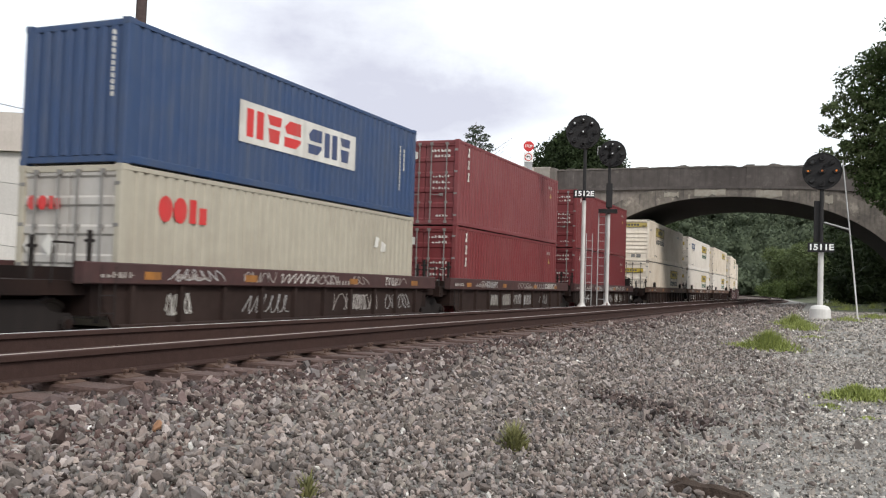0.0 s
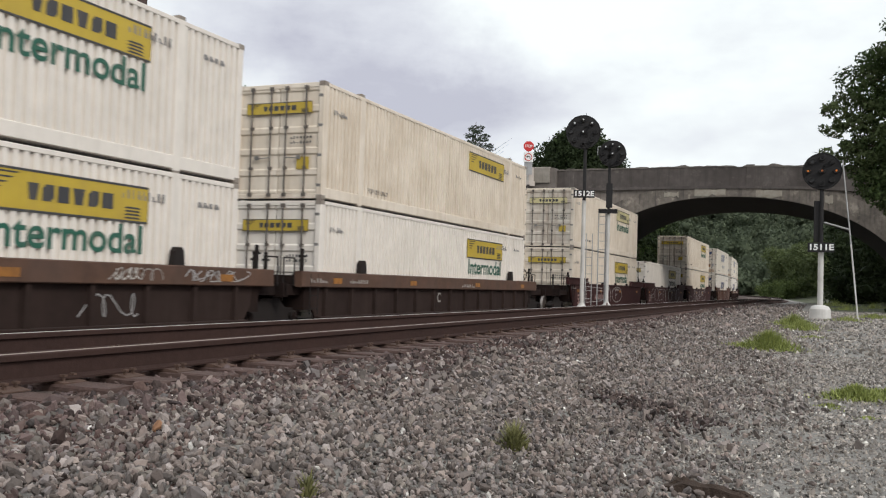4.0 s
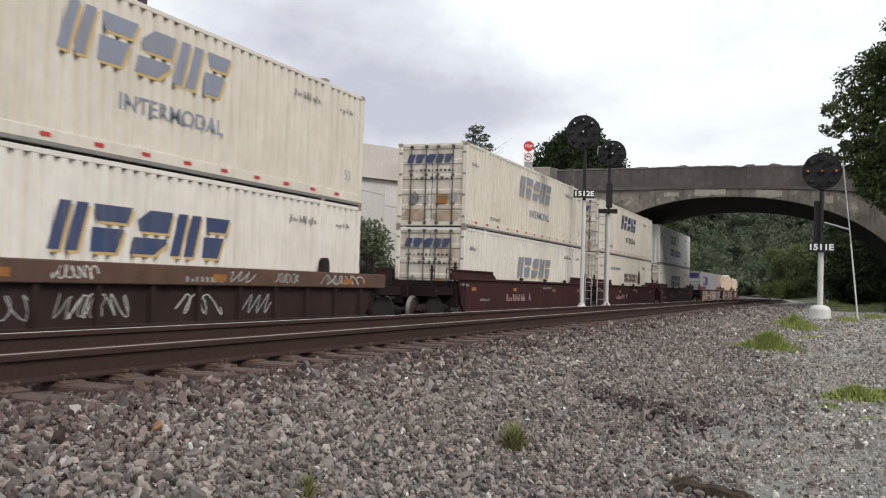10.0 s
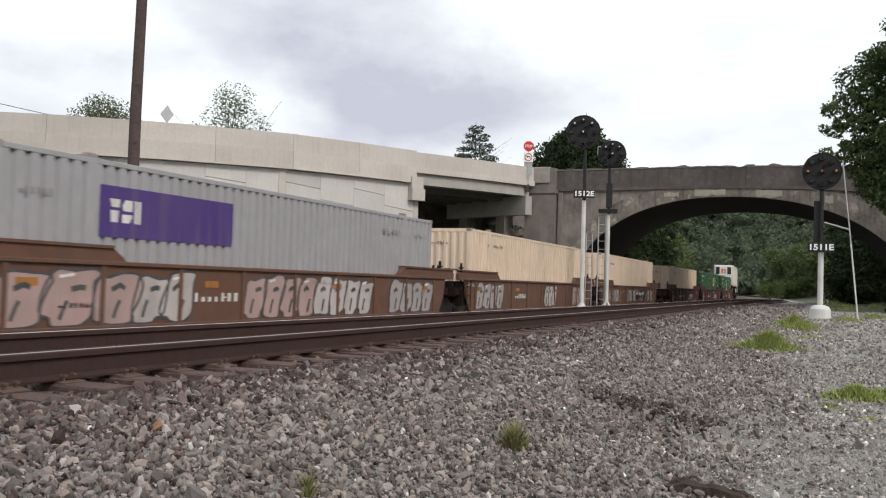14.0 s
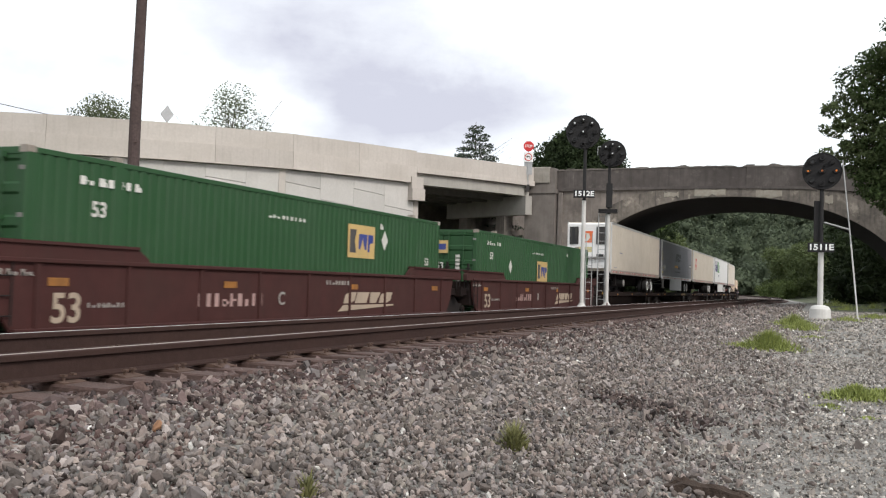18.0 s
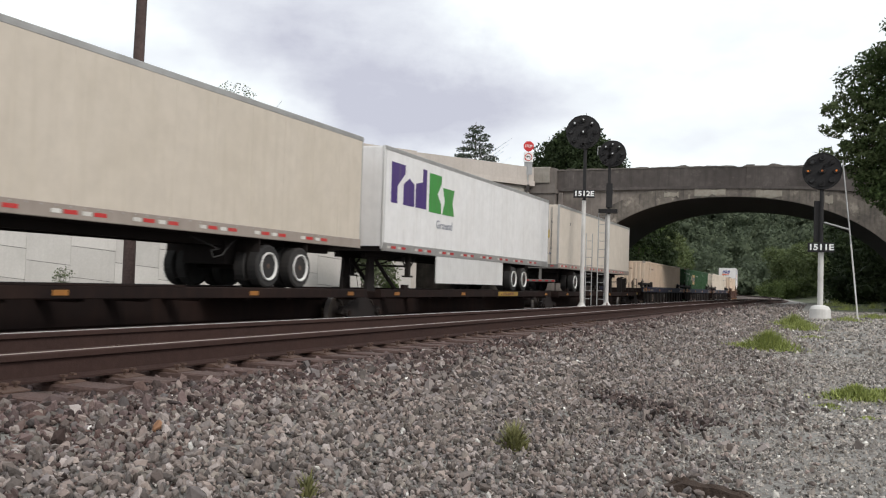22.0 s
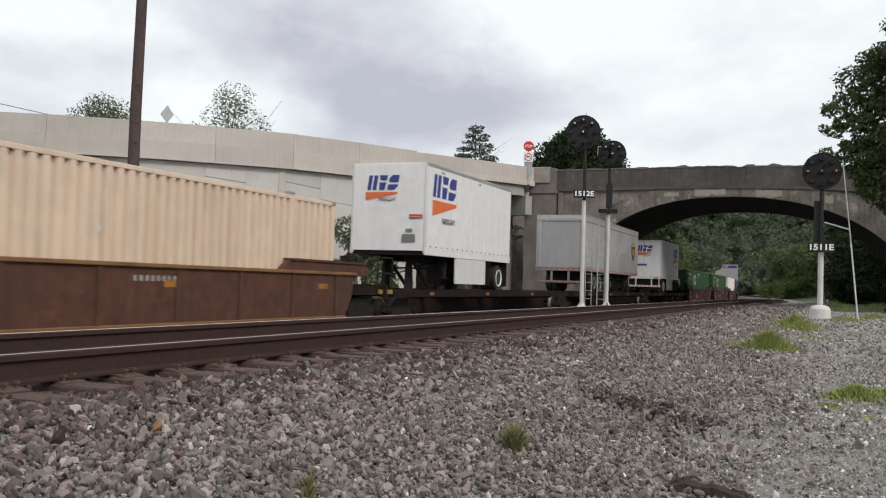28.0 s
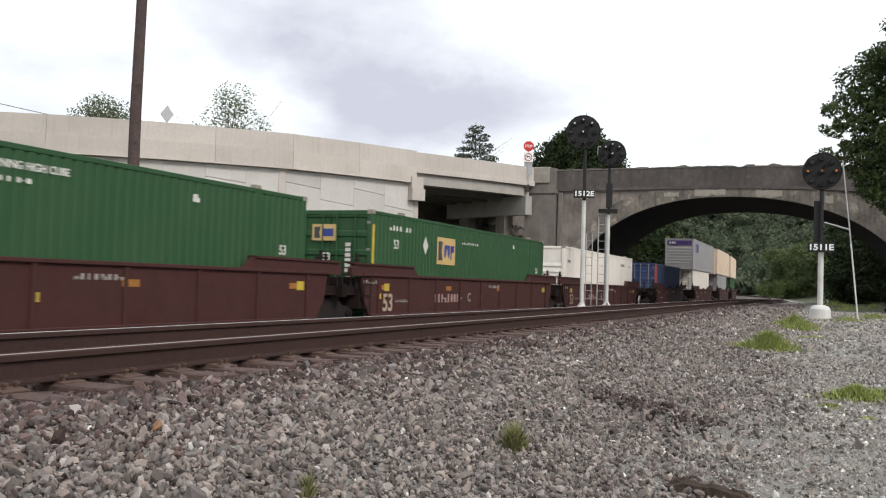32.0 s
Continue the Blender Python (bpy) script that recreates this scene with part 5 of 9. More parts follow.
tuft("weed tuft growing out of the ballast", (-1.64, 5.06), 0.07, 0.2, 420, M_WEED, 1)
tuft("small dry weed in the ballast", (-2.03, 3.42), 0.035, 0.14, 70, M_WEED, 2)
for i, (x, y, r, h, n) in enumerate(((0.3, 10.1, 0.30, 0.17, 1500), (0.62, 10.4, 0.34, 0.12, 1000), (0.05, 9.4, 0.14, 0.06, 160), (-0.86, 16.6, 0.42, 0.42, 2300), (-1.3, 16.4, 0.38, 0.12, 450), (-0.8, 27.6, 0.55, 0.42, 1500), (-0.55, 25.0, 0.5, 0.32, 900), (-0.25, 21.5, 0.35, 0.10, 260),
                                     (0.7, 33.0, 0.7, 0.2, 520), (1.65, 37.0, 0.9, 0.25, 900), (3.6, 40.0, 1.6, 0.35, 1600), (1.0, 50.0, 1.0, 0.4, 300), (2.4, 55.0, 1.2, 0.5, 300), (0.6, 60.0, 1.0, 0.5, 300), (0.1, 9.2, 0.2, 0.03, 90), (0.35, 8.6, 0.16, 0.035, 80))):
    tuft("patch of green grass on the gravel", (x, y), r, h, n, M_GRASS, 40 + i)
ochre = surface("ochre_stone", (0.32, 0.17, 0.095), 0.9, dirt=(0.2, 0.11, 0.06), dirt_amount=0.4, grain=40.0, bump=0.3)
p0, f0 = stone_batch("lump", [(-3.09, 3.71, lie(-3.09, 3.71) + 0.035, 0.047)], 23)
stone = bpy.data.meshes.new("stone")
stone.from_pydata(p0.tolist(), [], f0.tolist())
stone.materials.append(ochre)
tagged(new("stone", stone), "single ochre brown stone lying on the grey ballast", "stone")
log = thing("timber_scrap", "broken piece of old timber lying on the gravel", "timber", at=Matrix.Translation((-0.55, 4.86, lie(-0.55, 4.86) + 0.01)) @ Matrix.Rotation(-0.25, 4, "Z"))
M_ROTTEN = surface("rotten_wood", (0.06, 0.04, 0.03), 0.95, dirt=(0.025, 0.017, 0.013), dirt_amount=0.6, streak=0.3, bump=0.8, bump_scale=40)
rl = random.Random(3)
for x0, x1, y0, y1, h in ((-0.21, 0.2, -0.06, 0.02, 0.06), (-0.12, 0.23, 0.01, 0.06, 0.045), (-0.2, -0.05, 0.0, 0.055, 0.07), (0.08, 0.26, -0.045, 0.0, 0.035)):
    k, vs = 8, []
    j = lambda: rl.uniform(-0.012, 0.012)
    for i in range(k + 1):
        q = x0 + (x1 - x0) * i / k
        hh = h * (0.5 + 0.5 * math.sin(math.pi * (i + 0.3) / (k + 0.6))) + j()
        vs += [(q, y0 + j(), -0.03), (q, y1 + j(), -0.03), (q, y1 + j() - 0.01, hh * 0.7), (q, (y0 + y1) / 2 + j(), hh), (q, y0 + 0.01 + j(), hh * 0.75)]
    fs = [(i * 5 + m, i * 5 + (m + 1) % 5, i * 5 + 5 + (m + 1) % 5, i * 5 + 5 + m) for i in range(k) for m in range(5)]
    ls = Shape().add(vs, fs + [(4, 3, 2, 1, 0), tuple(k * 5 + m for m in range(5))])
    part("splinter", ls, M_ROTTEN, log)


# ---- the train: paints ----
def paint(name, color, **k):
    o = dict(rough=0.55, dirt=(0.20, 0.17, 0.14), dirt_amount=0.28, streak=0.35, grain=3.0, patch=0.7, bump=0.04, bump_scale=20.0, tint=0.05, per_object=0.02)
    o.update(k)
    return surface(name, color, **o)


P = {
    "blue": paint("blue_container_paint", (0.025, 0.056, 0.14), dirt=(0.10, 0.11, 0.13), dirt_amount=0.3),
    "oocl": paint("cream_grey_container_paint", (0.40, 0.365, 0.295), dirt=(0.28, 0.245, 0.195), dirt_amount=0.4),
    "oocl_end": paint("greyed_white_door_paint", (0.46, 0.435, 0.41), dirt=(0.26, 0.22, 0.18), dirt_amount=0.5, streak=0.5),
    "tex": paint("brick_red_container_paint", (0.155, 0.021, 0.024), dirt=(0.19, 0.06, 0.06), dirt_amount=0.4),
    "tex_faded": paint("faded_red_container_paint", (0.175, 0.036, 0.040), dirt=(0.22, 0.09, 0.09), dirt_amount=0.45),
    "red": paint("deep_red_container_paint", (0.14, 0.017, 0.021), dirt=(0.16, 0.045, 0.048), dirt_amount=0.35),
    "jb": paint("dusty_white_paint", (0.765, 0.68, 0.58), dirt=(0.47, 0.37, 0.26), dirt_amount=0.45, streak=0.45),
    "jb_clean": paint("clean_white_paint", (0.78, 0.725, 0.665), dirt=(0.5, 0.46, 0.4), dirt_amount=0.2, streak=0.3),
    "slant": paint("cream_white_paint", (0.675, 0.62, 0.54), dirt=(0.44, 0.375, 0.29), dirt_amount=0.3, streak=0.45),
    "slant_white": paint("chalky_white_paint", (0.72, 0.675, 0.615), dirt=(0.46, 0.40, 0.32), dirt_amount=0.25, streak=0.4),
    "bright": paint("bright_white_paint", (0.71, 0.685, 0.645), dirt=(0.45, 0.4, 0.34), dirt_amount=0.15, streak=0.2),
    "buff": paint("buff_paint", (0.70, 0.555, 0.43), dirt=(0.48, 0.35, 0.25), dirt_amount=0.35, streak=0.5),
    "ash": paint("grey_paint", (0.325, 0.312, 0.322), dirt=(0.22, 0.21, 0.2), dirt_amount=0.25, streak=0.3),
    "highcube": paint("green_paint", (0.017, 0.069, 0.021), dirt=(0.045, 0.085, 0.046), dirt_amount=0.35, streak=0.25),
    "navy": paint("navy_paint", (0.02, 0.04, 0.12), dirt=(0.08, 0.08, 0.1)),
    "orange": paint("orange_red_paint", (0.42, 0.06, 0.03)),
    "trailer": paint("white_trailer_skin", (0.66, 0.59, 0.515), dirt=(0.5, 0.43, 0.35), dirt_amount=0.2, streak=0.3),
    "trailer_cream": paint("cream_trailer_skin", (0.60, 0.53, 0.45), dirt=(0.44, 0.38, 0.29), dirt_amount=0.25, streak=0.3),
    "trailer_white": paint("bright_trailer_skin", (0.78, 0.765, 0.76), dirt=(0.5, 0.46, 0.42), dirt_amount=0.15, streak=0.25),
    "trailer_grey": paint("grey_trailer_skin", (0.195, 0.188, 0.205), dirt=(0.22, 0.21, 0.21), dirt_amount=0.3, streak=0.4),
    "trailer_silver": paint("dull_aluminium_skin", (0.41, 0.395, 0.40), rough=0.5, dirt=(0.2, 0.19, 0.18), dirt_amount=0.45, streak=0.5),
    "rust_end": paint("rust_stained_white", (0.66, 0.605, 0.53), dirt=(0.27, 0.15, 0.085), dirt_amount=0.5, streak=0.6, patch=1.5),
    "rust_smear": paint("rust_smear", (0.36, 0.25, 0.17), dirt=(0.5, 0.42, 0.33), dirt_amount=0.8, patch=3.0, streak=0.6),
    "alu": paint("aluminium_trim", (0.45, 0.44, 0.43), rough=0.45, metal=0.5, dirt=(0.25, 0.23, 0.21), dirt_amount=0.4),
    "alu_bright": paint("bright_aluminium_rail", (0.66, 0.65, 0.64), rough=0.4, metal=0.35, dirt=(0.35, 0.33, 0.31), dirt_amount=0.35),
    "rail_brown": paint("grimy_cream_rail", (0.33, 0.28, 0.245), dirt=(0.2, 0.16, 0.13), dirt_amount=0.4),
    "dark_trim": paint("grimy_grey_trim", (0.22, 0.21, 0.20), dirt=(0.1, 0.09, 0.08), dirt_amount=0.5),
    "cast_trim": paint("rusty_grey_casting", (0.30, 0.265, 0.23), dirt=(0.14, 0.09, 0.06), dirt_amount=0.6, patch=3.0),
    # wells
    "well_dark": paint("dark_brown_car_paint", (0.028, 0.017, 0.0145), rough=0.85, spec=0.2, dirt=(0.05, 0.033, 0.028), dirt_amount=0.5, streak=0.4, tint=0.2),
    "chord_brown": paint("brown_red_chord_paint", (0.058, 0.024, 0.023), rough=0.75, dirt=(0.052, 0.036, 0.034), dirt_amount=0.5, tint=0.2),
    "chord_rust": paint("rusty_orange_chord_paint", (0.10, 0.052, 0.034), rough=0.8, dirt=(0.09, 0.06, 0.05), dirt_amount=0.6, tint=0.25),
    "maroon": paint("maroon_car_paint", (0.046, 0.0145, 0.0145), rough=0.75, spec=0.25, dirt=(0.035, 0.018, 0.017), dirt_amount=0.4, streak=0.3, tint=0.12),
    "rust_car": paint("orange_rust_car_paint", (0.09, 0.036, 0.022), rough=0.8, dirt=(0.055, 0.034, 0.028), dirt_amount=0.75, streak=0.65, tint=0.25, spots=(0.16, 0.066, 0.026), spots_amount=0.5, spots_scale=2.2),
    "brown_car": paint("brown_car_paint", (0.12, 0.055, 0.035), rough=0.75, dirt=(0.10, 0.07, 0.055), dirt_amount=0.5, streak=0.4, tint=0.15),
    "oxide": paint("red_oxide_car_paint", (0.058, 0.02, 0.018), rough=0.75, spec=0.25, dirt=(0.05, 0.028, 0.024), dirt_amount=0.4, streak=0.3, tint=0.12),
    "blue_chord": paint("dark_blue_chord_paint", (0.013, 0.016, 0.042), rough=0.75, dirt=(0.035, 0.032, 0.036), dirt_amount=0.5),
    "black_car": paint("grimy_black_car_paint", (0.018, 0.0145, 0.014), rough=0.88, spec=0.25, dirt=(0.035, 0.027, 0.024), dirt_amount=0.5, streak=0.3),
    "chord_ochre": paint("ochre_rust_chord_paint", (0.22, 0.11, 0.04), rough=0.8, dirt=(0.1, 0.05, 0.028), dirt_amount=0.7, patch=1.5),
    "dark_silver": paint("darker_aluminium", (0.30, 0.287, 0.292), rough=0.6, dirt=(0.38, 0.365, 0.37), dirt_amount=0.6, patch=2.0),
    "tread": paint("bright_wheel_tread", (0.24, 0.22, 0.21), rough=0.45, metal=0.6, dirt_amount=0.1),
    "deck": paint("grimy_deck_paint", (0.0145, 0.0095, 0.0088), rough=0.92, spec=0.15, dirt=(0.04, 0.022, 0.017), dirt_amount=0.5),
    "yellow": paint("yellow_plate", (0.52, 0.375, 0.045), rough=0.5, streak=0.3, dirt=(0.35, 0.25, 0.08)),
    "yellow_dull": paint("faded_yellow_plate", (0.44, 0.34, 0.10), rough=0.6, dirt=(0.3, 0.24, 0.12), dirt_amount=0.4),
    "yellow_pale": paint("pale_yellow_plate", (0.62, 0.55, 0.30), rough=0.5),
    "orange_mark": paint("orange_reflector", (0.36, 0.15, 0.03), rough=0.6, dirt=(0.06, 0.035, 0.025), dirt_amount=0.75, patch=3.0),
    "mark_white": paint("white_marking", (0.66, 0.64, 0.6), rough=0.6, dirt_amount=0.4),
    "mark_dim": paint("dim_white_marking", (0.34, 0.31, 0.29), rough=0.7, dirt_amount=0.5),
    "mark_pink": paint("pink_spray_paint", (0.42, 0.27, 0.25), rough=0.7, dirt_amount=0.4),
    "mural_pink": paint("dull_pink_spray", (0.40, 0.265, 0.245), rough=0.7, dirt_amount=0.5, patch=1.5),
    "mural_grey": paint("dull_grey_spray", (0.34, 0.30, 0.29), rough=0.7, dirt_amount=0.5, patch=1.5),
    "mural_pale": paint("pale_spray", (0.47, 0.41, 0.39), rough=0.7, dirt_amount=0.5, patch=1.5),
    "chalk": paint("white_chalk", (0.42, 0.39, 0.38), rough=0.8, dirt_amount=0.35, patch=2.0),
    "logo_cream": paint("cream_marking", (0.42, 0.33, 0.25), rough=0.7, dirt_amount=0.4),
    "yellow_worn": paint("worn_yellow_strip", (0.36, 0.22, 0.04), rough=0.7, dirt=(0.06, 0.04, 0.025), dirt_amount=0.8, patch=3.0),
    "tag_faint": paint("faint_spray", (0.17, 0.11, 0.09), rough=0.7, dirt_amount=0.5),
    "mark_grey": paint("silver_spray_paint", (0.42, 0.41, 0.41), rough=0.6, dirt_amount=0.4),
    "ink": paint("dark_lettering", (0.05, 0.05, 0.055), dirt_amount=0.15),
    "ink_grey": paint("worn_grey_lettering", (0.23, 0.22, 0.22), dirt_amount=0.3),
    "ink_green": paint("dark_green_lettering", (0.02, 0.11, 0.075), dirt_amount=0.15),
    "ink_blue": paint("dark_blue_lettering", (0.04, 0.06, 0.14), dirt_amount=0.15),
    "ink_faded": paint("faded_blue_lettering", (0.24, 0.26, 0.33), dirt_amount=0.3),
    "ink_red": paint("red_lettering", (0.55, 0.035, 0.035), dirt_amount=0.15),
    "ink_rusty": paint("faded_brown_lettering", (0.26, 0.16, 0.11), dirt_amount=0.2),
    "ink_brown": paint("brown_lettering", (0.11, 0.035, 0.025), dirt_amount=0.15),
    "bright_green": paint("bright_green_lettering", (0.06, 0.33, 0.06), dirt_amount=0.1),
    "violet": paint("violet_lettering", (0.05, 0.045, 0.26), dirt_amount=0.1),
    "purple": paint("purple_lettering", (0.06, 0.03, 0.16), dirt_amount=0.1),
    "grass_green": paint("logo_green", (0.05, 0.26, 0.05), dirt_amount=0.1),
    "logo_orange": paint("logo_orange", (0.75, 0.16, 0.05), dirt_amount=0.1),
    "logo_royal": paint("logo_royal_blue", (0.03, 0.05, 0.24), dirt_amount=0.1),
    "logo_amber": paint("logo_amber", (0.75, 0.36, 0.04), dirt_amount=0.1),
    "logo_gold": paint("logo_gold", (0.58, 0.40, 0.16), dirt_amount=0.1),
    "shield": paint("shield_brown", (0.06, 0.035, 0.015), dirt_amount=0.1),
    "dot_red": paint("red_reflective_tape", (0.5, 0.03, 0.03), dirt_amount=0.15),
    "tyre": paint("tyre_rubber", (0.022, 0.021, 0.021), rough=0.85, dirt=(0.07, 0.06, 0.055), dirt_amount=0.4),
    "ink_dull": paint("dull_dark_steel", (0.10, 0.085, 0.075), dirt_amount=0.5),
    "skirt_white": paint("white_skirt_panel", (0.66, 0.65, 0.64), dirt=(0.42, 0.39, 0.36), dirt_amount=0.25, streak=0.3),
    "skirt": paint("grey_white_skirt", (0.40, 0.385, 0.375), dirt=(0.3, 0.28, 0.26), dirt_amount=0.4, streak=0.3),
    "rim": paint("white_wheel_rim", (0.74, 0.73, 0.71), dirt=(0.4, 0.37, 0.34), dirt_amount=0.4),
    # rusty brown darkened further, with the wheel recess's deep shade in the colour
    "dish": paint("rusty_shaded_wheel_dish", (0.075, 0.05, 0.04), rough=0.8, dirt=(0.16, 0.10, 0.07), dirt_amount=0.5, patch=4.0),
    "reefer_black": paint("black_grille", (0.018, 0.018, 0.02), rough=0.5, dirt_amount=0.2),
    "wheel_steel": paint("wheel_steel", (0.04, 0.031, 0.028), rough=0.9, spec=0.2, dirt_amount=0.5),
}
RIDERS = []


# ---- containers ----
def corrugation(y0, y1, z0, z1, x, depth, pitch, notch=0.0):
    """A corrugated wall that faces +x; its folds may end in a small open notch under the top rail."""
    n = max(1, round((y1 - y0) / pitch))
    p = (y1 - y0) / n
    prof = []
    for i in range(n):
        a = y0 + i * p
        prof += [(a, x), (a + 0.48 * p, x), (a + 0.60 * p, x - depth), (a + 0.88 * p, x - depth)]
    prof.append((y1, x))
    k = len(prof)
    s = Shape()
    b = x - depth - 0.02
    vs = [(q, a, z0) for a, q in prof] + [(q, a, z1 if q == x else z1 - notch) for a, q in prof] + [(b, y0, z0), (b, y1, z0), (b, y1, z1), (b, y0, z1)]
    fs = [(i, i + 1, k + i + 1, k + i) for i in range(k - 1)] + [(2 * k, 2 * k + 3, 2 * k + 2, 2 * k + 1)]
    return s.add(vs, fs)


def door_end(c, W, H, mat, grime, tilt=0.0):
    """Two door leaves with lock rods on the end that faces -y; the part's y is the door plane."""
    y = -c["L"] / 2
    for sgn in (-1, 1):
        def leaf():
            face = [(0.035, 0.16)]
            k = 5
            for i in range(k):
                z0 = 0.16 + i * (H - 0.30) / k
                z1 = z0 + (H - 0.30) / k
                face += [(0.035, z0 + 0.06), (0.065, z0 + 0.1), (0.065, z1 - 0.1), (0.035, z1 - 0.06)]
            face += [(0.035, H - 0.14), (0.1, H - 0.14), (0.1, 0.16)]
            return Shape().slab(face[::-1], "x", 0.015, W / 2 - 0.12).mesh("door", mat)
        d = part("door", kept(("door", W, H, mat.name), leaf), None, c["ob"])
        d.matrix_local = Matrix.Translation((0, y, 0)) @ Matrix.Diagonal((sgn, 1, 1, 1))
        rods = kept(("rod", H, grime.name), lambda: Shape().rod((0, 0, 0.1), (0, 0, H - 0.1), 0.021, 8).box(-0.05, 0.05, -0.02, 0.05, 0.08, 0.17).box(-0.05, 0.05, -0.02, 0.05, H - 0.18, H - 0.09)
                    .box(-0.045, 0.045, -0.01, 0.05, 0.75, 0.82).box(-0.045, 0.045, -0.01, 0.05, 1.75, 1.82).mesh("lock_rod", grime))
        for x in (0.22, 0.78):
            r = part("lock_rod", rods, None, d)
            r.location = (x, 0.0, 0)
        h = part("door_handle", kept("door_handle", lambda: Shape().rod((0.2, -0.012, 1.05), (0.62, -0.012, 1.02), 0.012, 6).box(0.55, 0.66, -0.02, 0.03, 1.0, 1.09).mesh("door_handle", P["dark_trim"])), None, d)
        for i in range(4):
            hn = part("hinge", kept("hinge", lambda: Shape().soft(-0.06, 0.06, 0.0, 0.05, -0.04, 0.04, 0.01).mesh("hinge", P["dark_trim"])), None, d)
            hn.location = (W / 2 - 0.1, 0.0, 0.35 + i * (H - 0.7) / 3)


def nose_end(c, W, H, mat, ribs):
    e = part("end_wall", kept(("nose", W, H, mat.name), lambda: Shape().box(-W / 2 + 0.1, W / 2 - 0.1, 0.05, 0.1, 0.1, H - 0.08).mesh("end_wall", mat)), None, c["ob"])
    e.matrix_local = Matrix.Translation((0, -c["L"] / 2, 0))
    if ribs == "level":
        rib = kept(("level_rib", W, mat.name), lambda: Shape().slab([(0.05, 0.0), (0.02, 0.02), (0.02, 0.07), (0.05, 0.2)], "x", -W / 2 + 0.16, W / 2 - 0.16).mesh("end_rib", mat))
        for i in range(6):
            part("end_rib", rib, None, e).location = (0, 0, 0.55 + i * 0.27)
    else:
        rib = kept(("upright_rib", H, mat.name), lambda: Shape().slab([(0.0, 0.05), (0.03, 0.0), (0.13, 0.0), (0.16, 0.05)], "z", 0.16, H - 0.14).mesh("end_rib", mat))
        for i in range(8):
            part("end_rib", rib, None, e).location = (-W / 2 + 0.16 + i * (W - 0.32) / 8, 0, 0)


def container(label, S, L, base, mat, end="door", H=2.896, W=None, pitch=0.27, depth=0.036, grime=None, end_mat=None):
    W = W or (2.438 if L < 14 else 2.591)
    long = L > 14
    grime = grime or P["dark_trim"]
    end_mat = end_mat or mat
    ob = thing("shipping_container", label, "container", "containers on the train")
    c = dict(ob=ob, L=L, W=W, H=H, base=base)
    x = W / 2
    cuts = [(-L / 2 + 0.16, L / 2 - 0.16)]
    if long:
        q = 6.096
        cuts = [(-L / 2 + 0.16, -q - 0.1), (-q + 0.1, q - 0.1), (q + 0.1, L / 2 - 0.16)]

    def walls():
        s = Shape()
        for a, b in cuts:
            w = corrugation(a, b, 0.15, H - 0.1, x - 0.012, depth, pitch, 0.035 if depth > 0.05 else 0.0)
            s.add(w.v, w.f)
        return s.mesh("side_wall", mat)
    me = kept(("wall", L, W, H, mat.name, pitch, depth), walls)
    part("side_wall", me, None, ob)
    part("side_wall", me, None, ob).matrix_local = Matrix.Rotation(math.pi, 4, "Z")
    top = kept(("toprail", L, W, H, mat.name), lambda: Shape().soft(x - 0.07, x - 0.004, -L / 2 + 0.1, L / 2 - 0.1, H - 0.11, H - 0.02, 0.008).mesh("top_rail", mat))
    bot = kept(("botrail", L, W, H, mat.name), lambda: Shape().soft(x - 0.09, x - 0.002, -L / 2 + 0.1, L / 2 - 0.1, 0.05 if long else 0.02, 0.30 if long else 0.16, 0.01).mesh("bottom_rail", mat))
    for a in (0, math.pi):
        part("top_rail", top, None, ob).matrix_local = Matrix.Rotation(a, 4, "Z")
        part("bottom_rail", bot, None, ob).matrix_local = Matrix.Rotation(a, 4, "Z")

    def lid():
        s = Shape().box(-x + 0.04, x - 0.04, -L / 2 + 0.05, L / 2 - 0.05, H - 0.06, H - 0.03)
        n = int(L / 0.6)
        for i in range(n):
            a = -L / 2 + 0.2 + i * (L - 0.4) / n
            s.slab([(a, H - 0.03), (a + 0.25, H - 0.03), (a + 0.2, H - 0.012), (a + 0.05, H - 0.012)], "x", -x + 0.12, x - 0.12)
        return s.mesh("roof", mat)
    part("roof", kept(("roof", L, W, H, mat.name), lid), None, ob)
    part("floor_frame", kept(("floor", L, W), lambda: Shape().box(-x + 0.08, x - 0.08, -L / 2 + 0.1, L / 2 - 0.1, 0.03, 0.14).mesh("floor_frame", P["dark_trim"])), None, ob)
    post = kept(("post", W, H, mat.name), lambda: Shape().soft(-0.08, 0.08, -0.085, 0.085, 0.05, H - 0.05, 0.02).mesh("corner_post", mat))
    worn = mat if L < 14 else P["cast_trim"]
    casting = kept(("casting", worn.name), lambda: Shape().soft(-0.081, 0.081, -0.089, 0.089, -0.059, 0.059, 0.012).mesh("corner_casting", worn))
    for sx in (-1, 1):
        for sy in (-1, 1):
            part("corner_post", post, None, ob).location = (sx * (x - 0.081), sy * (L / 2 - 0.089), 0)
            for z in (0.059, H - 0.059):
                part("corner_casting", casting, None, ob).location = (sx * (x - 0.079), sy * (L / 2 - 0.088), z)
            if long:
                lp = kept(("lpost", W, H, mat.name), lambda: Shape().soft(-0.05, 0.05, -0.108, 0.108, 0.02, H - 0.02, 0.02).mesh("lifting_post", mat))
                part("lifting_post", lp, None, ob).location = (sx * (x - 0.047), sy * 6.096, 0)
                for z in (0.062, H + 0.0):
                    part("corner_casting", casting, None, ob).location = (sx * (x - 0.083), sy * 6.096, z)
    beam = kept(("beam", W, mat.name), lambda: Shape().soft(-x + 0.12, x - 0.12, 0.02, 0.1, 0.0, 0.12, 0.01).mesh("end_sill", mat))
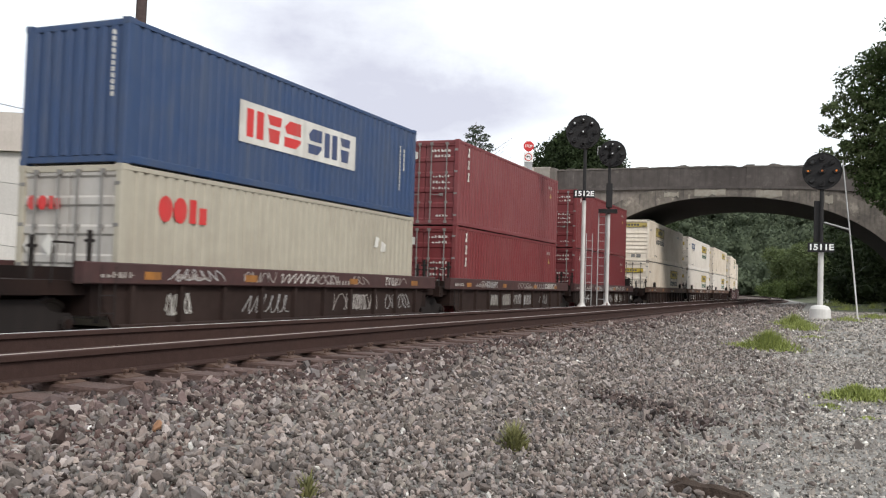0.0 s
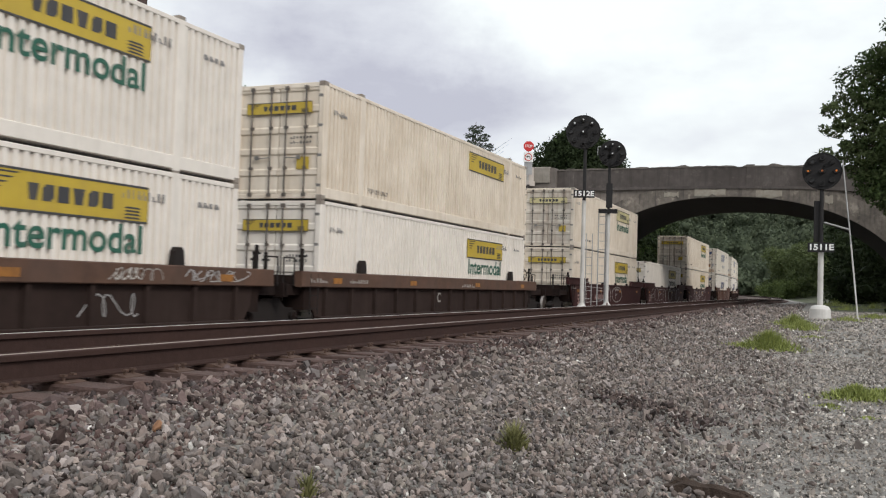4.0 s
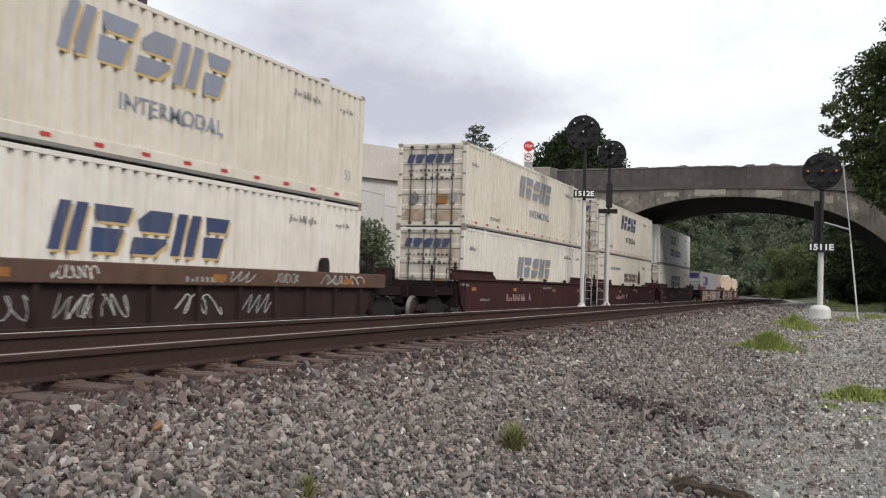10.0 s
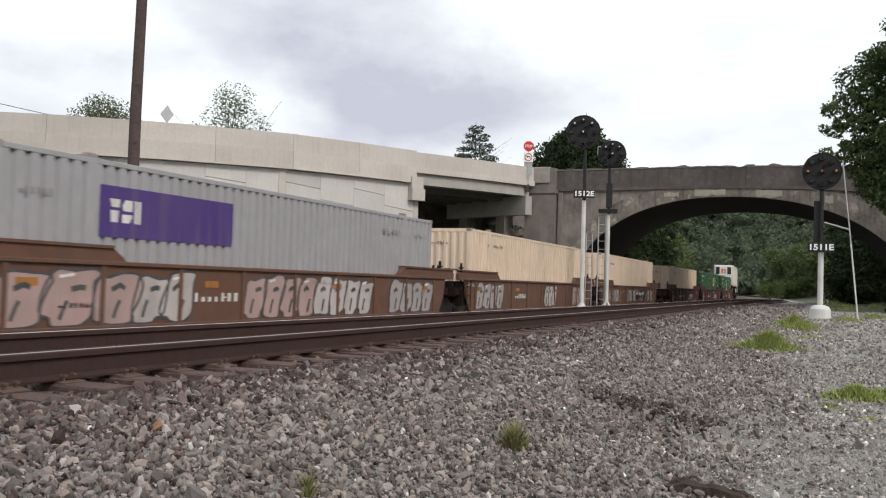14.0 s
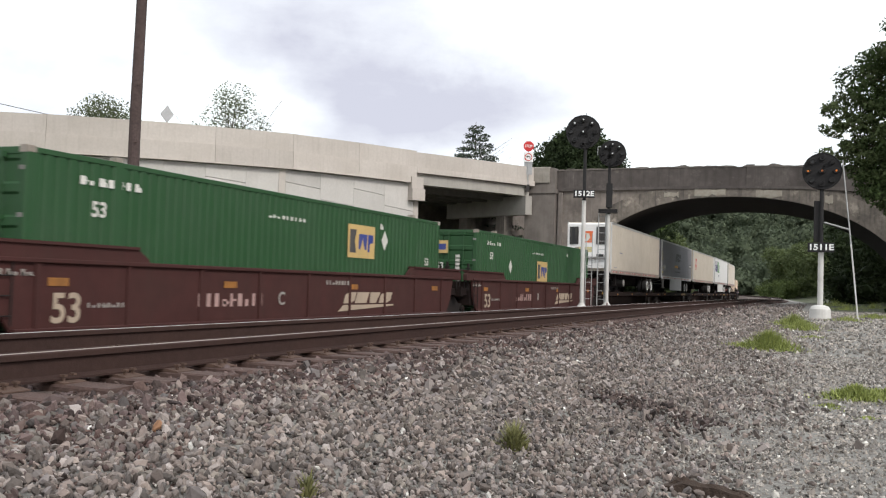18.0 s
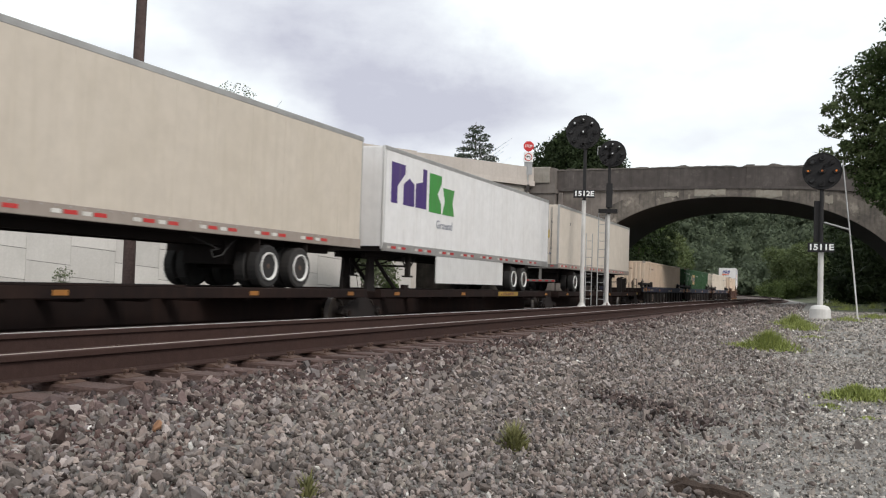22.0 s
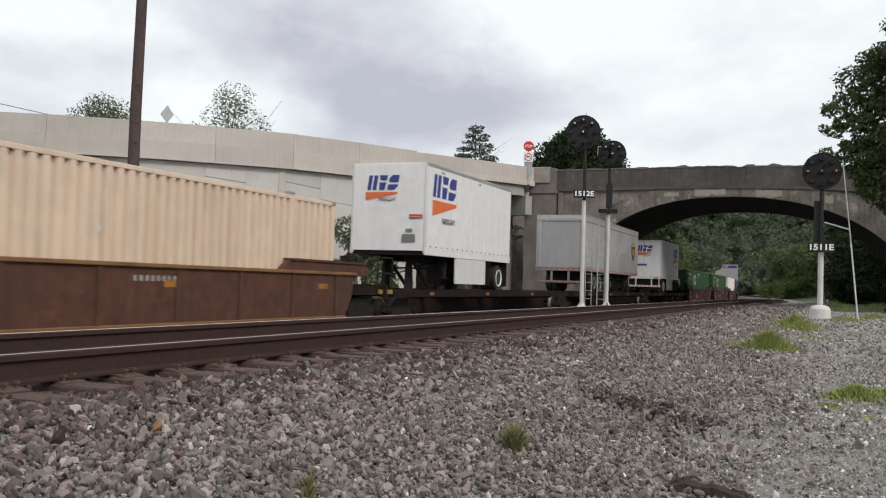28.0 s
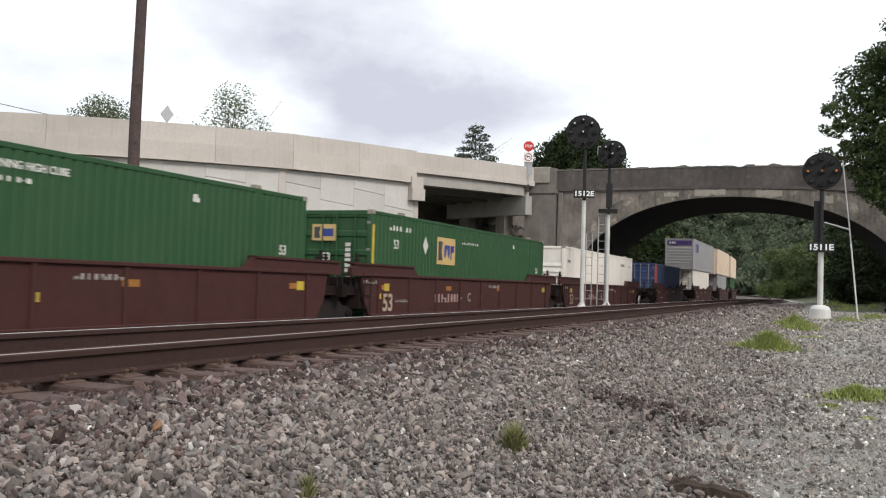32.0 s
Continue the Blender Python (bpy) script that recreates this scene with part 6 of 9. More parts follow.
    for nm, z in (("door_header", H - 0.14), ("end_sill", 0.03)):
        part(nm, beam, None, ob).location = (0, -L / 2, z)
        part(nm, beam, None, ob).matrix_local = Matrix.Rotation(math.pi, 4, "Z") @ Matrix.Translation((0, -L / 2, z))
    part("rear_wall", kept(("rear", W, H, mat.name), lambda: corrugation(-x + 0.15, x - 0.15, 0.15, H - 0.1, 0.0, depth, 0.28).mesh("rear_wall", mat)), None, ob).matrix_local = Matrix.Translation((0, L / 2 - 0.04, 0)) @ Matrix.Rotation(math.pi / 2, 4, "Z")
    if end == "door":
        door_end(c, W, H, end_mat, grime)
    else:
        nose_end(c, W, H, end_mat, end)
    RIDERS.append((ob, S + L / 2, base))
    return c


def side_at(c, u, z, proud=0.006):
    """A point on the near wall: u metres from the leading end, z above the rails."""
    return (c["W"] / 2 + proud - 0.012, -c["L"] / 2 + u, z - c["base"])


def put_sheet(c, name, outlines, mat, proud=0.004, label=""):
    """Outlines in (metres from the leading end, height above the rails)."""
    return sheet(name, outlines, P[mat], c["ob"], side_at(c, 0, 0, proud), "side", 0.004, label)


def front_sheet(c, name, outlines, mat, proud=0.012, label=""):
    """Outlines in (x across, height above the rails) on the leading end."""
    return sheet(name, outlines, P[mat], c["ob"], (0, -c["L"] / 2 + 0.03 - proud, -c["base"]), "front", 0.004, label)


def bars(u0, u1, v0, v1, n, seed=0):
    rnd = random.Random(seed)
    out, u = [], u0
    w = (u1 - u0) / n
    for i in range(n):
        a, h = u0 + i * w, v1 - v0
        low = rnd.random() < 0.3
        out.append(rect(a, a + w * rnd.uniform(0.3, 0.62), v0, v1 - (0.45 * h if low else 0)))
        if rnd.random() < 0.45:
            out.append(rect(a + w * 0.1, a + w * 0.78, v0 if rnd.random() < 0.5 else v0 + 0.42 * h, v0 + 0.16 * h if low else v0 + 0.58 * h))
    return out


def small_marks(c, seed=0, mat="ink_grey"):
    """Illegible small stencils along the top of the wall."""
    rnd = random.Random(seed)
    z1 = c["base"] + c["H"]
    put_sheet(c, "stencil", bars(c["L"] - 3.4, c["L"] - 2.2, z1 - 0.62, z1 - 0.46, 9, seed), mat)
    put_sheet(c, "stencil", bars(0.5, 1.2, z1 - 0.75, z1 - 0.63, 6, seed + 1), mat)
    put_sheet(c, "stencil", bars(c["L"] - 1.3, c["L"] - 0.6, z1 - 0.6, z1 - 0.5, 4, seed + 2), mat)
    word("lettering", "TOP LIFT ONLY", 0.17, P["ink_dull"], c["ob"], side_at(c, 3.0, c["base"] + 0.46, 0.006), "side", 1.2)


def yellow_badge(c, u0, u1, z0, z1, front=False, plate="yellow"):
    """A yellow brand plate with a black border and a leaning black mark."""
    add = front_sheet if front else put_sheet
    add(c, "logo_plate", [rect(u0, u1, z0, z1)], plate, 0.004 if not front else 0.012, "yellow logo plate")
    k = (z1 - z0)
    b = 0.035 * k / 0.6
    p = 0.009 if not front else 0.017
    h = b / 2
    at = (0, -c["L"] / 2 + 0.03 - p, -c["base"]) if front else side_at(c, 0, 0, p)
    stroke("plate_border", [(u0 + h, z0 + h), (u1 - h, z0 + h), (u1 - h, z1 - h), (u0 + h, z1 - h)], b, P["ink"], c["ob"], at, "front" if front else "side", 0.004, True)
    add(c, "logo_mark", blocks(u0 + (u1 - u0) * 0.26, u1 - (u1 - u0) * 0.22, z0 + 0.3 * k, z1 - 0.3 * k, 6, 0.0, 0.66, 5), "ink", p)
    sc = []
    for i in range(4):
        a = z1 - 0.14 * k - i * 0.12 * k
        sc.append([(u0 + 0.05 * (u1 - u0), a), (u0 + (0.2 - 0.03 * i) * (u1 - u0), a), (u0 + (0.22 - 0.03 * i) * (u1 - u0), a + 0.04 * k), (u0 + 0.05 * (u1 - u0), a + 0.04 * k)])
        sc.append([(u1 - 0.17 * (u1 - u0), z0 + (0.1 + 0.09 * i) * k), (u1 - 0.05 * (u1 - u0), z0 + (0.1 + 0.09 * i) * k), (u1 - 0.07 * (u1 - u0), z0 + (0.15 + 0.09 * i) * k), (u1 - 0.15 * (u1 - u0), z0 + (0.15 + 0.09 * i) * k)])
    add(c, "plate_scroll", sc, "ink", p)


def jb(label, S, base, end="door", badge=9.7, text=True, mat="jb", ink="ink_green", plate="yellow", badge_z=2.2, grime=None, end_mat=None):
    c = container(label, S, 16.154, base, P[mat], end, 2.896, None, 0.2, 0.07, grime or P["ink_dull"], end_mat)
    z = base + badge_z
    yellow_badge(c, badge, badge + 3.65, z - 0.34, z + 0.32, plate=plate)
    if text:
        word("lettering", "Intermodal", 0.70, P[ink], c["ob"], side_at(c, badge + 1.85, z - 0.66, 0.004), "side", 3.35, 0.013)
    small_marks(c, int(S))
    if end == "door":
        yellow_badge(c, -0.95, 0.95, base + 2.12, base + 2.42, True, plate)
        front_sheet(c, "placard", [rect(0.55, 0.9, base + 0.75, base + 1.05)], "yellow", 0.012)
        front_sheet(c, "stencil", bars(0.35, 1.0, base + 1.5, base + 1.56, 7, int(S)) + bars(0.35, 1.0, base + 1.38, base + 1.44, 7, 3), "ink", 0.012)
    else:
        yellow_badge(c, -1.15, 1.15, base + 2.35, base + 2.7, True, plate)
        front_sheet(c, "placard", [rect(0.1, 0.35, base + 0.3, base + 0.5), rect(0.45, 0.75, base + 0.27, base + 0.5)], "dark_trim", 0.02)
    return c


def slant_mark(c, u0, u1, z0, z1, n, mat, shadow=None, seed=1, slant=0.28):
    if shadow:
        put_sheet(c, "logo_shadow", [[(u + 0.06, v - 0.05) for u, v in o] for o in blocks(u0, u1, z0, z1, n, slant, 0.74, seed)], shadow, 0.003)
    put_sheet(c, "logo_mark", blocks(u0, u1, z0, z1, n, slant, 0.74, seed), mat, 0.007)


def slant(label, S, base, upper, mat=None, ink="ink_blue", shadow="logo_gold"):
    mat = mat or ("slant" if upper else "slant_white")
    c = container(label, S, 16.154, base, P[mat], "door", 2.896, None, 0.3, 0.075, P["ink"], P["rust_end"])
    z = base + (2.05 if upper else 2.1)
    if upper:
        slant_mark(c, 5.75, 10.2, z - 0.42, z + 0.42, 5, ink, shadow)
        word("lettering", "INTERMODAL", 0.42, P["ink_faded" if ink == "ink_faded" else "ink"], c["ob"], side_at(c, 8.65, base + 1.03, 0.004), "side", 2.95, 0.006)
        put_sheet(c, "reflective_tape", [rect(u, u + 0.22, base + 0.17, base + 0.24) for u in [0.9 + 1.15 * i for i in range(13)]], "dot_red", 0.016)
        # dark strip painted on for the shadowed lower flange of the bottom rail
        put_sheet(c, "skid_rail", [rect(0.2, 15.95, base + 0.03, base + 0.1)], "dark_trim", 0.012)
    else:
        slant_mark(c, 5.75, 10.4, base + 1.32, base + 2.12, 5, ink, shadow)
    front_sheet(c, "logo_mark", blocks(-0.95, 0.75, base + 2.2, base + 2.5, 5, 0.3, 0.74, 1), "ink_blue", 0.03)
    front_sheet(c, "stencil", bars(-0.9, 0.9, base + 1.9, base + 1.98, 12, 3) + bars(-0.8, 0.9, base + 1.62, base + 1.72, 9, 4), "ink", 0.03)
    front_sheet(c, "placard", [diamond(-0.62, base + 0.98, 0.26)], "dark_trim", 0.03)
    front_sheet(c, "placard", [rect(0.2, 0.6, base + 0.8, base + 1.12)], "orange_mark" if int(S) % 2 == 0 else "yellow_pale", 0.03)
    front_sheet(c, "placard", [rect(-0.25, -0.1, base + 0.85, base + 1.1), rect(0.75, 0.95, base + 0.86, base + 1.18)], "ash", 0.03)
    front_sheet(c, "rust_stain", [bubble(-1.05, -0.15, base + 0.2, base + 0.62, int(S)), bubble(0.1, 1.05, base + 0.2, base + 0.55, int(S) + 1)], "rust_smear", 0.006)
    word("size_mark", "53", 0.34, P["ink_faded"], c["ob"], side_at(c, 15.35, base + 0.72, 0.004), "side")
    small_marks(c, int(S) + 7)
    return c


def diamond(u, z, r):
    return [(u - r * 0.75, z), (u, z - r), (u + r * 0.75, z), (u, z + r)]


def highcube(label, S, base, at=4.3, dia=3.6, mark_z=2.3, end="door"):
    c = container(label, S, 16.154, base, P["highcube"], end, 2.896, None, 0.24, 0.03, P["highcube"])
    z = mark_z
    put_sheet(c, "logo_plate", [rect(at, at + 1.5, z - 0.43, z + 0.43)], "logo_gold", 0.004, "gold logo plate")
    put_sheet(c, "logo_mark", [[(at + 0.1, z - 0.3), (at + 0.45, z - 0.3), (at + 0.36, z), (at + 0.45, z + 0.3), (at + 0.1, z + 0.3)]], "ink", 0.009)
    put_sheet(c, "logo_mark", [[(at + 0.58, z - 0.2), (at + 0.68, z - 0.2), (at + 0.8, z + 0.1), (at + 0.92, z - 0.2), (at + 1.02, z - 0.2), (at + 1.06, z + 0.2), (at + 0.58, z + 0.2)],
                               [(at + 1.1, z - 0.26), (at + 1.2, z - 0.26), (at + 1.2, z - 0.04), (at + 1.4, z + 0.0), (at + 1.4, z + 0.2), (at + 1.1, z + 0.2)]], "logo_royal", 0.009)
    put_sheet(c, "placard", [diamond(dia, z + 0.1, 0.27)], "mark_white", 0.004, "white diamond placard")
    put_sheet(c, "stencil", bars(1.1, 2.6, 2.72, 2.86, 7, int(S)) + bars(12.0, 12.25, 2.7, 2.85, 1) + bars(6.6, 8.2, 2.6, 2.68, 9, 3), "mark_white", 0.004)
    word("size_mark", "53", 0.36, P["mark_white"], c["ob"], side_at(c, 1.55, 2.32, 0.004), "side", None, 0.008)
    word("size_mark", "53", 0.3, P["mark_white"], c["ob"], side_at(c, 15.2, 1.9, 0.004), "side", None, 0.008)
    word("size_mark", "53", 0.3, P["mark_white"], c["ob"], (-0.1, -c["L"] / 2 + 0.0, 1.9 - base), "front", None, 0.008)
    front_sheet(c, "logo_plate", [rect(-0.55, 0.2, 2.35, 2.8)], "logo_gold", 0.03)
    front_sheet(c, "logo_mark", [[(-0.48, 2.42), (-0.28, 2.42), (-0.33, 2.57), (-0.28, 2.73), (-0.48, 2.73)]], "ink", 0.036)
    front_sheet(c, "logo_mark", [rect(-0.2, 0.12, 2.47, 2.68)], "logo_royal", 0.036)
    front_sheet(c, "placard", [diamond(-0.95, 1.95, 0.25)], "mark_white", 0.03)
    front_sheet(c, "stencil", [rect(0.5, 0.66, 1.5 + 0.14 * i, 1.6 + 0.14 * i) for i in range(6)], "mark_white", 0.03)
    return c


def upsc(label, S, base, end="upright"):
    c = container(label, S, 16.154, base, P["buff"], end, 2.896, None, 0.27, 0.09)
    front_sheet(c, "stencil", bars(-0.7, 0.5, 2.64, 2.74, 11, int(S)), "ink_rusty", 0.03)
    put_sheet(c, "stencil", bars(2.4, 3.5, 2.64, 2.74, 10, int(S)) + bars(1.8, 1.95, 2.64, 2.74, 1), "ink_rusty", 0.006)
    put_sheet(c, "rust_stain", [[(2.2, 2.4), (2.32, 2.5), (2.3, 3.0), (2.18, 3.0)], [(8.1, 1.9), (8.25, 2.0), (8.2, 2.2), (8.1, 2.15)]], "rust_end", 0.004)
    return c


def plain53(label, S, base, mat, end="door", pitch=0.25, depth=0.03):
    c = container(label, S, 16.154, base, P[mat], end, 2.896, None, pitch, depth)
    small_marks(c, int(S) + 3)
    return c


# ---- cars ----
def squiggle(u0, u1, v0, v1, seed, loops=7):
    """Spray-can loops: narrow ribbons that wander along a car's side."""
    rnd = random.Random(seed)
    out = []
    pts = []
    k = loops * 8
    a1, a2, ph = rnd.uniform(0.3, 0.5), rnd.uniform(0.6, 1.4), rnd.uniform(0, 6)
    for i in range(k + 1):
        f = i / k
        u = u0 + (u1 - u0) * f + a1 * (u1 - u0) / loops * math.sin(2 * math.pi * loops * f * a2 + ph)
        v = (v0 + v1) / 2 + (v1 - v0) / 2 * math.sin(2 * math.pi * loops * f + ph) * rnd.uniform(0.75, 1.0)
        pts.append((u, v))
    return pts


def chalk(ob, at, form, u0, u1, rnd):
    """One big chalked form on a car's side: an arch with a bar (A), an arch (n), a ring (O), a comb (E), a cross (T) or a wave (S)."""
    w, m = u1 - u0, (u0 + u1) / 2
    z0, z1 = 0.46 + rnd.uniform(-0.05, 0.05), 1.36 + rnd.uniform(-0.05, 0.05)
    arch = [(m - w / 2 * math.cos(math.pi * k / 12), z0 + (z1 - z0) * (0.45 + 0.55 * math.sin(math.pi * k / 12))) for k in range(13)]
    arch = [(u0 + 0.05 * w, z0)] + arch + [(u1 - 0.02 * w, z0 + 0.04)]
    lines = {"A": [arch, [(u0, (z0 + z1) / 2 - 0.06), (m, (z0 + z1) / 2 + 0.08), (u1, (z0 + z1) / 2 + 0.1)]], "n": [arch],
             "O": [[(m + w / 2 * math.cos(0.262 * k), (z0 + z1) / 2 + (z1 - z0) / 2 * math.sin(0.262 * k)) for k in range(25)]],
             "E": [[(u1, z1 - 0.02), (u0, z1 - 0.08), (u0 + 0.02, z0 + 0.06), (u1, z0 + 0.12)], [(u0, (z0 + z1) / 2 - 0.05), (u1 - 0.3 * w, (z0 + z1) / 2 + 0.1)]],
             "R": [[(u0, z1), (u1, z1 - 0.06), (u1, z0 + 0.1), (u0, z0 + 0.04), (u0, z1)]],
             "T": [[(u0, z1 - 0.3), (u1, z1 - 0.27)], [(m, z1), (m + 0.03, z0)]],
             "S": [[(m + w / 2 * math.cos(0.5 + 0.5 * k) * (1 if k < 6 else -1), z1 - (z1 - z0) * k / 12) for k in range(13)]]}[form]
    for pts in lines:
        stroke("chalk_line", pts, 0.032, P["chalk"], ob, at, "side", 0.005)


CHALK = {"looped": (("R", 2.2, 5.6), ("n", 6.1, 7.8), ("O", 8.2, 10.8), ("E", 9.1, 9.8)),
         "ringed": (("A", 1.3, 2.7), ("O", 2.75, 4.25), ("E", 4.35, 6.0), ("n", 6.25, 7.35), ("n", 7.4, 8.65), ("O", 8.72, 10.4), ("n", 10.6, 12.3), ("O", 12.6, 14.3)),
         "scrawled": (("A", 3.6, 4.4), ("n", 4.5, 5.2), ("T", 5.2, 5.75), ("O", 5.8, 6.45), ("A", 7.1, 7.75), ("S", 7.85, 8.4), ("T", 8.5, 9.1), ("A", 9.15, 10.0), ("n", 10.2, 11.1), ("O", 11.2, 12.4))}


def truck_shapes():
    frame = Shape()
    for sx in (-1, 1):
        frame.slab([(-1.15, 0.42), (-1.0, 0.6), (-0.62, 0.62), (-0.35, 0.82), (0.35, 0.82), (0.62, 0.62), (1.0, 0.6), (1.15, 0.42), (0.8, 0.34), (0.45, 0.3), (0.3, 0.2), (-0.3, 0.2), (-0.45, 0.3), (-0.8, 0.34)], "x", sx * 1.0 - 0.07, sx * 1.0 + 0.07)
        for dy in (-0.12, 0.0, 0.12):
            frame.rod((sx * 1.02, dy, 0.3), (sx * 1.02, dy, 0.6), 0.05, 8)
        for dy in (-0.88, 0.88):
            frame.turn([(0.0, -0.06), (0.11, -0.06), (0.12, 0.0), (0.12, 0.06), (0.0, 0.07)], (sx * 1.1, dy, 0.43), "x", 10)
    frame.box(-1.0, 1.0, -0.18, 0.18, 0.5, 0.8)
    wheel = Shape()
    for sx in (-1, 1):
        wheel.turn([(0.06, -0.07), (0.2, -0.05), (0.36, -0.04), (0.37, -0.07), (0.45, -0.06), (0.445, -0.02), (0.42, 0.05), (0.36, 0.06), (0.34, 0.02), (0.2, 0.03), (0.06, 0.08)][:: 1 if sx > 0 else -1], (sx * 0.73, 0, 0.42), "x", 24)
    wheel.rod((-0.9, 0, 0.42), (0.9, 0, 0.42), 0.07, 10)
    me = wheel.mesh("wheel_set", P["wheel_steel"])
    me.materials.append(P["tread"])
    for q in me.polygons:
        if len(q.vertices) == 4 and min(math.hypot(me.vertices[i].co.y, me.vertices[i].co.z - 0.42) for i in q.vertices) > 0.415:
            q.material_index = 1
    return frame.mesh("truck_frame", P["black_car"]), me


TRUCK_ME, WHEEL_ME = truck_shapes()


def truck(parent, y):
    t = part("truck", TRUCK_ME, None, parent, "grimy cast steel truck")
    t.location = (0, y, 0)
    for dy in (-0.88, 0.88):
        part("wheel_set", WHEEL_ME, None, t).location = (0, dy, 0)
    cap = kept("axle_cap", lambda: Shape().turn([(0.0, 0.0), (0.08, 0.0), (0.08, 0.03), (0.0, 0.035)], (0, 0, 0), "x", 10).mesh("axle_cap", P["deck"]))
    for dy in (-0.88, 0.88):
        part("axle_cap", cap, None, t).location = (1.16, dy, 0.43)


def coupler(parent, y, sgn):
    part("coupler", kept("coupler", lambda: Shape().soft(-0.09, 0.09, -0.3, 0.55, 0.72, 0.95, 0.02).soft(-0.17, 0.17, 0.5, 0.82, 0.7, 0.98, 0.04).mesh("coupler", P["black_car"])), None, parent).matrix_local = Matrix.Translation((0, y, 0)) @ Matrix.Rotation(0 if sgn > 0 else math.pi, 4, "Z")
    part("air_hose", kept("hose", lambda: Shape().rod((0.3, 0.1, 0.75), (0.32, 0.5, 0.45), 0.025, 6).rod((0.32, 0.5, 0.45), (0.3, 0.72, 0.42), 0.025, 6).mesh("air_hose", P["tyre"])), None, parent).matrix_local = Matrix.Translation((0, y, 0)) @ Matrix.Rotation(0 if sgn > 0 else math.pi, 4, "Z")


def brake_gear(parent, y, sgn, tank):
    if tank:
        part("air_tank", kept("tank", lambda: Shape().turn([(0.0, -0.72), (0.15, -0.7), (0.21, -0.62), (0.21, 0.62), (0.15, 0.7), (0.0, 0.72)], (0.35, 0, 1.62), "y", 16).box(0.25, 0.45, -0.5, -0.4, 1.2, 1.42).box(0.25, 0.45, 0.4, 0.5, 1.2, 1.42).mesh("air_tank", P["black_car"])), None, parent).location = (0, y - sgn * 0.9, 0)
    wheel = kept("brake_wheel", lambda: Shape().ring((0, 0, 0), (0, 1, 0), 0.27, 0.018, 22, 5).rod((-0.27, 0, 0), (0.27, 0, 0), 0.014, 5).rod((0, 0, -0.27), (0, 0, 0.27), 0.014, 5).rod((-0.19, 0, -0.19), (0.19, 0, 0.19), 0.014, 5).rod((-0.19, 0, 0.19), (0.19, 0, -0.19), 0.014, 5).mesh("brake_wheel", P["black_car"]))
    b = part("brake_stand", kept("brake_stand", lambda: Shape().soft(0.2, 0.5, -0.12, 0.12, 1.0, 1.95, 0.02).rod((0.35, 0, 1.75), (0.35, 0.2, 1.75), 0.03, 6).rod((-0.9, 0, 1.1), (-0.9, 0, 1.75), 0.02, 6).rod((0.95, 0, 1.1), (0.95, 0, 1.7), 0.02, 6).rod((-0.9, 0, 1.7), (0.2, 0, 1.7), 0.02, 6).mesh("brake_stand", P["black_car"])), None, parent)
    b.location = (0, y, 0)
    w = part("brake_wheel", wheel, None, b)
    w.location = (0.35, 0.2 * sgn, 1.75)


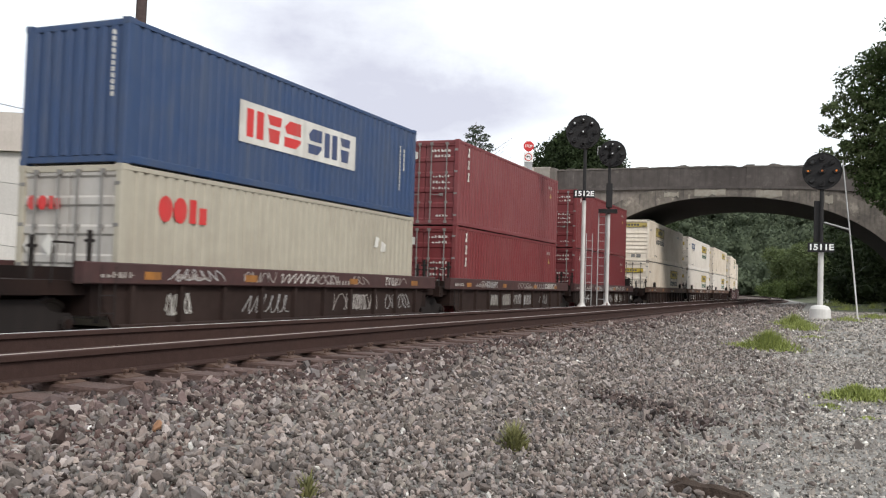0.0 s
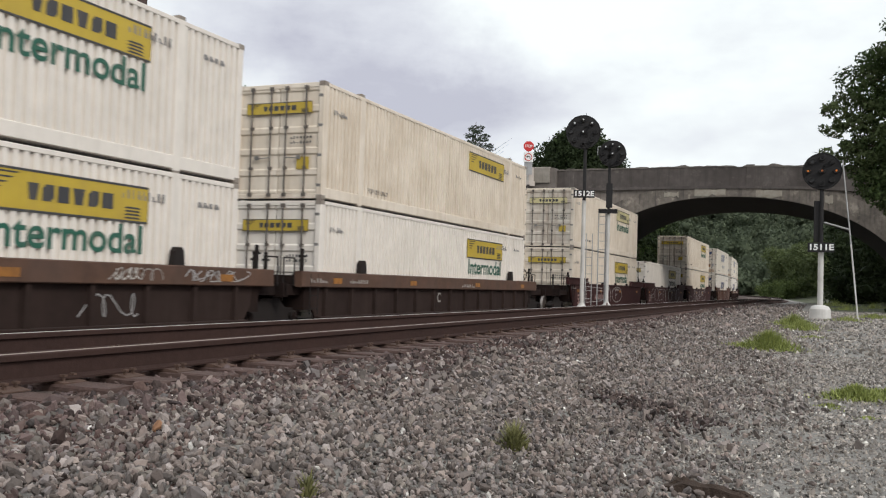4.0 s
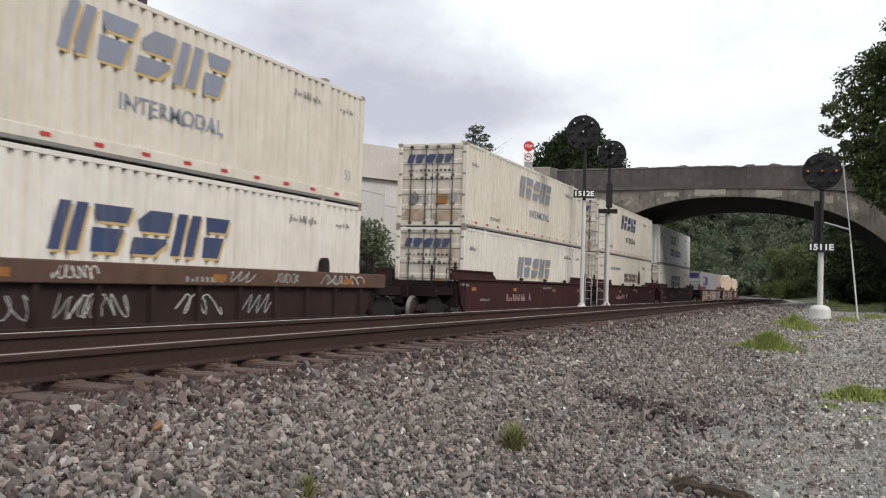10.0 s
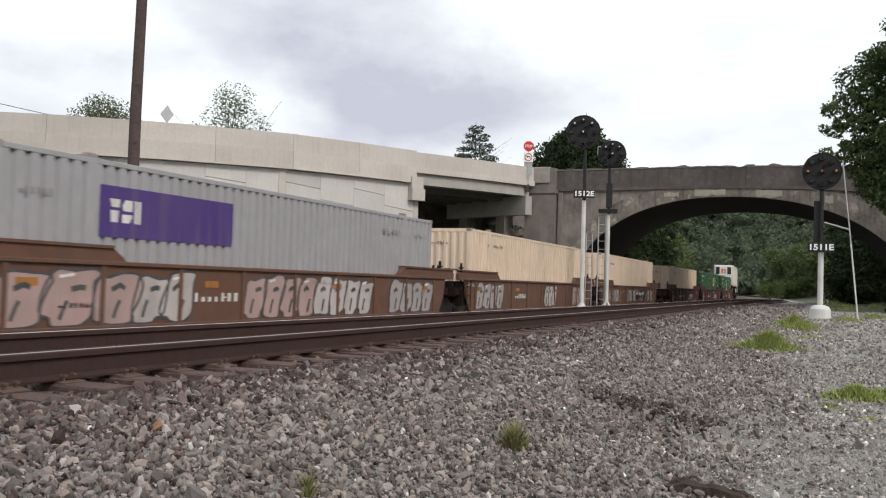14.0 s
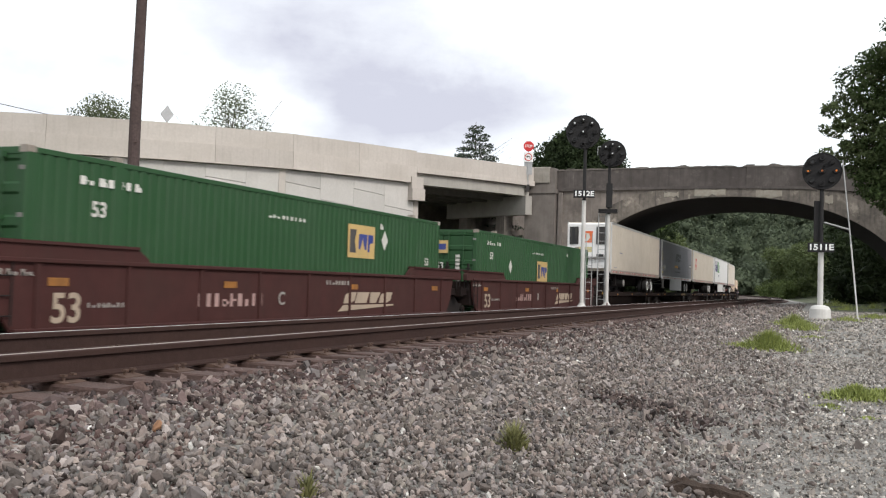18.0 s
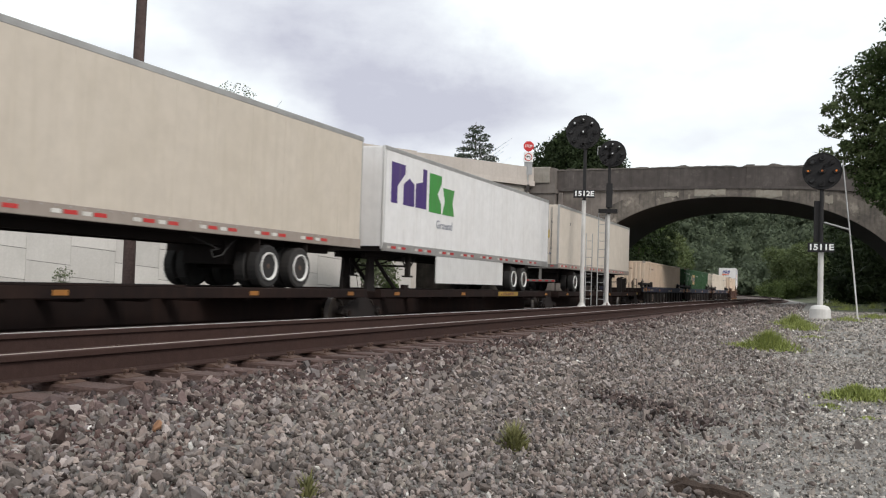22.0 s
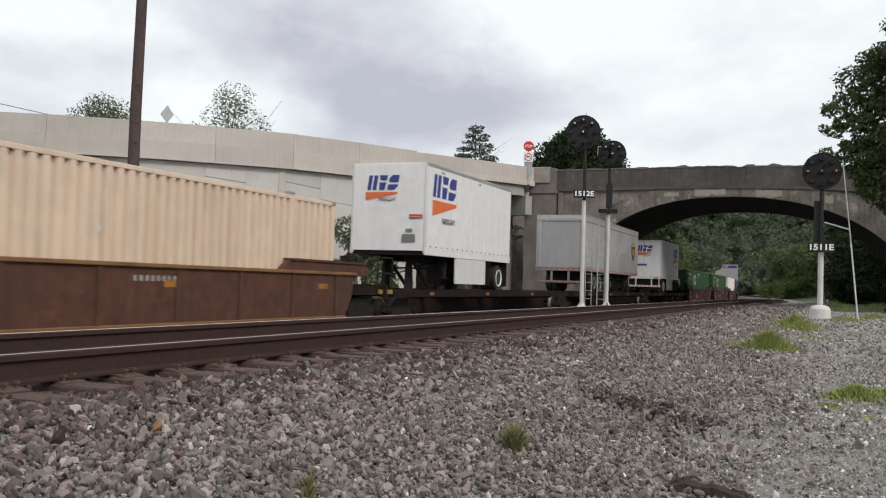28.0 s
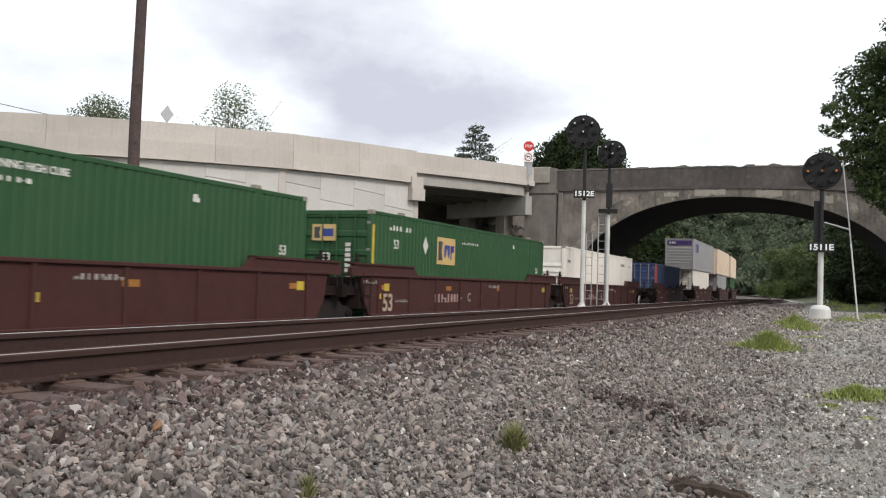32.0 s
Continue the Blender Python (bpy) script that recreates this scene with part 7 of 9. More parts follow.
def well(label, S, L, style, chord, body, lead, tail, g0=3.4, g1=3.4, marks="", seed=0, brake=0, name="well_car"):
    """One platform of a well car under a container of length L that starts at S. lead, tail: 'coupler' or 'joint'."""
    ob = thing(name, label, "rail car", "well cars of the train")
    hl = L / 2 + 0.2
    e0 = hl + (1.5 if lead == "joint" else 2.55)
    e1 = hl + (1.5 if tail == "joint" else 2.55)
    flat = style == "flat"
    n_rib = max(6, round(2 * hl / 1.25))
    for sx in (1, -1):
        m = Matrix.Diagonal((sx, 1, 1, 1))

        def side():
            s = Shape()
            if flat:
                s.slab([(-hl - 0.1, 0.33), (hl + 0.1, 0.33), (hl + 0.45, 0.8), (hl + 0.6, 1.42), (-hl - 0.6, 1.42), (-hl - 0.45, 0.8)], "x", 1.40, 1.46)
            else:
                s.slab([(-hl, 0.33), (hl, 0.33), (hl + 0.25, 0.7), (hl + 0.3, 1.1), (-hl - 0.3, 1.1), (-hl - 0.25, 0.7)], "x", 1.32, 1.37)
                s.soft(1.32, 1.5, -hl, hl, 0.30, 0.40, 0.015)
            return s.mesh("side_panel", body)

        def sill():
            s = Shape()
            if flat:
                s.soft(1.35, 1.52, -hl - 0.6, hl + 0.6, 1.40, 1.475, 0.012)
                s.soft(1.38, 1.52, -hl - 0.1, hl + 0.1, 0.30, 0.40, 0.012)
            else:
                s.soft(1.32, 1.51, -hl - 0.9, hl + 0.9, 1.09, 1.46, 0.02)
            return s.mesh("side_sill", chord)
        part("side_panel", kept(("panel", style, L, body.name), side), None, ob).matrix_local = m
        part("side_sill", kept(("sill", style, L, chord.name), sill), None, ob).matrix_local = m
        if flat:
            for sy in (1, -1):
                sh = part("shoulder", kept(("shoulder", body.name), lambda: Shape().slab([(-2.9, 1.40), (1.2, 1.40), (1.2, 1.6), (1.0, 1.70), (-2.5, 1.70), (-2.75, 1.55)], "x", 1.36, 1.50).box(1.30, 1.54, -2.5, 1.1, 1.69, 1.74).mesh("shoulder", body)), None, ob)
                sh.matrix_local = Matrix.Translation((0, sy * hl, 0)) @ Matrix.Diagonal((sx, sy, 1, 1))
        rib = kept(("rib", style, body.name), lambda: (Shape().soft(1.455, 1.50, -0.05, 0.05, 0.36, 1.40, 0.012) if flat else Shape().slab([(1.36, -0.07), (1.46, -0.05), (1.46, 0.05), (1.36, 0.07)], "z", 0.38, 1.1)).mesh("rib", body))
        if not flat or style == "flat":
            for i in range(n_rib if not flat else 9):
                k = (n_rib if not flat else 9)
                if flat and chord.name.startswith("maroon"):
                    continue
                r = part("rib", rib, None, ob)
                r.matrix_local = m @ Matrix.Translation((0, -hl + 0.35 + i * (2 * hl - 0.7) / (k - 1), 0))
    if L > 14 and not flat:
        for u in (2.0, L - 2.0):
            gp = part("guide_post", kept("guide_post", lambda: Shape().slab([(-0.16, 1.44), (0.16, 1.44), (0.12, 1.72), (0.06, 1.8), (-0.06, 1.8), (-0.12, 1.72)], "x", 1.33, 1.47).mesh("guide_post", P["black_car"])), None, ob)
            gp.location = (0, -L / 2 + u, 0)
    if flat and chord.name.startswith("maroon"):
        for u in (2.6, 5.9, 9.2, 12.4):
            if u < L - 2:
                part("lashing_knob", kept("knob", lambda: Shape().turn([(0.0, -0.1), (0.06, -0.1), (0.07, -0.06), (0.07, 0.06), (0.06, 0.1), (0.0, 0.1)], (1.43, 0, 1.52), "y", 10).mesh("lashing_knob", P["black_car"])), None, ob).location = (0, -L / 2 + u, 0)
    part("floor", kept(("wfloor", L), lambda: Shape().box(-1.34, 1.34, -hl, hl, 0.18, 0.30).mesh("floor", P["black_car"])), None, ob)
    for sy, e in ((-1, e0), (1, e1)):
        part("end_deck", kept(("deck", round(e - hl, 2), chord.name), lambda: Shape().box(-1.36, 1.36, 0.05, 0.55, 0.55, 1.36).soft(-1.25, 1.25, 0.5, e - hl, 0.9, 1.14, 0.02).box(-0.3, 0.3, 0.4, e - hl, 0.62, 0.92).box(-1.45, 1.45, e - hl - 0.12, e - hl, 0.86, 1.18).mesh("end_deck", P["deck"])), None, ob).matrix_local = Matrix.Translation((0, sy * hl, 0)) @ Matrix.Diagonal((1, sy, 1, 1))
        part("hand_rail", kept("handrail", lambda: Shape().rod((1.3, 0.9, 1.1), (1.3, 0.9, 1.75), 0.018, 6).rod((1.3, 1.35, 1.1), (1.3, 1.35, 1.75), 0.018, 6).rod((1.3, 0.9, 1.75), (1.3, 1.35, 1.75), 0.018, 6).mesh("hand_rail", P["black_car"])), None, ob).matrix_local = Matrix.Translation((0, sy * hl, 0)) @ Matrix.Diagonal((1, sy, 1, 1))
    y_front = -(L / 2 + (g0 / 2 if lead == "joint" else 1.9))
    truck(ob, y_front)
    if tail == "coupler":
        truck(ob, L / 2 + 1.9)
        coupler(ob, L / 2 + 2.7, 1)
        brake_gear(ob, L / 2 + 2.35, 1, brake & 1)
    if lead == "coupler":
        coupler(ob, -L / 2 - 2.7, -1)
        if brake & 2:
            brake_gear(ob, -L / 2 - 2.3, -1, False)
    x = 1.466 if flat else 1.512
    at = (x, -L / 2, 0)
    rnd = random.Random(seed)
    ladder = kept(("step", body.name), lambda: Shape().rod((1.5, 0, 0.45), (1.5, 0, 1.4), 0.014, 5).rod((1.5, 0.35, 0.45), (1.5, 0.35, 1.4), 0.014, 5).rod((1.5, 0, 0.6), (1.5, 0.35, 0.6), 0.012, 5).rod((1.5, 0, 0.9), (1.5, 0.35, 0.9), 0.012, 5).rod((1.5, 0, 1.2), (1.5, 0.35, 1.2), 0.012, 5).mesh("grab_ladder", P["black_car"]))
    part("grab_ladder", ladder, None, ob).location = (0, -hl - 0.5, 0)
    patches = [rect(u, u + 0.42, 1.18 if not flat else 1.05, 1.32 if not flat else 1.18) for u in ([0.35] + [L * f + rnd.uniform(-0.4, 0.4) for f in (0.3, 0.62, 0.93)])]
    sheet("reflector", patches, P["orange_mark"], ob, at, "side", 0.006, "orange reflector patches")
    sheet("stencil", bars(-0.7, 0.1, 1.2, 1.3, 6, seed) + bars(1.2, 2.2, 0.7 if flat else 1.2, 0.78 if flat else 1.3, 9, seed + 1) + bars(L * 0.55, L * 0.55 + 1.2, 1.16, 1.26, 8, seed + 2), P["mark_dim"], ob, at, "side", 0.005)
    yp = x
    if "53" in marks:
        word("size_mark", "53", 0.66, P["mark_pink" if chord.name.startswith("maroon") else ("tag_faint" if marks.startswith("53b") else "logo_cream")], ob, (x + 0.004, -L / 2 + (0.75 if not marks.startswith("53b") else 2.0), 0.68), "side", None, 0.012)
    for ch in "ABC":
        if ch in marks:
            word("unit_letter", ch, 0.4, P["mark_dim"], ob, (x + 0.004, -L / 2 + L * 0.43, 0.82), "side", None, 0.006)
    if "num" in marks:
        sheet("stencil", bars(L * 0.25, L * 0.25 + 2.3, 0.68, 0.94, 9, seed + 4), P["mark_pink"], ob, at, "side", 0.005)
    if "logo" in marks:
        sheet("logo_mark", blocks(9.75, 12.45, 0.70, 0.98, 4, 0.5, 0.8, 3), P["logo_cream"], ob, at, "side", 0.005)
        sheet("logo_mark", [[(9.5, 0.50), (9.75, 0.66), (12.6, 0.66), (12.6, 0.62)]], P["logo_cream"], ob, at, "side", 0.005)
    if "tags" in marks:
        rusty = chord.name.startswith("orange_rust")
        for i in range(5 if rusty else 15):
            u = rnd.uniform(0.8, L - 1.6)
            low = i % 2
            bx = (1.374, -L / 2, 0) if (low and not flat) else at
            z0, z1 = ((0.5, 0.95) if low else (1.16, 1.40)) if not flat else (0.5, 1.25)
            stroke("spray_tag", squiggle(u, u + rnd.uniform(0.7, 1.7), z0, z1, seed * 31 + i, rnd.randint(3, 7)), 0.022, P["tag_faint" if rusty else rnd.choice(("mark_white", "mark_dim", "mark_grey"))], ob, bx)
    for key, shapes in CHALK.items():
        if key in marks:
            for form, u0, u1 in shapes:
                chalk(ob, at, form, u0, u1, rnd)
    if "bold" in marks:
        for u, ch in ((5.78, "A"), (7.1, "B")):
            word("unit_letter", ch, 0.5, P["mark_dim"], ob, (1.378, -L / 2 + u, 0.6), "side", None, 0.01)
        for u in (8.72, 10.09, 11.58, 13.21):
            stroke("spray_tag", squiggle(u - 0.3, u + 0.3, 0.42, 0.8, int(u * 10), 3), 0.035, P["tag_faint"], ob, (1.372, -L / 2, 0))
    if "mural" in marks:
        lots = (((-0.1, 3.0, 3, "mural_pink"), (2.9, 4.5, 2, "mural_pale"), (6.2, 9.0, 4, "mural_pink"), (9.0, 11.9, 4, "mural_pale"), (13.0, 15.9, 4, "mural_grey")), ((0.3, 3.1, 4, "mural_grey"), (8.6, 10.4, 3, "mural_pale"), (13.2, 15.6, 4, "mural_pink")))[seed % 2]
        for i, (u0, u1, n, spray) in enumerate(lots):
            w = (u1 - u0) / n
            for j in range(n):
                a, tall = u0 + j * w - 0.03, rnd.uniform(-0.07, 0.05)
                o = bubble(a, a + w * 1.06, 0.40, min(1.37, 1.33 + tall), seed * 7 + i * 5 + j)
                lift = 0.001 * (j % 2)
                sheet("spray_mural", [o], P[spray], ob, (at[0] + lift, at[1], 0), "side", 0.004)
                stroke("spray_outline", o, 0.05, P["ink"], ob, (at[0] + lift + 0.002, at[1], 0), "side", 0.005, True)
                m, d = a + w * 0.53, rnd.uniform(-0.12, 0.12)
                stroke("spray_outline", [(m - 0.12 * w + d, 0.52), (m - 0.05 * w + d, 0.7), (m + 0.02 * w + d, 0.82)], 0.07, P["ink"], ob, (at[0] + lift + 0.004, at[1], 0))
                stroke("spray_outline", [(m - 0.1 * w - d, 1.0), (m + 0.1 * w - d, 1.07 + d * 0.3), (m + 0.2 * w - d, 1.02)], 0.09, P["ink"], ob, (at[0] + lift + 0.004, at[1], 0))
                if j % 2:
                    stroke("spray_shine", [(m - 0.25 * w, 1.2), (m + 0.05 * w, 1.24)], 0.05, P["mark_white"], ob, (at[0] + lift + 0.004, at[1], 0))
        sheet("stencil", bars(4.55, 6.0, 0.78, 0.95, 7, seed), P["mark_white"], ob, at, "side", 0.005)
    if "panel" in marks:
        sheet("number_panel", [rect(9.2, 12.6, 0.62, 1.24)], P["black_car"], ob, at, "side", 0.004)
        sheet("stencil", bars(9.4, 12.3, 0.92, 1.12, 9, seed), P["mark_white"], ob, (at[0] + 0.004, at[1], 0), "side", 0.005)
    if "shelf" in marks:
        for sy in (-1, 1):
            y0 = sy * (L / 2)
            sh = part("end_shelf", kept("end_shelf", lambda: Shape().soft(1.2, 1.5, -1.9, 1.3, 1.56, 1.72, 0.015).box(1.34, 1.47, -1.85, -1.7, 1.4, 1.6).box(1.34, 1.47, 1.1, 1.25, 1.1, 1.6).box(1.34, 1.47, -0.4, -0.25, 1.4, 1.6).mesh("end_shelf", P["black_car"])), None, ob)
            sh.location = (0, y0, 0)
            k = [o for u in (-1.5, -0.75) for o in (rect(u, u + 0.035, 1.16, 1.46), rect(u + 0.42, u + 0.455, 1.16, 1.46), rect(u, u + 0.2, 1.16, 1.195))]
            sheet("stencil", k, P["mark_white"], ob, (1.516, y0, 0), "side", 0.004)
            sheet("reflector", [rect(0.45 * sy - 0.16, 0.45 * sy + 0.16, 1.14, 1.42), rect(1.15 * sy - 0.16, 1.15 * sy + 0.16, 1.14, 1.4)], P["orange_mark"], ob, (1.516, y0, 0), "side", 0.006)
    if "squares" in marks:
        sheet("reflector", [rect(u, u + 0.3, 1.02, 1.22) for u in (0.5, L - 0.6)] + [rect(u, u + 0.12, 0.8, 0.95) for u in (0.2, L * 0.5)], P["yellow"], ob, (at[0] + 0.002, at[1], 0), "side", 0.006)
    for sy, e in ((-1, e0), (1, e1)):
        for x, dy, h in ((1.28, 0.55, 1.98), (0.75, 1.25, 1.86), (-0.75, 1.25, 1.86)):
            st = part("end_stake", kept(("stake", h), lambda: Shape().soft(-0.035, 0.035, -0.035, 0.035, 1.05, h, 0.008).box(-0.09, 0.09, -0.03, 0.03, h - 0.2, h - 0.15).mesh("end_stake", P["black_car"])), None, ob)
            st.location = (x, sy * (hl + dy), 0)
    RIDERS.append((ob, S + L / 2, 0.0))
    return ob


def spine(label, S, L, lead, tail, g0=1.35, g1=1.35, feet="rear", seed=0):
    """A spine car platform for one road trailer: a deep centre sill, wheel decks and a hitch."""
    ob = thing("spine_car", label, "rail car", "spine cars of the train")
    e0 = L / 2 + (g0 / 2 - 0.12 if lead == "joint" else 2.4)
    e1 = L / 2 + (g1 / 2 - 0.12 if tail == "joint" else 2.4)
    part("centre_sill", Shape().soft(-0.4, 0.4, -e0 + 0.9, e1 - 0.9, 0.27, 1.0, 0.05).soft(-0.34, 0.34, -e0, e1, 0.62, 1.02, 0.03), P["deck"], ob)
    for sx in (1, -1):
        part("side_rail", Shape().soft(sx * 1.33 - 0.09, sx * 1.33 + 0.09, -e0 + 0.3, e1 - 0.3, 0.84, 1.06, 0.015), P["deck"], ob, "rusty dark side rail")
    beam = kept("cross_beam", lambda: Shape().soft(-1.3, 1.3, -0.1, 0.1, 0.78, 1.0, 0.02).mesh("cross_beam", P["deck"]))
    n = int(L / 1.6)
    for i in range(n + 1):
        part("cross_beam", beam, None, ob).location = (0, -L / 2 + 0.2 + i * (L - 0.4) / n, 0)
    w0, w1 = (L - 5.6, L - 0.6) if feet == "rear" else (0.3, 5.4)
    part("wheel_deck", Shape().box(0.6, 1.3, -L / 2 + w0, -L / 2 + w1, 1.0, 1.05).box(-1.3, -0.6, -L / 2 + w0, -L / 2 + w1, 1.0, 1.05), P["deck"], ob)
    hy = -L / 2 + (1.0 if feet == "rear" else L - (2.1 if seed == 93 else 1.0))
    sg = 1 if feet == "rear" else -1
    for sx in (-0.4, 0.4):
        leg = part("hitch_leg", kept("hitch_leg", lambda: Shape().slab([(-0.25, 1.0), (0.25, 1.0), (0.12, 2.15), (-0.12, 2.15)], "x", -0.05, 0.05).mesh("hitch_leg", P["black_car"])), None, ob)
        leg.location = (sx, hy, 0)
        brace = part("hitch_brace", kept(("hitch_brace", sg), lambda: Shape().rod((0, 0.1, 2.05), (0, 1.7 * sg, 1.05), 0.06, 6).mesh("hitch_brace", P["black_car"])), None, ob)
        brace.location = (sx, hy, 0)
    part("hitch_plate", kept("hitch_plate", lambda: Shape().soft(-0.5, 0.5, -0.3, 0.3, 2.12, 2.22, 0.03).mesh("hitch_plate", P["black_car"])), None, ob).location = (0, hy, 0)
    truck(ob, -(L / 2 + (g0 / 2 if lead == "joint" else 0.9)))
    if tail == "coupler":
        truck(ob, L / 2 + 0.9)
        coupler(ob, L / 2 + 2.2, 1)
        brake_gear(ob, L / 2 + 1.9, 1, 0)
    if lead == "coupler":
        coupler(ob, -L / 2 - 2.2, -1)
    if lead == "coupler" or tail == "coupler":
        for sy, on, e in ((-1, lead, e0), (1, tail, e1)):
            if on == "coupler":
                part("end_platform", Shape().box(-1.3, 1.3, sy * e - 0.5, sy * e + 0.5, 1.02, 1.07), P["deck"], ob)
                for q in ((1.25, -0.45), (1.25, 0.45), (-1.25, 0.0), (0.6, -0.45)):
                    part("railing_post", kept("railing_post", lambda: Shape().rod((0, 0, 1.06), (0, 0, 1.95), 0.022, 6).mesh("railing_post", P["black_car"])), None, ob).location = (q[0], sy * e + q[1], 0)
                part("platform_edge", Shape().soft(1.3, 1.36, sy * e - 0.5, sy * e + 0.5, 0.93, 1.05, 0.008), P["yellow_worn"], ob, "worn orange platform edge")
                part("railing_bar", Shape().rod((1.25, sy * e - 0.45, 1.93), (1.25, sy * e + 0.45, 1.93), 0.02, 6), P["black_car"], ob)
                part("railing_bar", Shape().rod((1.25, sy * e - 0.45, 1.5), (1.25, sy * e + 0.45, 1.5), 0.02, 6), P["black_car"], ob)
    part("deck_plate", kept(("deck_plate", L), lambda: Shape().box(1.1, 1.42, -L / 2 + 4.0, -L / 2 + 9.0, 1.06, 1.09).box(1.3, 1.42, -L / 2 + 1.2, -L / 2 + 1.5, 1.06, 1.2).mesh("deck_plate", P["deck"])), None, ob)
    if seed in (71, 73):
        sheet("number_strip", [rect(L * 0.58, L * 0.58 + 2.3, 0.87, 1.03)], P["yellow_worn"], ob, (1.421, -L / 2, 0), "side", 0.004, "worn yellow number strip")
        sheet("stencil", bars(L * 0.58 + 0.3, L * 0.58 + 1.9, 0.9, 1.0, 6, seed), P["ink_brown"], ob, (1.426, -L / 2, 0), "side", 0.004)
    rnd = random.Random(seed)
    sheet("reflector", [rect(u, u + 0.32, 0.9, 0.99) for u in [0.8 + i * 4.9 + rnd.uniform(-0.5, 0.5) for i in range(int(L / 4.9) + 1)]], P["orange_mark"], ob, (1.421, -L / 2, 0), "side", 0.005, "orange reflector patches")
    RIDERS.append((ob, S + L / 2, 0.0))
    return ob


# ---- road trailers ----
def trailer_wheels(ob, y, deck=1.06, r=0.47, rim_paint="rim"):
    tyre = kept(("tyre", r), lambda: Shape().turn([(0.3, -0.13), (r - 0.04, -0.14), (r, -0.11), (r, 0.11), (r - 0.04, 0.14), (0.3, 0.13)], (0, 0, 0), "x", 28).mesh("tyre", P["tyre"]))
    rim = kept(("rim", rim_paint), lambda: Shape().turn([(0.235, -0.1), (0.245, 0.03), (0.262, 0.11), (0.285, 0.138), (0.31, 0.136), (0.31, -0.1)], (0, 0, 0), "x", 24).mesh("rim", P[rim_paint]))
    dish = kept("rim_dish", lambda: Shape().turn([(0.0, -0.01), (0.13, -0.01), (0.15, -0.03), (0.236, -0.06), (0.236, -0.09), (0.0, -0.09)], (0, 0, 0), "x", 20).mesh("rim_dish", P["dish"]))
    nut = kept("hub", lambda: Shape().turn([(0.0, -0.02), (0.085, -0.02), (0.08, 0.05), (0.055, 0.09), (0.0, 0.09)], (0, 0, 0), "x", 12).mesh("hub", P["dish"]))
    ax = part("axle", kept("axle", lambda: Shape().rod((-1.0, 0, 0), (1.0, 0, 0), 0.07, 8).mesh("axle", P["black_car"])), None, ob)
    ax.location = (0, y, deck + r)
    for sx in (1, -1):
        for dx in (1.12, 0.78):
            w = part("tyre", tyre, None, ax)
            w.location = (sx * dx, 0, 0)
        w = part("rim", rim, None, ax)
        w.matrix_local = Matrix.Translation((sx * 1.15, 0, 0)) @ Matrix.Diagonal((sx, 1, 1, 1))
        w = part("rim_dish", dish, None, ax)
        w.matrix_local = Matrix.Translation((sx * 1.15, 0, 0)) @ Matrix.Diagonal((sx, 1, 1, 1))
        w = part("hub", nut, None, ax)
        w.matrix_local = Matrix.Translation((sx * 1.17, 0, 0)) @ Matrix.Diagonal((sx, 1, 1, 1))


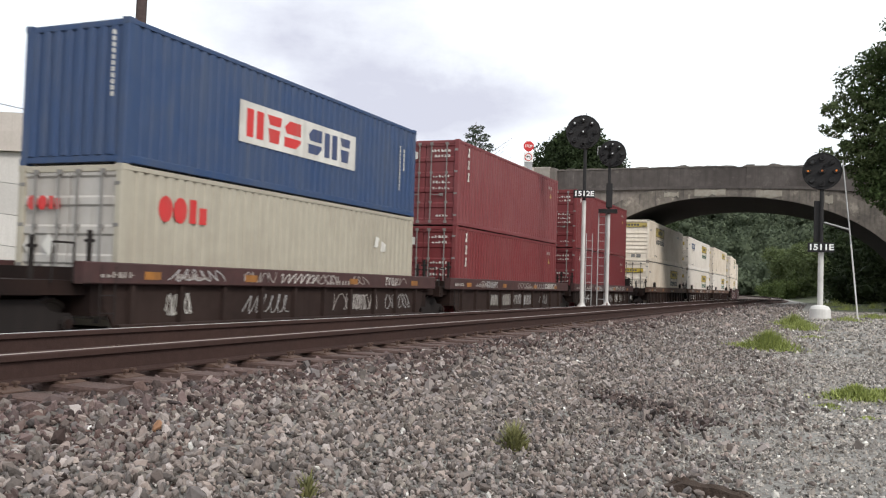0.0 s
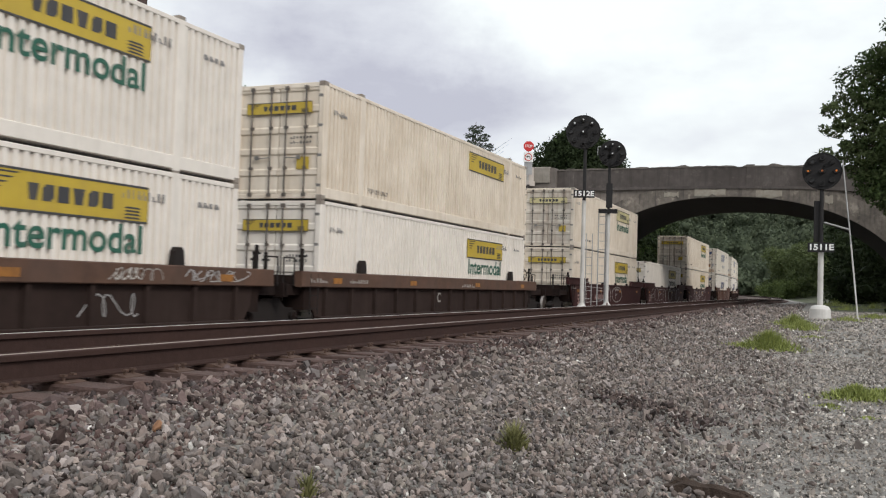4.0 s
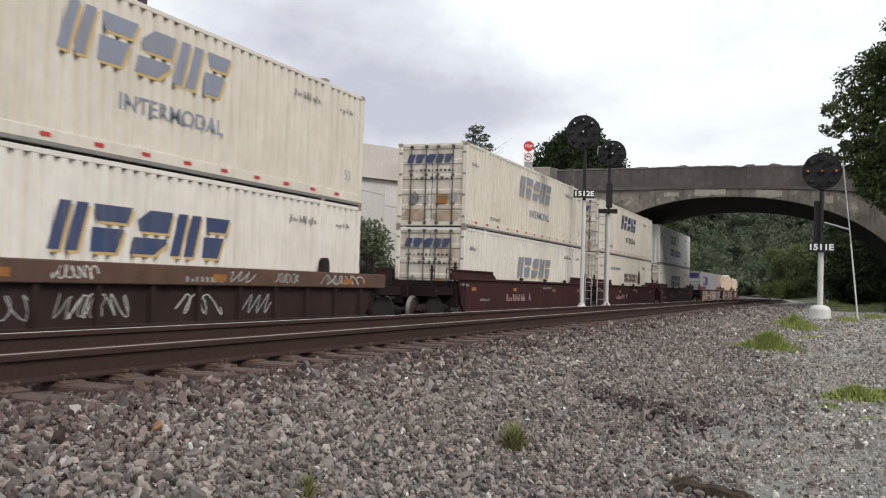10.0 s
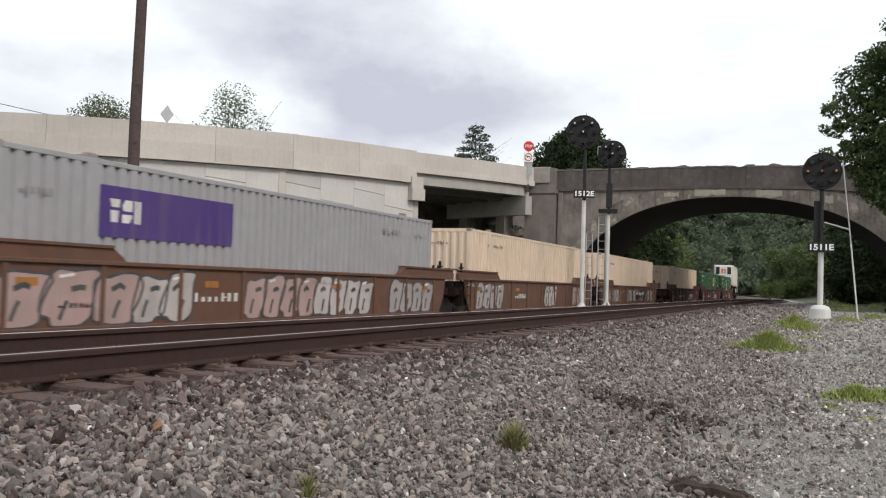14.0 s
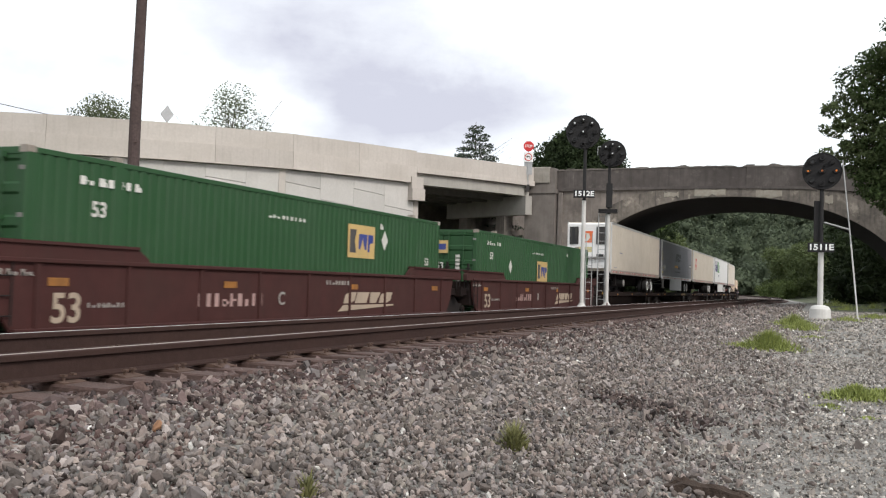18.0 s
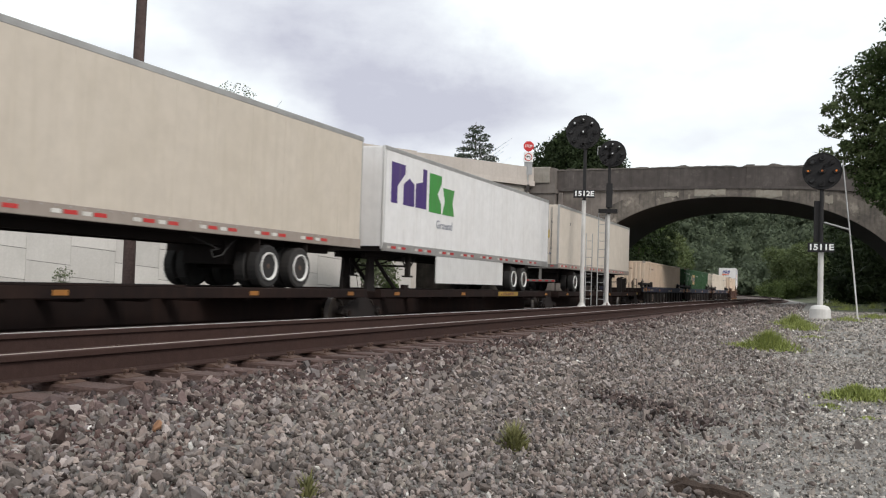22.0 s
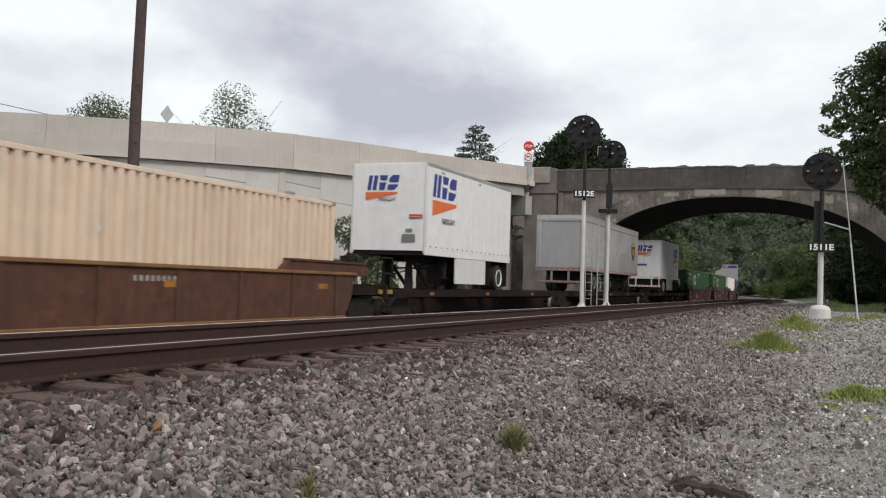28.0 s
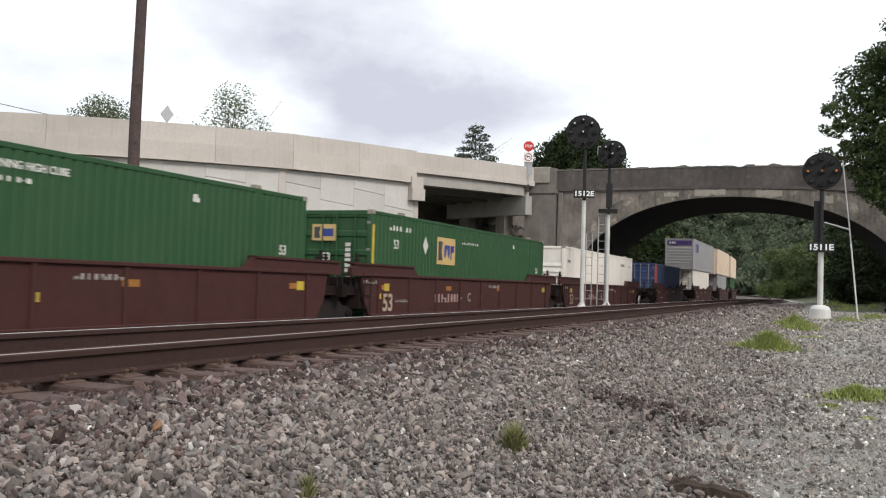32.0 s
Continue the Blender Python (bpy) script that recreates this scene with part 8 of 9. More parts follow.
def trailer(label, S, L, top, mat, nose, wheels, legs, skirt=None, band="alu", roof_mat=None, gear="black_car", rim_paint="rim", tank=None, tape=True):
    """A box trailer on its wheels on the spine car. nose: True if it leads nose first; wheels, legs: metres from the leading end."""
    ob = thing("semi_trailer", label, "trailer", "road trailers on the train")
    W, low = 2.591, 2.2
    c = dict(ob=ob, L=L, W=W + 0.02, H=top, base=0.0)
    x = W / 2
    n = int(L / 1.2)

    def wall():
        s = Shape().box(x - 0.03, x, -L / 2 + 0.06, L / 2 - 0.06, low + 0.1, top - 0.08)
        return s.mesh("side_wall", mat)
    me = kept(("twall", L, top, mat.name), wall)
    part("side_wall", me, None, ob)
    part("side_wall", me, None, ob).matrix_local = Matrix.Rotation(math.pi, 4, "Z")
    seam = kept(("seam", top, mat.name), lambda: Shape().box(x - 0.001, x + 0.002, -0.012, 0.012, low + 0.16, top - 0.1).mesh("panel_seam", mat))
    for i in range(1, n):
        part("panel_seam", seam, None, ob).location = (0, -L / 2 + L * i / n, 0)
    part("roof", Shape().box(-x + 0.02, x - 0.02, -L / 2 + 0.04, L / 2 - 0.04, top - 0.05, top - 0.01), mat, ob)
    part("floor_frame", Shape().box(-x + 0.06, x - 0.06, -L / 2 + 0.08, L / 2 - 0.08, low - 0.08, low + 0.1).box(-0.5, -0.35, -L / 2 + 0.5, L / 2 - 0.3, low - 0.25, low - 0.05).box(0.35, 0.5, -L / 2 + 0.5, L / 2 - 0.3, low - 0.25, low - 0.05), P["black_car"], ob)
    for a in (0, math.pi):
        part("bottom_rail", Shape().soft(x - 0.05, x + 0.008, -L / 2, L / 2, low - 0.08, low + 0.16, 0.01), P[band], ob).matrix_local = Matrix.Rotation(a, 4, "Z")
        part("top_rail", Shape().soft(x - 0.05, x + 0.006, -L / 2, L / 2, top - 0.13, top, 0.012), P["alu"] if roof_mat is None else roof_mat, ob).matrix_local = Matrix.Rotation(a, 4, "Z")
    part("rivet", Shape_rivets(L, x, low), P["alu"], ob)["kind"] = "stuff"
    lots = [0.25 + 1.85 * i for i in range(int(L / 1.85))]
    if tape:
        sheet("reflective_tape", [rect(u + k, u + k + 0.29, low + 0.005, low + 0.075) for u in lots for k in (0.26, 0.92)], P["dot_red"], ob, (x + 0.009, -L / 2, 0), "side", 0.003)
        sheet("reflective_tape", [rect(u + k, u + k + 0.2, low + 0.005, low + 0.075) for u in lots for k in (0.0, 0.66)], P["mark_white"], ob, (x + 0.009, -L / 2, 0), "side", 0.003)
    for sx in (-1, 1):
        for sy in (-1, 1):
            part("corner_post", Shape().soft(sx * (x - 0.05) - 0.055, sx * (x - 0.05) + 0.055, sy * (L / 2 - 0.04) - 0.05, sy * (L / 2 - 0.04) + 0.05, low - 0.02, top - 0.01, 0.03), P["alu"] if not nose or sy > 0 else P["alu_bright"], ob)
    e = -1 if nose else 1
    part("front_wall", Shape().box(-x + 0.06, x - 0.06, e * (L / 2 - 0.025) - 0.025, e * (L / 2 - 0.025) + 0.025, low + 0.05, top - 0.05), mat, ob)
    for x0, x1 in ((-x + 0.06, -0.006), (0.006, x - 0.06)):
        part("rear_door", Shape().box(x0, x1, -e * (L / 2 - 0.025) - 0.025, -e * (L / 2 - 0.025) + 0.025, low + 0.05, top - 0.05), mat, ob)
    if not nose:
        part("door_seam", Shape().box(-0.012, 0.012, -L / 2 - 0.006, -L / 2, low + 0.15, top - 0.12), P["dark_trim"], ob)
        rod = kept(("trailer_rod", top), lambda: Shape().rod((0, -0.02, low + 0.1), (0, -0.02, top - 0.12), 0.018, 6).box(-0.04, 0.04, -0.03, 0.0, 3.0, 3.06).box(-0.04, 0.04, -0.03, 0.0, 4.2, 4.26).mesh("lock_rod", P["dark_trim"]))
        if mat.name.startswith("white_trailer"):
            for rx in (-0.95, -0.32, 0.32, 0.95):
                part("lock_rod", rod, None, ob).location = (rx, -L / 2, 0)
        part("door_sill", Shape().soft(-x, x, -L / 2 - 0.03, -L / 2 + 0.05, low - 0.1, low + 0.1, 0.01), P["dark_trim"], ob)
        if tape:
            part("underride_guard", Shape().soft(-1.15, 1.15, -L / 2 - 0.02, -L / 2 + 0.08, low - 0.72, low - 0.6, 0.015).box(-0.5, -0.4, -L / 2, -L / 2 + 0.08, low - 0.62, low).box(0.4, 0.5, -L / 2, -L / 2 + 0.08, low - 0.62, low), P["dark_trim"], ob)
            sheet("reflective_tape", [rect(-1.1 + 0.3 * i, -0.95 + 0.3 * i, low - 0.69, low - 0.63) for i in range(8)] + [rect(-1.15 + 0.3 * i, -1.0 + 0.3 * i, low + 0.0, low + 0.05) for i in range(8)], P["dot_red"], ob, (0, -L / 2 - 0.031, 0), "front", 0.003)
    for u in wheels:
        trailer_wheels(ob, -L / 2 + u, rim_paint=rim_paint)
    u = sum(wheels) / len(wheels)
    part("bogie", Shape().box(-0.55, 0.55, -L / 2 + max(u - 1.3, 0.2), -L / 2 + u + 1.3, 1.55, low - 0.1), P["black_car"], ob)
    for v in (max(u - 1.0, 0.3), u + 0.95):
        for x0, x1 in ((-1.25, -0.62), (0.62, 1.25)):
            part("mud_flap", Shape().soft(x0, x1, -L / 2 + v - 0.012, -L / 2 + v + 0.012, 1.22, low, 0.005), P["black_car"], ob)
    s = Shape()
    for sx in (-0.95, 0.95):
        s.soft(sx - 0.07, sx + 0.07, -L / 2 + legs - 0.07, -L / 2 + legs + 0.07, 1.45, low, 0.01).box(sx - 0.13, sx + 0.13, -L / 2 + legs - 0.13, -L / 2 + legs + 0.13, 1.42, 1.47)
        s.rod((sx, -L / 2 + legs, 1.6), (sx, -L / 2 + legs + 0.7, low - 0.05), 0.03, 5)
    s.rod((-0.95, -L / 2 + legs, 1.75), (0.95, -L / 2 + legs, 1.75), 0.03, 6).rod((-0.95, -L / 2 + legs, 1.5), (0.95, -L / 2 + legs, 2.1), 0.025, 5)
    for sx in (-0.95, 0.95):
        s.rod((sx, -L / 2 + legs, 1.55), (sx, -L / 2 + legs - 0.6, low - 0.05), 0.025, 5)
    part("landing_gear", s, P[gear], ob)
    way = 1 if u < L / 2 else -1
    part("air_line", hose([(1.0, -L / 2 + u + way * 1.5, 2.08), (1.05, -L / 2 + u + way * 1.8, 1.95), (1.08, -L / 2 + u + way * 2.1, 1.72), (1.05, -L / 2 + u + way * 2.35, 1.66), (1.02, -L / 2 + u + way * 2.4, 1.8), (1.02, -L / 2 + u + way * 2.15, 1.84), (1.0, -L / 2 + u + way * 2.7, 1.98), (0.95, -L / 2 + u + way * 3.1, 2.1)]), P["tyre"], ob, "looped black air line")
    if tank:
        tk = part("transverse_tank", Shape().turn([(0.0, -1.08), (0.2, -1.08), (0.24, -1.04), (0.24, 1.04), (0.0, 1.04)], (0, -L / 2 + tank, 1.63), "x", 20).box(-0.9, -0.8, -L / 2 + tank - 0.1, -L / 2 + tank + 0.1, 1.8, low).box(0.8, 0.9, -L / 2 + tank - 0.1, -L / 2 + tank + 0.1, 1.8, low), P["tyre"], ob, "dark transverse tank under the floor")
        part("tank_end", Shape().turn([(0.0, 1.1), (0.07, 1.1), (0.08, 1.07), (0.19, 1.07), (0.225, 1.04), (0.0, 1.03)][::-1], (0, -L / 2 + tank, 1.63), "x", 20), P["skirt"], tk, "pale round tank end")
    if skirt:
        a, b = skirt
        part("side_skirt", Shape().slab([(-L / 2 + a, low - 0.08), (-L / 2 + a + 0.02, 1.27), (-L / 2 + b, 1.27), (-L / 2 + b, low - 0.08)], "x", x - 0.05, x - 0.01), P["skirt_white"], ob, "white side skirt")
    RIDERS.append((ob, S + L / 2, 0.0))
    return c


def hose(points, r=0.016):
    s = Shape()
    for a, b in zip(points, points[1:]):
        s.rod(a, b, r, 5)
    return s


def Shape_rivets(L, x, low):
    s = Shape()
    for i in range(int(L / 0.3)):
        a = -L / 2 + 0.2 + 0.3 * i
        s.box(x + 0.006, x + 0.014, a - 0.012, a + 0.012, low + 0.11, low + 0.135)
    return s


# ---- the train, from its leading end ----
F0 = 0.31
UP = F0 + 2.9


def red_boxes(label, S, base, mat, vert, end_marks, lot):
    c = container(label, S, 12.192, base, P[mat], "door", 2.896, None, 0.275, 0.036)
    if vert:
        for i, k in enumerate((0, 1, 2)):
            z = base + 2.55 - 0.42 * i
            put_sheet(c, "logo_mark", [[(0.84, z - 0.15), (1.02, z - 0.15), (0.98, z), (1.04, z + 0.15), (0.88, z + 0.15), (0.92, z)]], "mark_white", 0.004)
        front_sheet(c, "logo_mark", blocks(-1.0, -0.25, base + 2.25, base + 2.5, 3, 0, 0.7, 2), "mark_white", 0.03)
    else:
        put_sheet(c, "stencil", bars(0.75, 1.05, base + 2.3, base + 2.6, 2, 3), "mark_white", 0.004)
    put_sheet(c, "stencil", bars(10.7, 11.3, base + 2.35, base + 2.6, 3, 8), "mark_dim", 0.004)
    put_sheet(c, "caution_patch", [[(10.92, base + 1.98), (11.16, base + 1.98), (11.04, base + 2.18)]], "yellow_dull", 0.004)
    front_sheet(c, "stencil", bars(0.2, 0.95, base + 2.48, base + 2.56, 6, lot) + bars(0.35, 0.95, base + 2.3, base + 2.38, 5, lot) + bars(0.3, 0.95, base + 1.62, base + 1.7, 6, lot + 2) + bars(0.3, 0.95, base + 1.42, base + 1.5, 6, lot + 3)
                + bars(0.3, 0.95, base + 1.22, base + 1.3, 6, lot + 4) + bars(0.45, 0.9, base + 0.3, base + 0.36, 4, lot), "mark_white", 0.03)
    front_sheet(c, "placard", [rect(-0.9, -0.7, base + 1.0, base + 1.2)], "mark_white", 0.03)
    return c


# old dark three-platform car with forty-foot boxes
old = "dark brown ribbed well car covered in spray tags"
well(old, 12.41, 12.192, "ribbed", P["chord_brown"], P["well_dark"], "coupler", "joint", 3.4, 3.44, "tags", 1, 2)
well(old, 28.04, 12.192, "ribbed", P["chord_brown"], P["well_dark"], "joint", "joint", 3.44, 3.45, "tags", 2)
well(old, 43.69, 12.192, "ribbed", P["chord_brown"], P["well_dark"], "joint", "coupler", 3.45, 3.4, "tags", 3, 0)
c = container("pale cream-grey corrugated container with a red mark", 12.41, 12.192, F0, P["oocl"], "door", 2.896, None, 0.275, 0.036, None, P["oocl_end"])
disc = lambda u, z, r: [(u + r * math.cos(0.524 * k), z + 1.25 * r * math.sin(0.524 * k)) for k in range(12)]
put_sheet(c, "logo_mark", [disc(1.18, 2.5, 0.2), disc(1.6, 2.5, 0.2), rect(1.87, 2.08, 2.28, 2.74), rect(2.17, 2.4, 2.28, 2.6)], "ink_red", 0.004, "red logo mark")
put_sheet(c, "stencil", [[(9.7, 2.2), (9.9, 2.2), (10.0, 2.45), (9.8, 2.5)], [(10.1, 2.1), (10.35, 2.1), (10.4, 2.3), (10.15, 2.4)]], "mark_white")
front_sheet(c, "logo_mark", [disc(-0.85, 2.52, 0.11), disc(-0.6, 2.52, 0.11), rect(-0.44, -0.34, 2.4, 2.64), rect(-0.28, -0.18, 2.4, 2.6)], "ink_red", 0.03)
front_sheet(c, "placard", [diamond(-0.85, 1.75, 0.22), diamond(-0.4, 1.75, 0.22)], "mark_white", 0.03)
c = container("blue forty-foot container with a white logo panel", 12.43, 12.192, UP, P["blue"], "upright", 2.591, None, 0.275, 0.036)
put_sheet(c, "logo_plate", [rect(3.35, 8.43, 4.12, 5.0)], "mark_white", 0.004, "white logo panel")
put_sheet(c, "logo_mark", blocks(3.6, 5.9, 4.26, 4.86, 3, 0.0, 0.72, 4), "ink_red", 0.009)
put_sheet(c, "logo_mark", blocks(6.1, 8.25, 4.26, 4.86, 3, 0.0, 0.72, 6), "ink_blue", 0.009)
put_sheet(c, "stencil", [rect(11.1, 11.16, 3.9 + 0.11 * i, 3.98 + 0.11 * i) for i in range(12)] + [rect(11.35, 11.42, 4.5 + 0.13 * i, 4.6 + 0.13 * i) for i in range(5)], "mark_white")
front_sheet(c, "stencil", [rect(0.86, 0.93, 4.4 + 0.11 * i, 4.48 + 0.11 * i) for i in range(11)], "mark_white", 0.03)
red_boxes("brick red forty-foot container with white lettering marks", 28.04, F0, "tex", True, True, 1)
red_boxes("faded red forty-foot container stacked on another", 28.06, UP, "tex_faded", True, True, 2)
red_boxes("deep red forty-foot container in a well car", 43.69, F0, "red", False, True, 3)
red_boxes("deep red forty-foot container stacked on another", 43.69, UP, "tex", False, True, 4)

# rust-orange three-platform car
lab = "dark ribbed well car with a rusty orange top chord"
for i, S in enumerate((63.28, 82.83, 102.33)):
    well(lab, S, 16.154, "ribbed", P["chord_rust"], P["well_dark"], "coupler" if i == 0 else "joint", "coupler" if i == 2 else "joint", 3.4, 3.4, ("bold", "tags B", "C")[i], 10 + i, 3)
jb("dusty white container with a yellow logo plate", 63.28, F0, "door", 9.75, ink="ink")
jb("dusty white container with a ribbed nose stacked on another", 63.28, UP, "level", 2.75, ink="ink", plate="yellow_dull")
c = jb("white container with a yellow logo plate", 82.83, F0, "door", 9.8, mat="jb_clean")
c = jb("white container with a blue and a yellow logo plate", 82.83, UP, "door", 9.7, mat="jb_clean")
put_sheet(c, "logo_plate", [rect(2.3, 4.45, 5.12, 5.62)], "ink_blue", 0.004, "dark blue logo plate")
put_sheet(c, "logo_mark", blocks(2.75, 4.0, 5.24, 5.5, 5, 0.0, 0.6, 7), "mark_white", 0.009)
put_sheet(c, "stencil", bars(2.35, 4.4, 4.98, 5.05, 14, 3), "ink_faded")
jb("dusty white container with a yellow logo plate", 102.33, F0, "door", 9.8, mat="jb_clean")
jb("white container with a yellow plate and no lettering", 102.33, UP, "door", 9.75, text=False, badge_z=2.28)

# maroon three-platform car with chalked rings
lab = "maroon smooth-sided well car with white spray rings"
for i, S in enumerate((126.17, 145.65, 165.42)):
    well(lab, S, 16.154, "flat", P["maroon"], P["maroon"], "coupler" if i == 0 else "joint", "coupler" if i == 2 else "joint", 3.4, 3.4, ("53 num looped", "53 ringed", "53 scrawled")[i], 20 + i, 1)
jb("dusty white container with a yellow logo plate", 126.17, F0, "door", 9.65)
jb("yellowed white container with a rusty door end", 126.17, UP, "door", 9.75, ink="ink_green", plate="yellow_pale", badge_z=2.35, end_mat=P["rust_end"])
jb("white container alone in a well car", 145.65, F0, "door", 9.8, mat="jb_clean", ink="ink_dull", plate="yellow_dull")
jb("dusty white container with a yellow logo plate", 165.42, F0, "door", 9.6)
jb("yellowed white container with rust-stained doors", 165.42, UP, "door", 9.85, plate="yellow", badge_z=2.28, end_mat=P["rust_end"])

# two single rusty cars
for i, S in enumerate((188.84, 212.37)):
    well("orange-rust ribbed well car" if i == 0 else "brown rusty well car with orange patches", S, 16.154, "flat" if i == 0 else "ribbed", P["rust_car" if i == 0 else "chord_rust"], P["rust_car" if i == 0 else "well_dark"], "coupler", "coupler", 3.4, 3.4, "tags", 30 + i, 1)
slant("cream container with faded blue lettering and rusty doors", 188.84, F0, False)
slant("cream container with peeling lettering stacked on another", 188.84, UP, True, ink="ink_faded", shadow=None)
slant("cream container with dark blue slanted lettering", 212.37, F0, False)
slant("cream container with half-faded blue lettering", 212.37, UP, True, ink="ink_faded", shadow="logo_gold")

# maroon three-platform car
lab = "maroon smooth-sided well car with pale stencilled marks"
for i, S in enumerate((236.0, 255.64, 275.17)):
    well(lab, S, 16.154, "flat", P["maroon"], P["maroon"], "coupler" if i == 0 else "joint", "coupler" if i == 2 else "joint", 3.4, 3.4, "num" + "ACB"[i], 40 + i, 1)
slant("cream container with dull blue slanted lettering", 236.0, F0, False, ink="ink_faded")
slant("cream container with peeling blue lettering", 236.0, UP, True, ink="ink_faded")
slant("cream container with crisp dark blue lettering", 255.64, UP, True, shadow=None)
c = plain53("dusty cream container with brown gothic lettering", 255.64, F0, "slant")
put_sheet(c, "logo_mark", blocks(7.0, 11.0, 1.7, 2.2, 9, 0.0, 0.66, 3), "ink_brown", 0.006)
put_sheet(c, "crest", [[(11.3, 1.6), (12.0, 1.6), (12.1, 2.0), (11.85, 2.35), (11.65, 2.5), (11.45, 2.35), (11.2, 2.0)]], "ink_brown", 0.006)
put_sheet(c, "logo_mark", blocks(3.2, 5.9, 2.36, 2.52, 9, 0.1, 0.66, 3), "ink_faded", 0.006)
c = plain53("bright white refrigerated container with green and violet marks", 275.17, UP, "bright", "upright", 1.2, 0.006)
put_sheet(c, "skid_rail", [rect(0.2, 15.95, UP + 0.02, UP + 0.16), rect(0.2, 15.95, UP + 0.26, UP + 0.29)], "dark_trim", 0.016)
word("lettering", "TOP LIFT ONLY", 0.17, P["ink"], c["ob"], side_at(c, 13.4, UP + 0.42, 0.006), "side", 1.25)
put_sheet(c, "placard", [diamond(14.9, UP + 0.85, 0.2)], "dark_trim", 0.006)
put_sheet(c, "logo_mark", blocks(5.2, 7.8, UP + 1.7, UP + 2.36, 5, 0.0, 0.7, 11), "bright_green", 0.006, "green logo mark")
stroke("logo_swirl", [(8.0 + 1.1 * math.cos(0.3 * k) * (1 - 0.02 * k), UP + 2.0 + 0.42 * math.sin(0.3 * k) * (1 - 0.02 * k)) for k in range(24)], 0.08, P["bright_green"], c["ob"], side_at(c, 0, 0, 0.012))
put_sheet(c, "logo_mark", blocks(5.15, 7.1, UP + 0.78, UP + 1.34, 4, 0.0, 0.7, 12) + blocks(7.35, 10.4, UP + 0.78, UP + 1.28, 7, 0.0, 0.7, 13) + [rect(10.45, 11.0, UP + 1.1 - 0.15 * i, UP + 1.14 - 0.15 * i) for i in range(3)], "violet", 0.006, "violet logo mark")
slant("clean cream container with blue and gold lettering", 275.17, F0, False)

# brown car under murals
lab = "brown well car covered in a large spray mural"
for i, S in enumerate((299.28, 318.76, 338.45)):
    well(lab if i < 2 else "orange-brown well car with a dark number panel", S, 16.154, "flat", P["brown_car"], P["brown_car"], "coupler" if i == 0 else "joint", "coupler" if i == 2 else "joint", 3.4, 3.4, ("mural", "mural", "tags panel")[i], 50 + i, 1)
c = plain53("grey container with a purple logo panel", 299.28, F0, "ash", "level", 0.28, 0.06)
put_sheet(c, "logo_plate", [rect(2.17, 5.9, 1.89, 2.77)], "purple", 0.004, "purple logo panel")
put_sheet(c, "logo_mark", blocks(2.4, 3.2, 2.15, 2.55, 3, 0.0, 0.7, 2), "mark_white", 0.009)
front_sheet(c, "logo_plate", [rect(-1.1, 1.1, 2.62, 3.05)], "purple", 0.03)
front_sheet(c, "logo_mark", blocks(-0.9, 0.0, 2.74, 2.94, 4, 0.0, 0.7, 2), "mark_white", 0.036)
upsc("buff yellow container in a brown well car", 318.76, F0)
upsc("buff yellow container in a brown well car", 338.45, F0)

# red-oxide three-platform car
lab = "red-oxide well car with pale stencils and spray tags"
for i, S in enumerate((362.18, 381.73, 401.25)):
    well(lab, S, 16.154, "flat", P["oxide"], P["oxide"], "coupler" if i == 0 else "joint", "coupler" if i == 2 else "joint", 3.4, 3.4, "53 num logo " + "ACB"[i], 60 + i, 1)
upsc("buff yellow container with rust stains at its end", 362.18, F0)
highcube("dark green container with a gold logo plate", 381.73, F0, 10.2, 12.3)
highcube("dark green container with a white diamond placard", 401.25, F0, 7.3, 3.75, 1.9)

# five-platform spine car of trailers
lab = "dark rusty spine car carrying a road trailer"
sp = ((422.94, "rear"), (440.37, "rear"), (457.86, "rear"), (475.34, "rear"), (493.21, "front"))
for i, (S, feet) in enumerate(sp):
    spine(lab, S, 16.154, "coupler" if i == 0 else "joint", "coupler" if i == 4 else "joint", 1.35, 1.35, feet, 70 + i)
TOP = 5.05
c = trailer("white refrigerated trailer with a nose cooling unit", 422.94, 16.154, TOP, P["trailer_cream"], True, (11.7, 13.1), 2.6, None, "rail_brown", tank=4.75)
ru = part("cooling_unit", Shape().soft(-1.15, 1.15, -8.55, -8.07, 2.95, 4.98, 0.1).box(-1.05, 1.05, -8.3, -8.07, 2.4, 2.95), P["trailer_white"], c["ob"], "white refrigeration unit")
for x0 in (-1.02, 0.52):
    part("grille", Shape().soft(x0, x0 + 0.5, -8.585, -8.53, 3.75, 4.75, 0.06), P["reefer_black"], ru)
part("grille", Shape().soft(0.55, 0.95, -8.575, -8.54, 3.05, 3.2, 0.03), P["reefer_black"], ru)
part("badge", Shape().box(-0.3, 0.3, -8.56, -8.545, 3.85, 4.5), P["logo_orange"], ru)
part("badge_mark", Shape().slab([(-0.15, 3.95), (0.05, 3.95), (0.15, 4.15), (0.1, 4.35), (-0.1, 4.4), (-0.05, 4.2)], "y", -8.566, -8.56), P["mark_white"], ru)
part("notice", Shape().box(-0.6, 0.3, -8.555, -8.545, 3.3, 3.6), P["yellow_pale"], ru)
put_sheet(c, "stencil", bars(2.2, 3.2, 3.35, 3.42, 9, 2) + bars(0.7, 1.6, 2.45, 2.52, 6, 3), "ink_faded")
c = trailer("grey box trailer with a black and amber logo", 440.37, 16.154, TOP, P["trailer_grey"], True, (12.2, 13.5), 2.6, (4.2, 10.1), "alu_bright", gear="alu")
put_sheet(c, "logo_mark", blocks(6.7, 9.4, 3.62, 4.25, 3, 0.3, 0.8, 4), "ink", 0.006, "black logo mark")
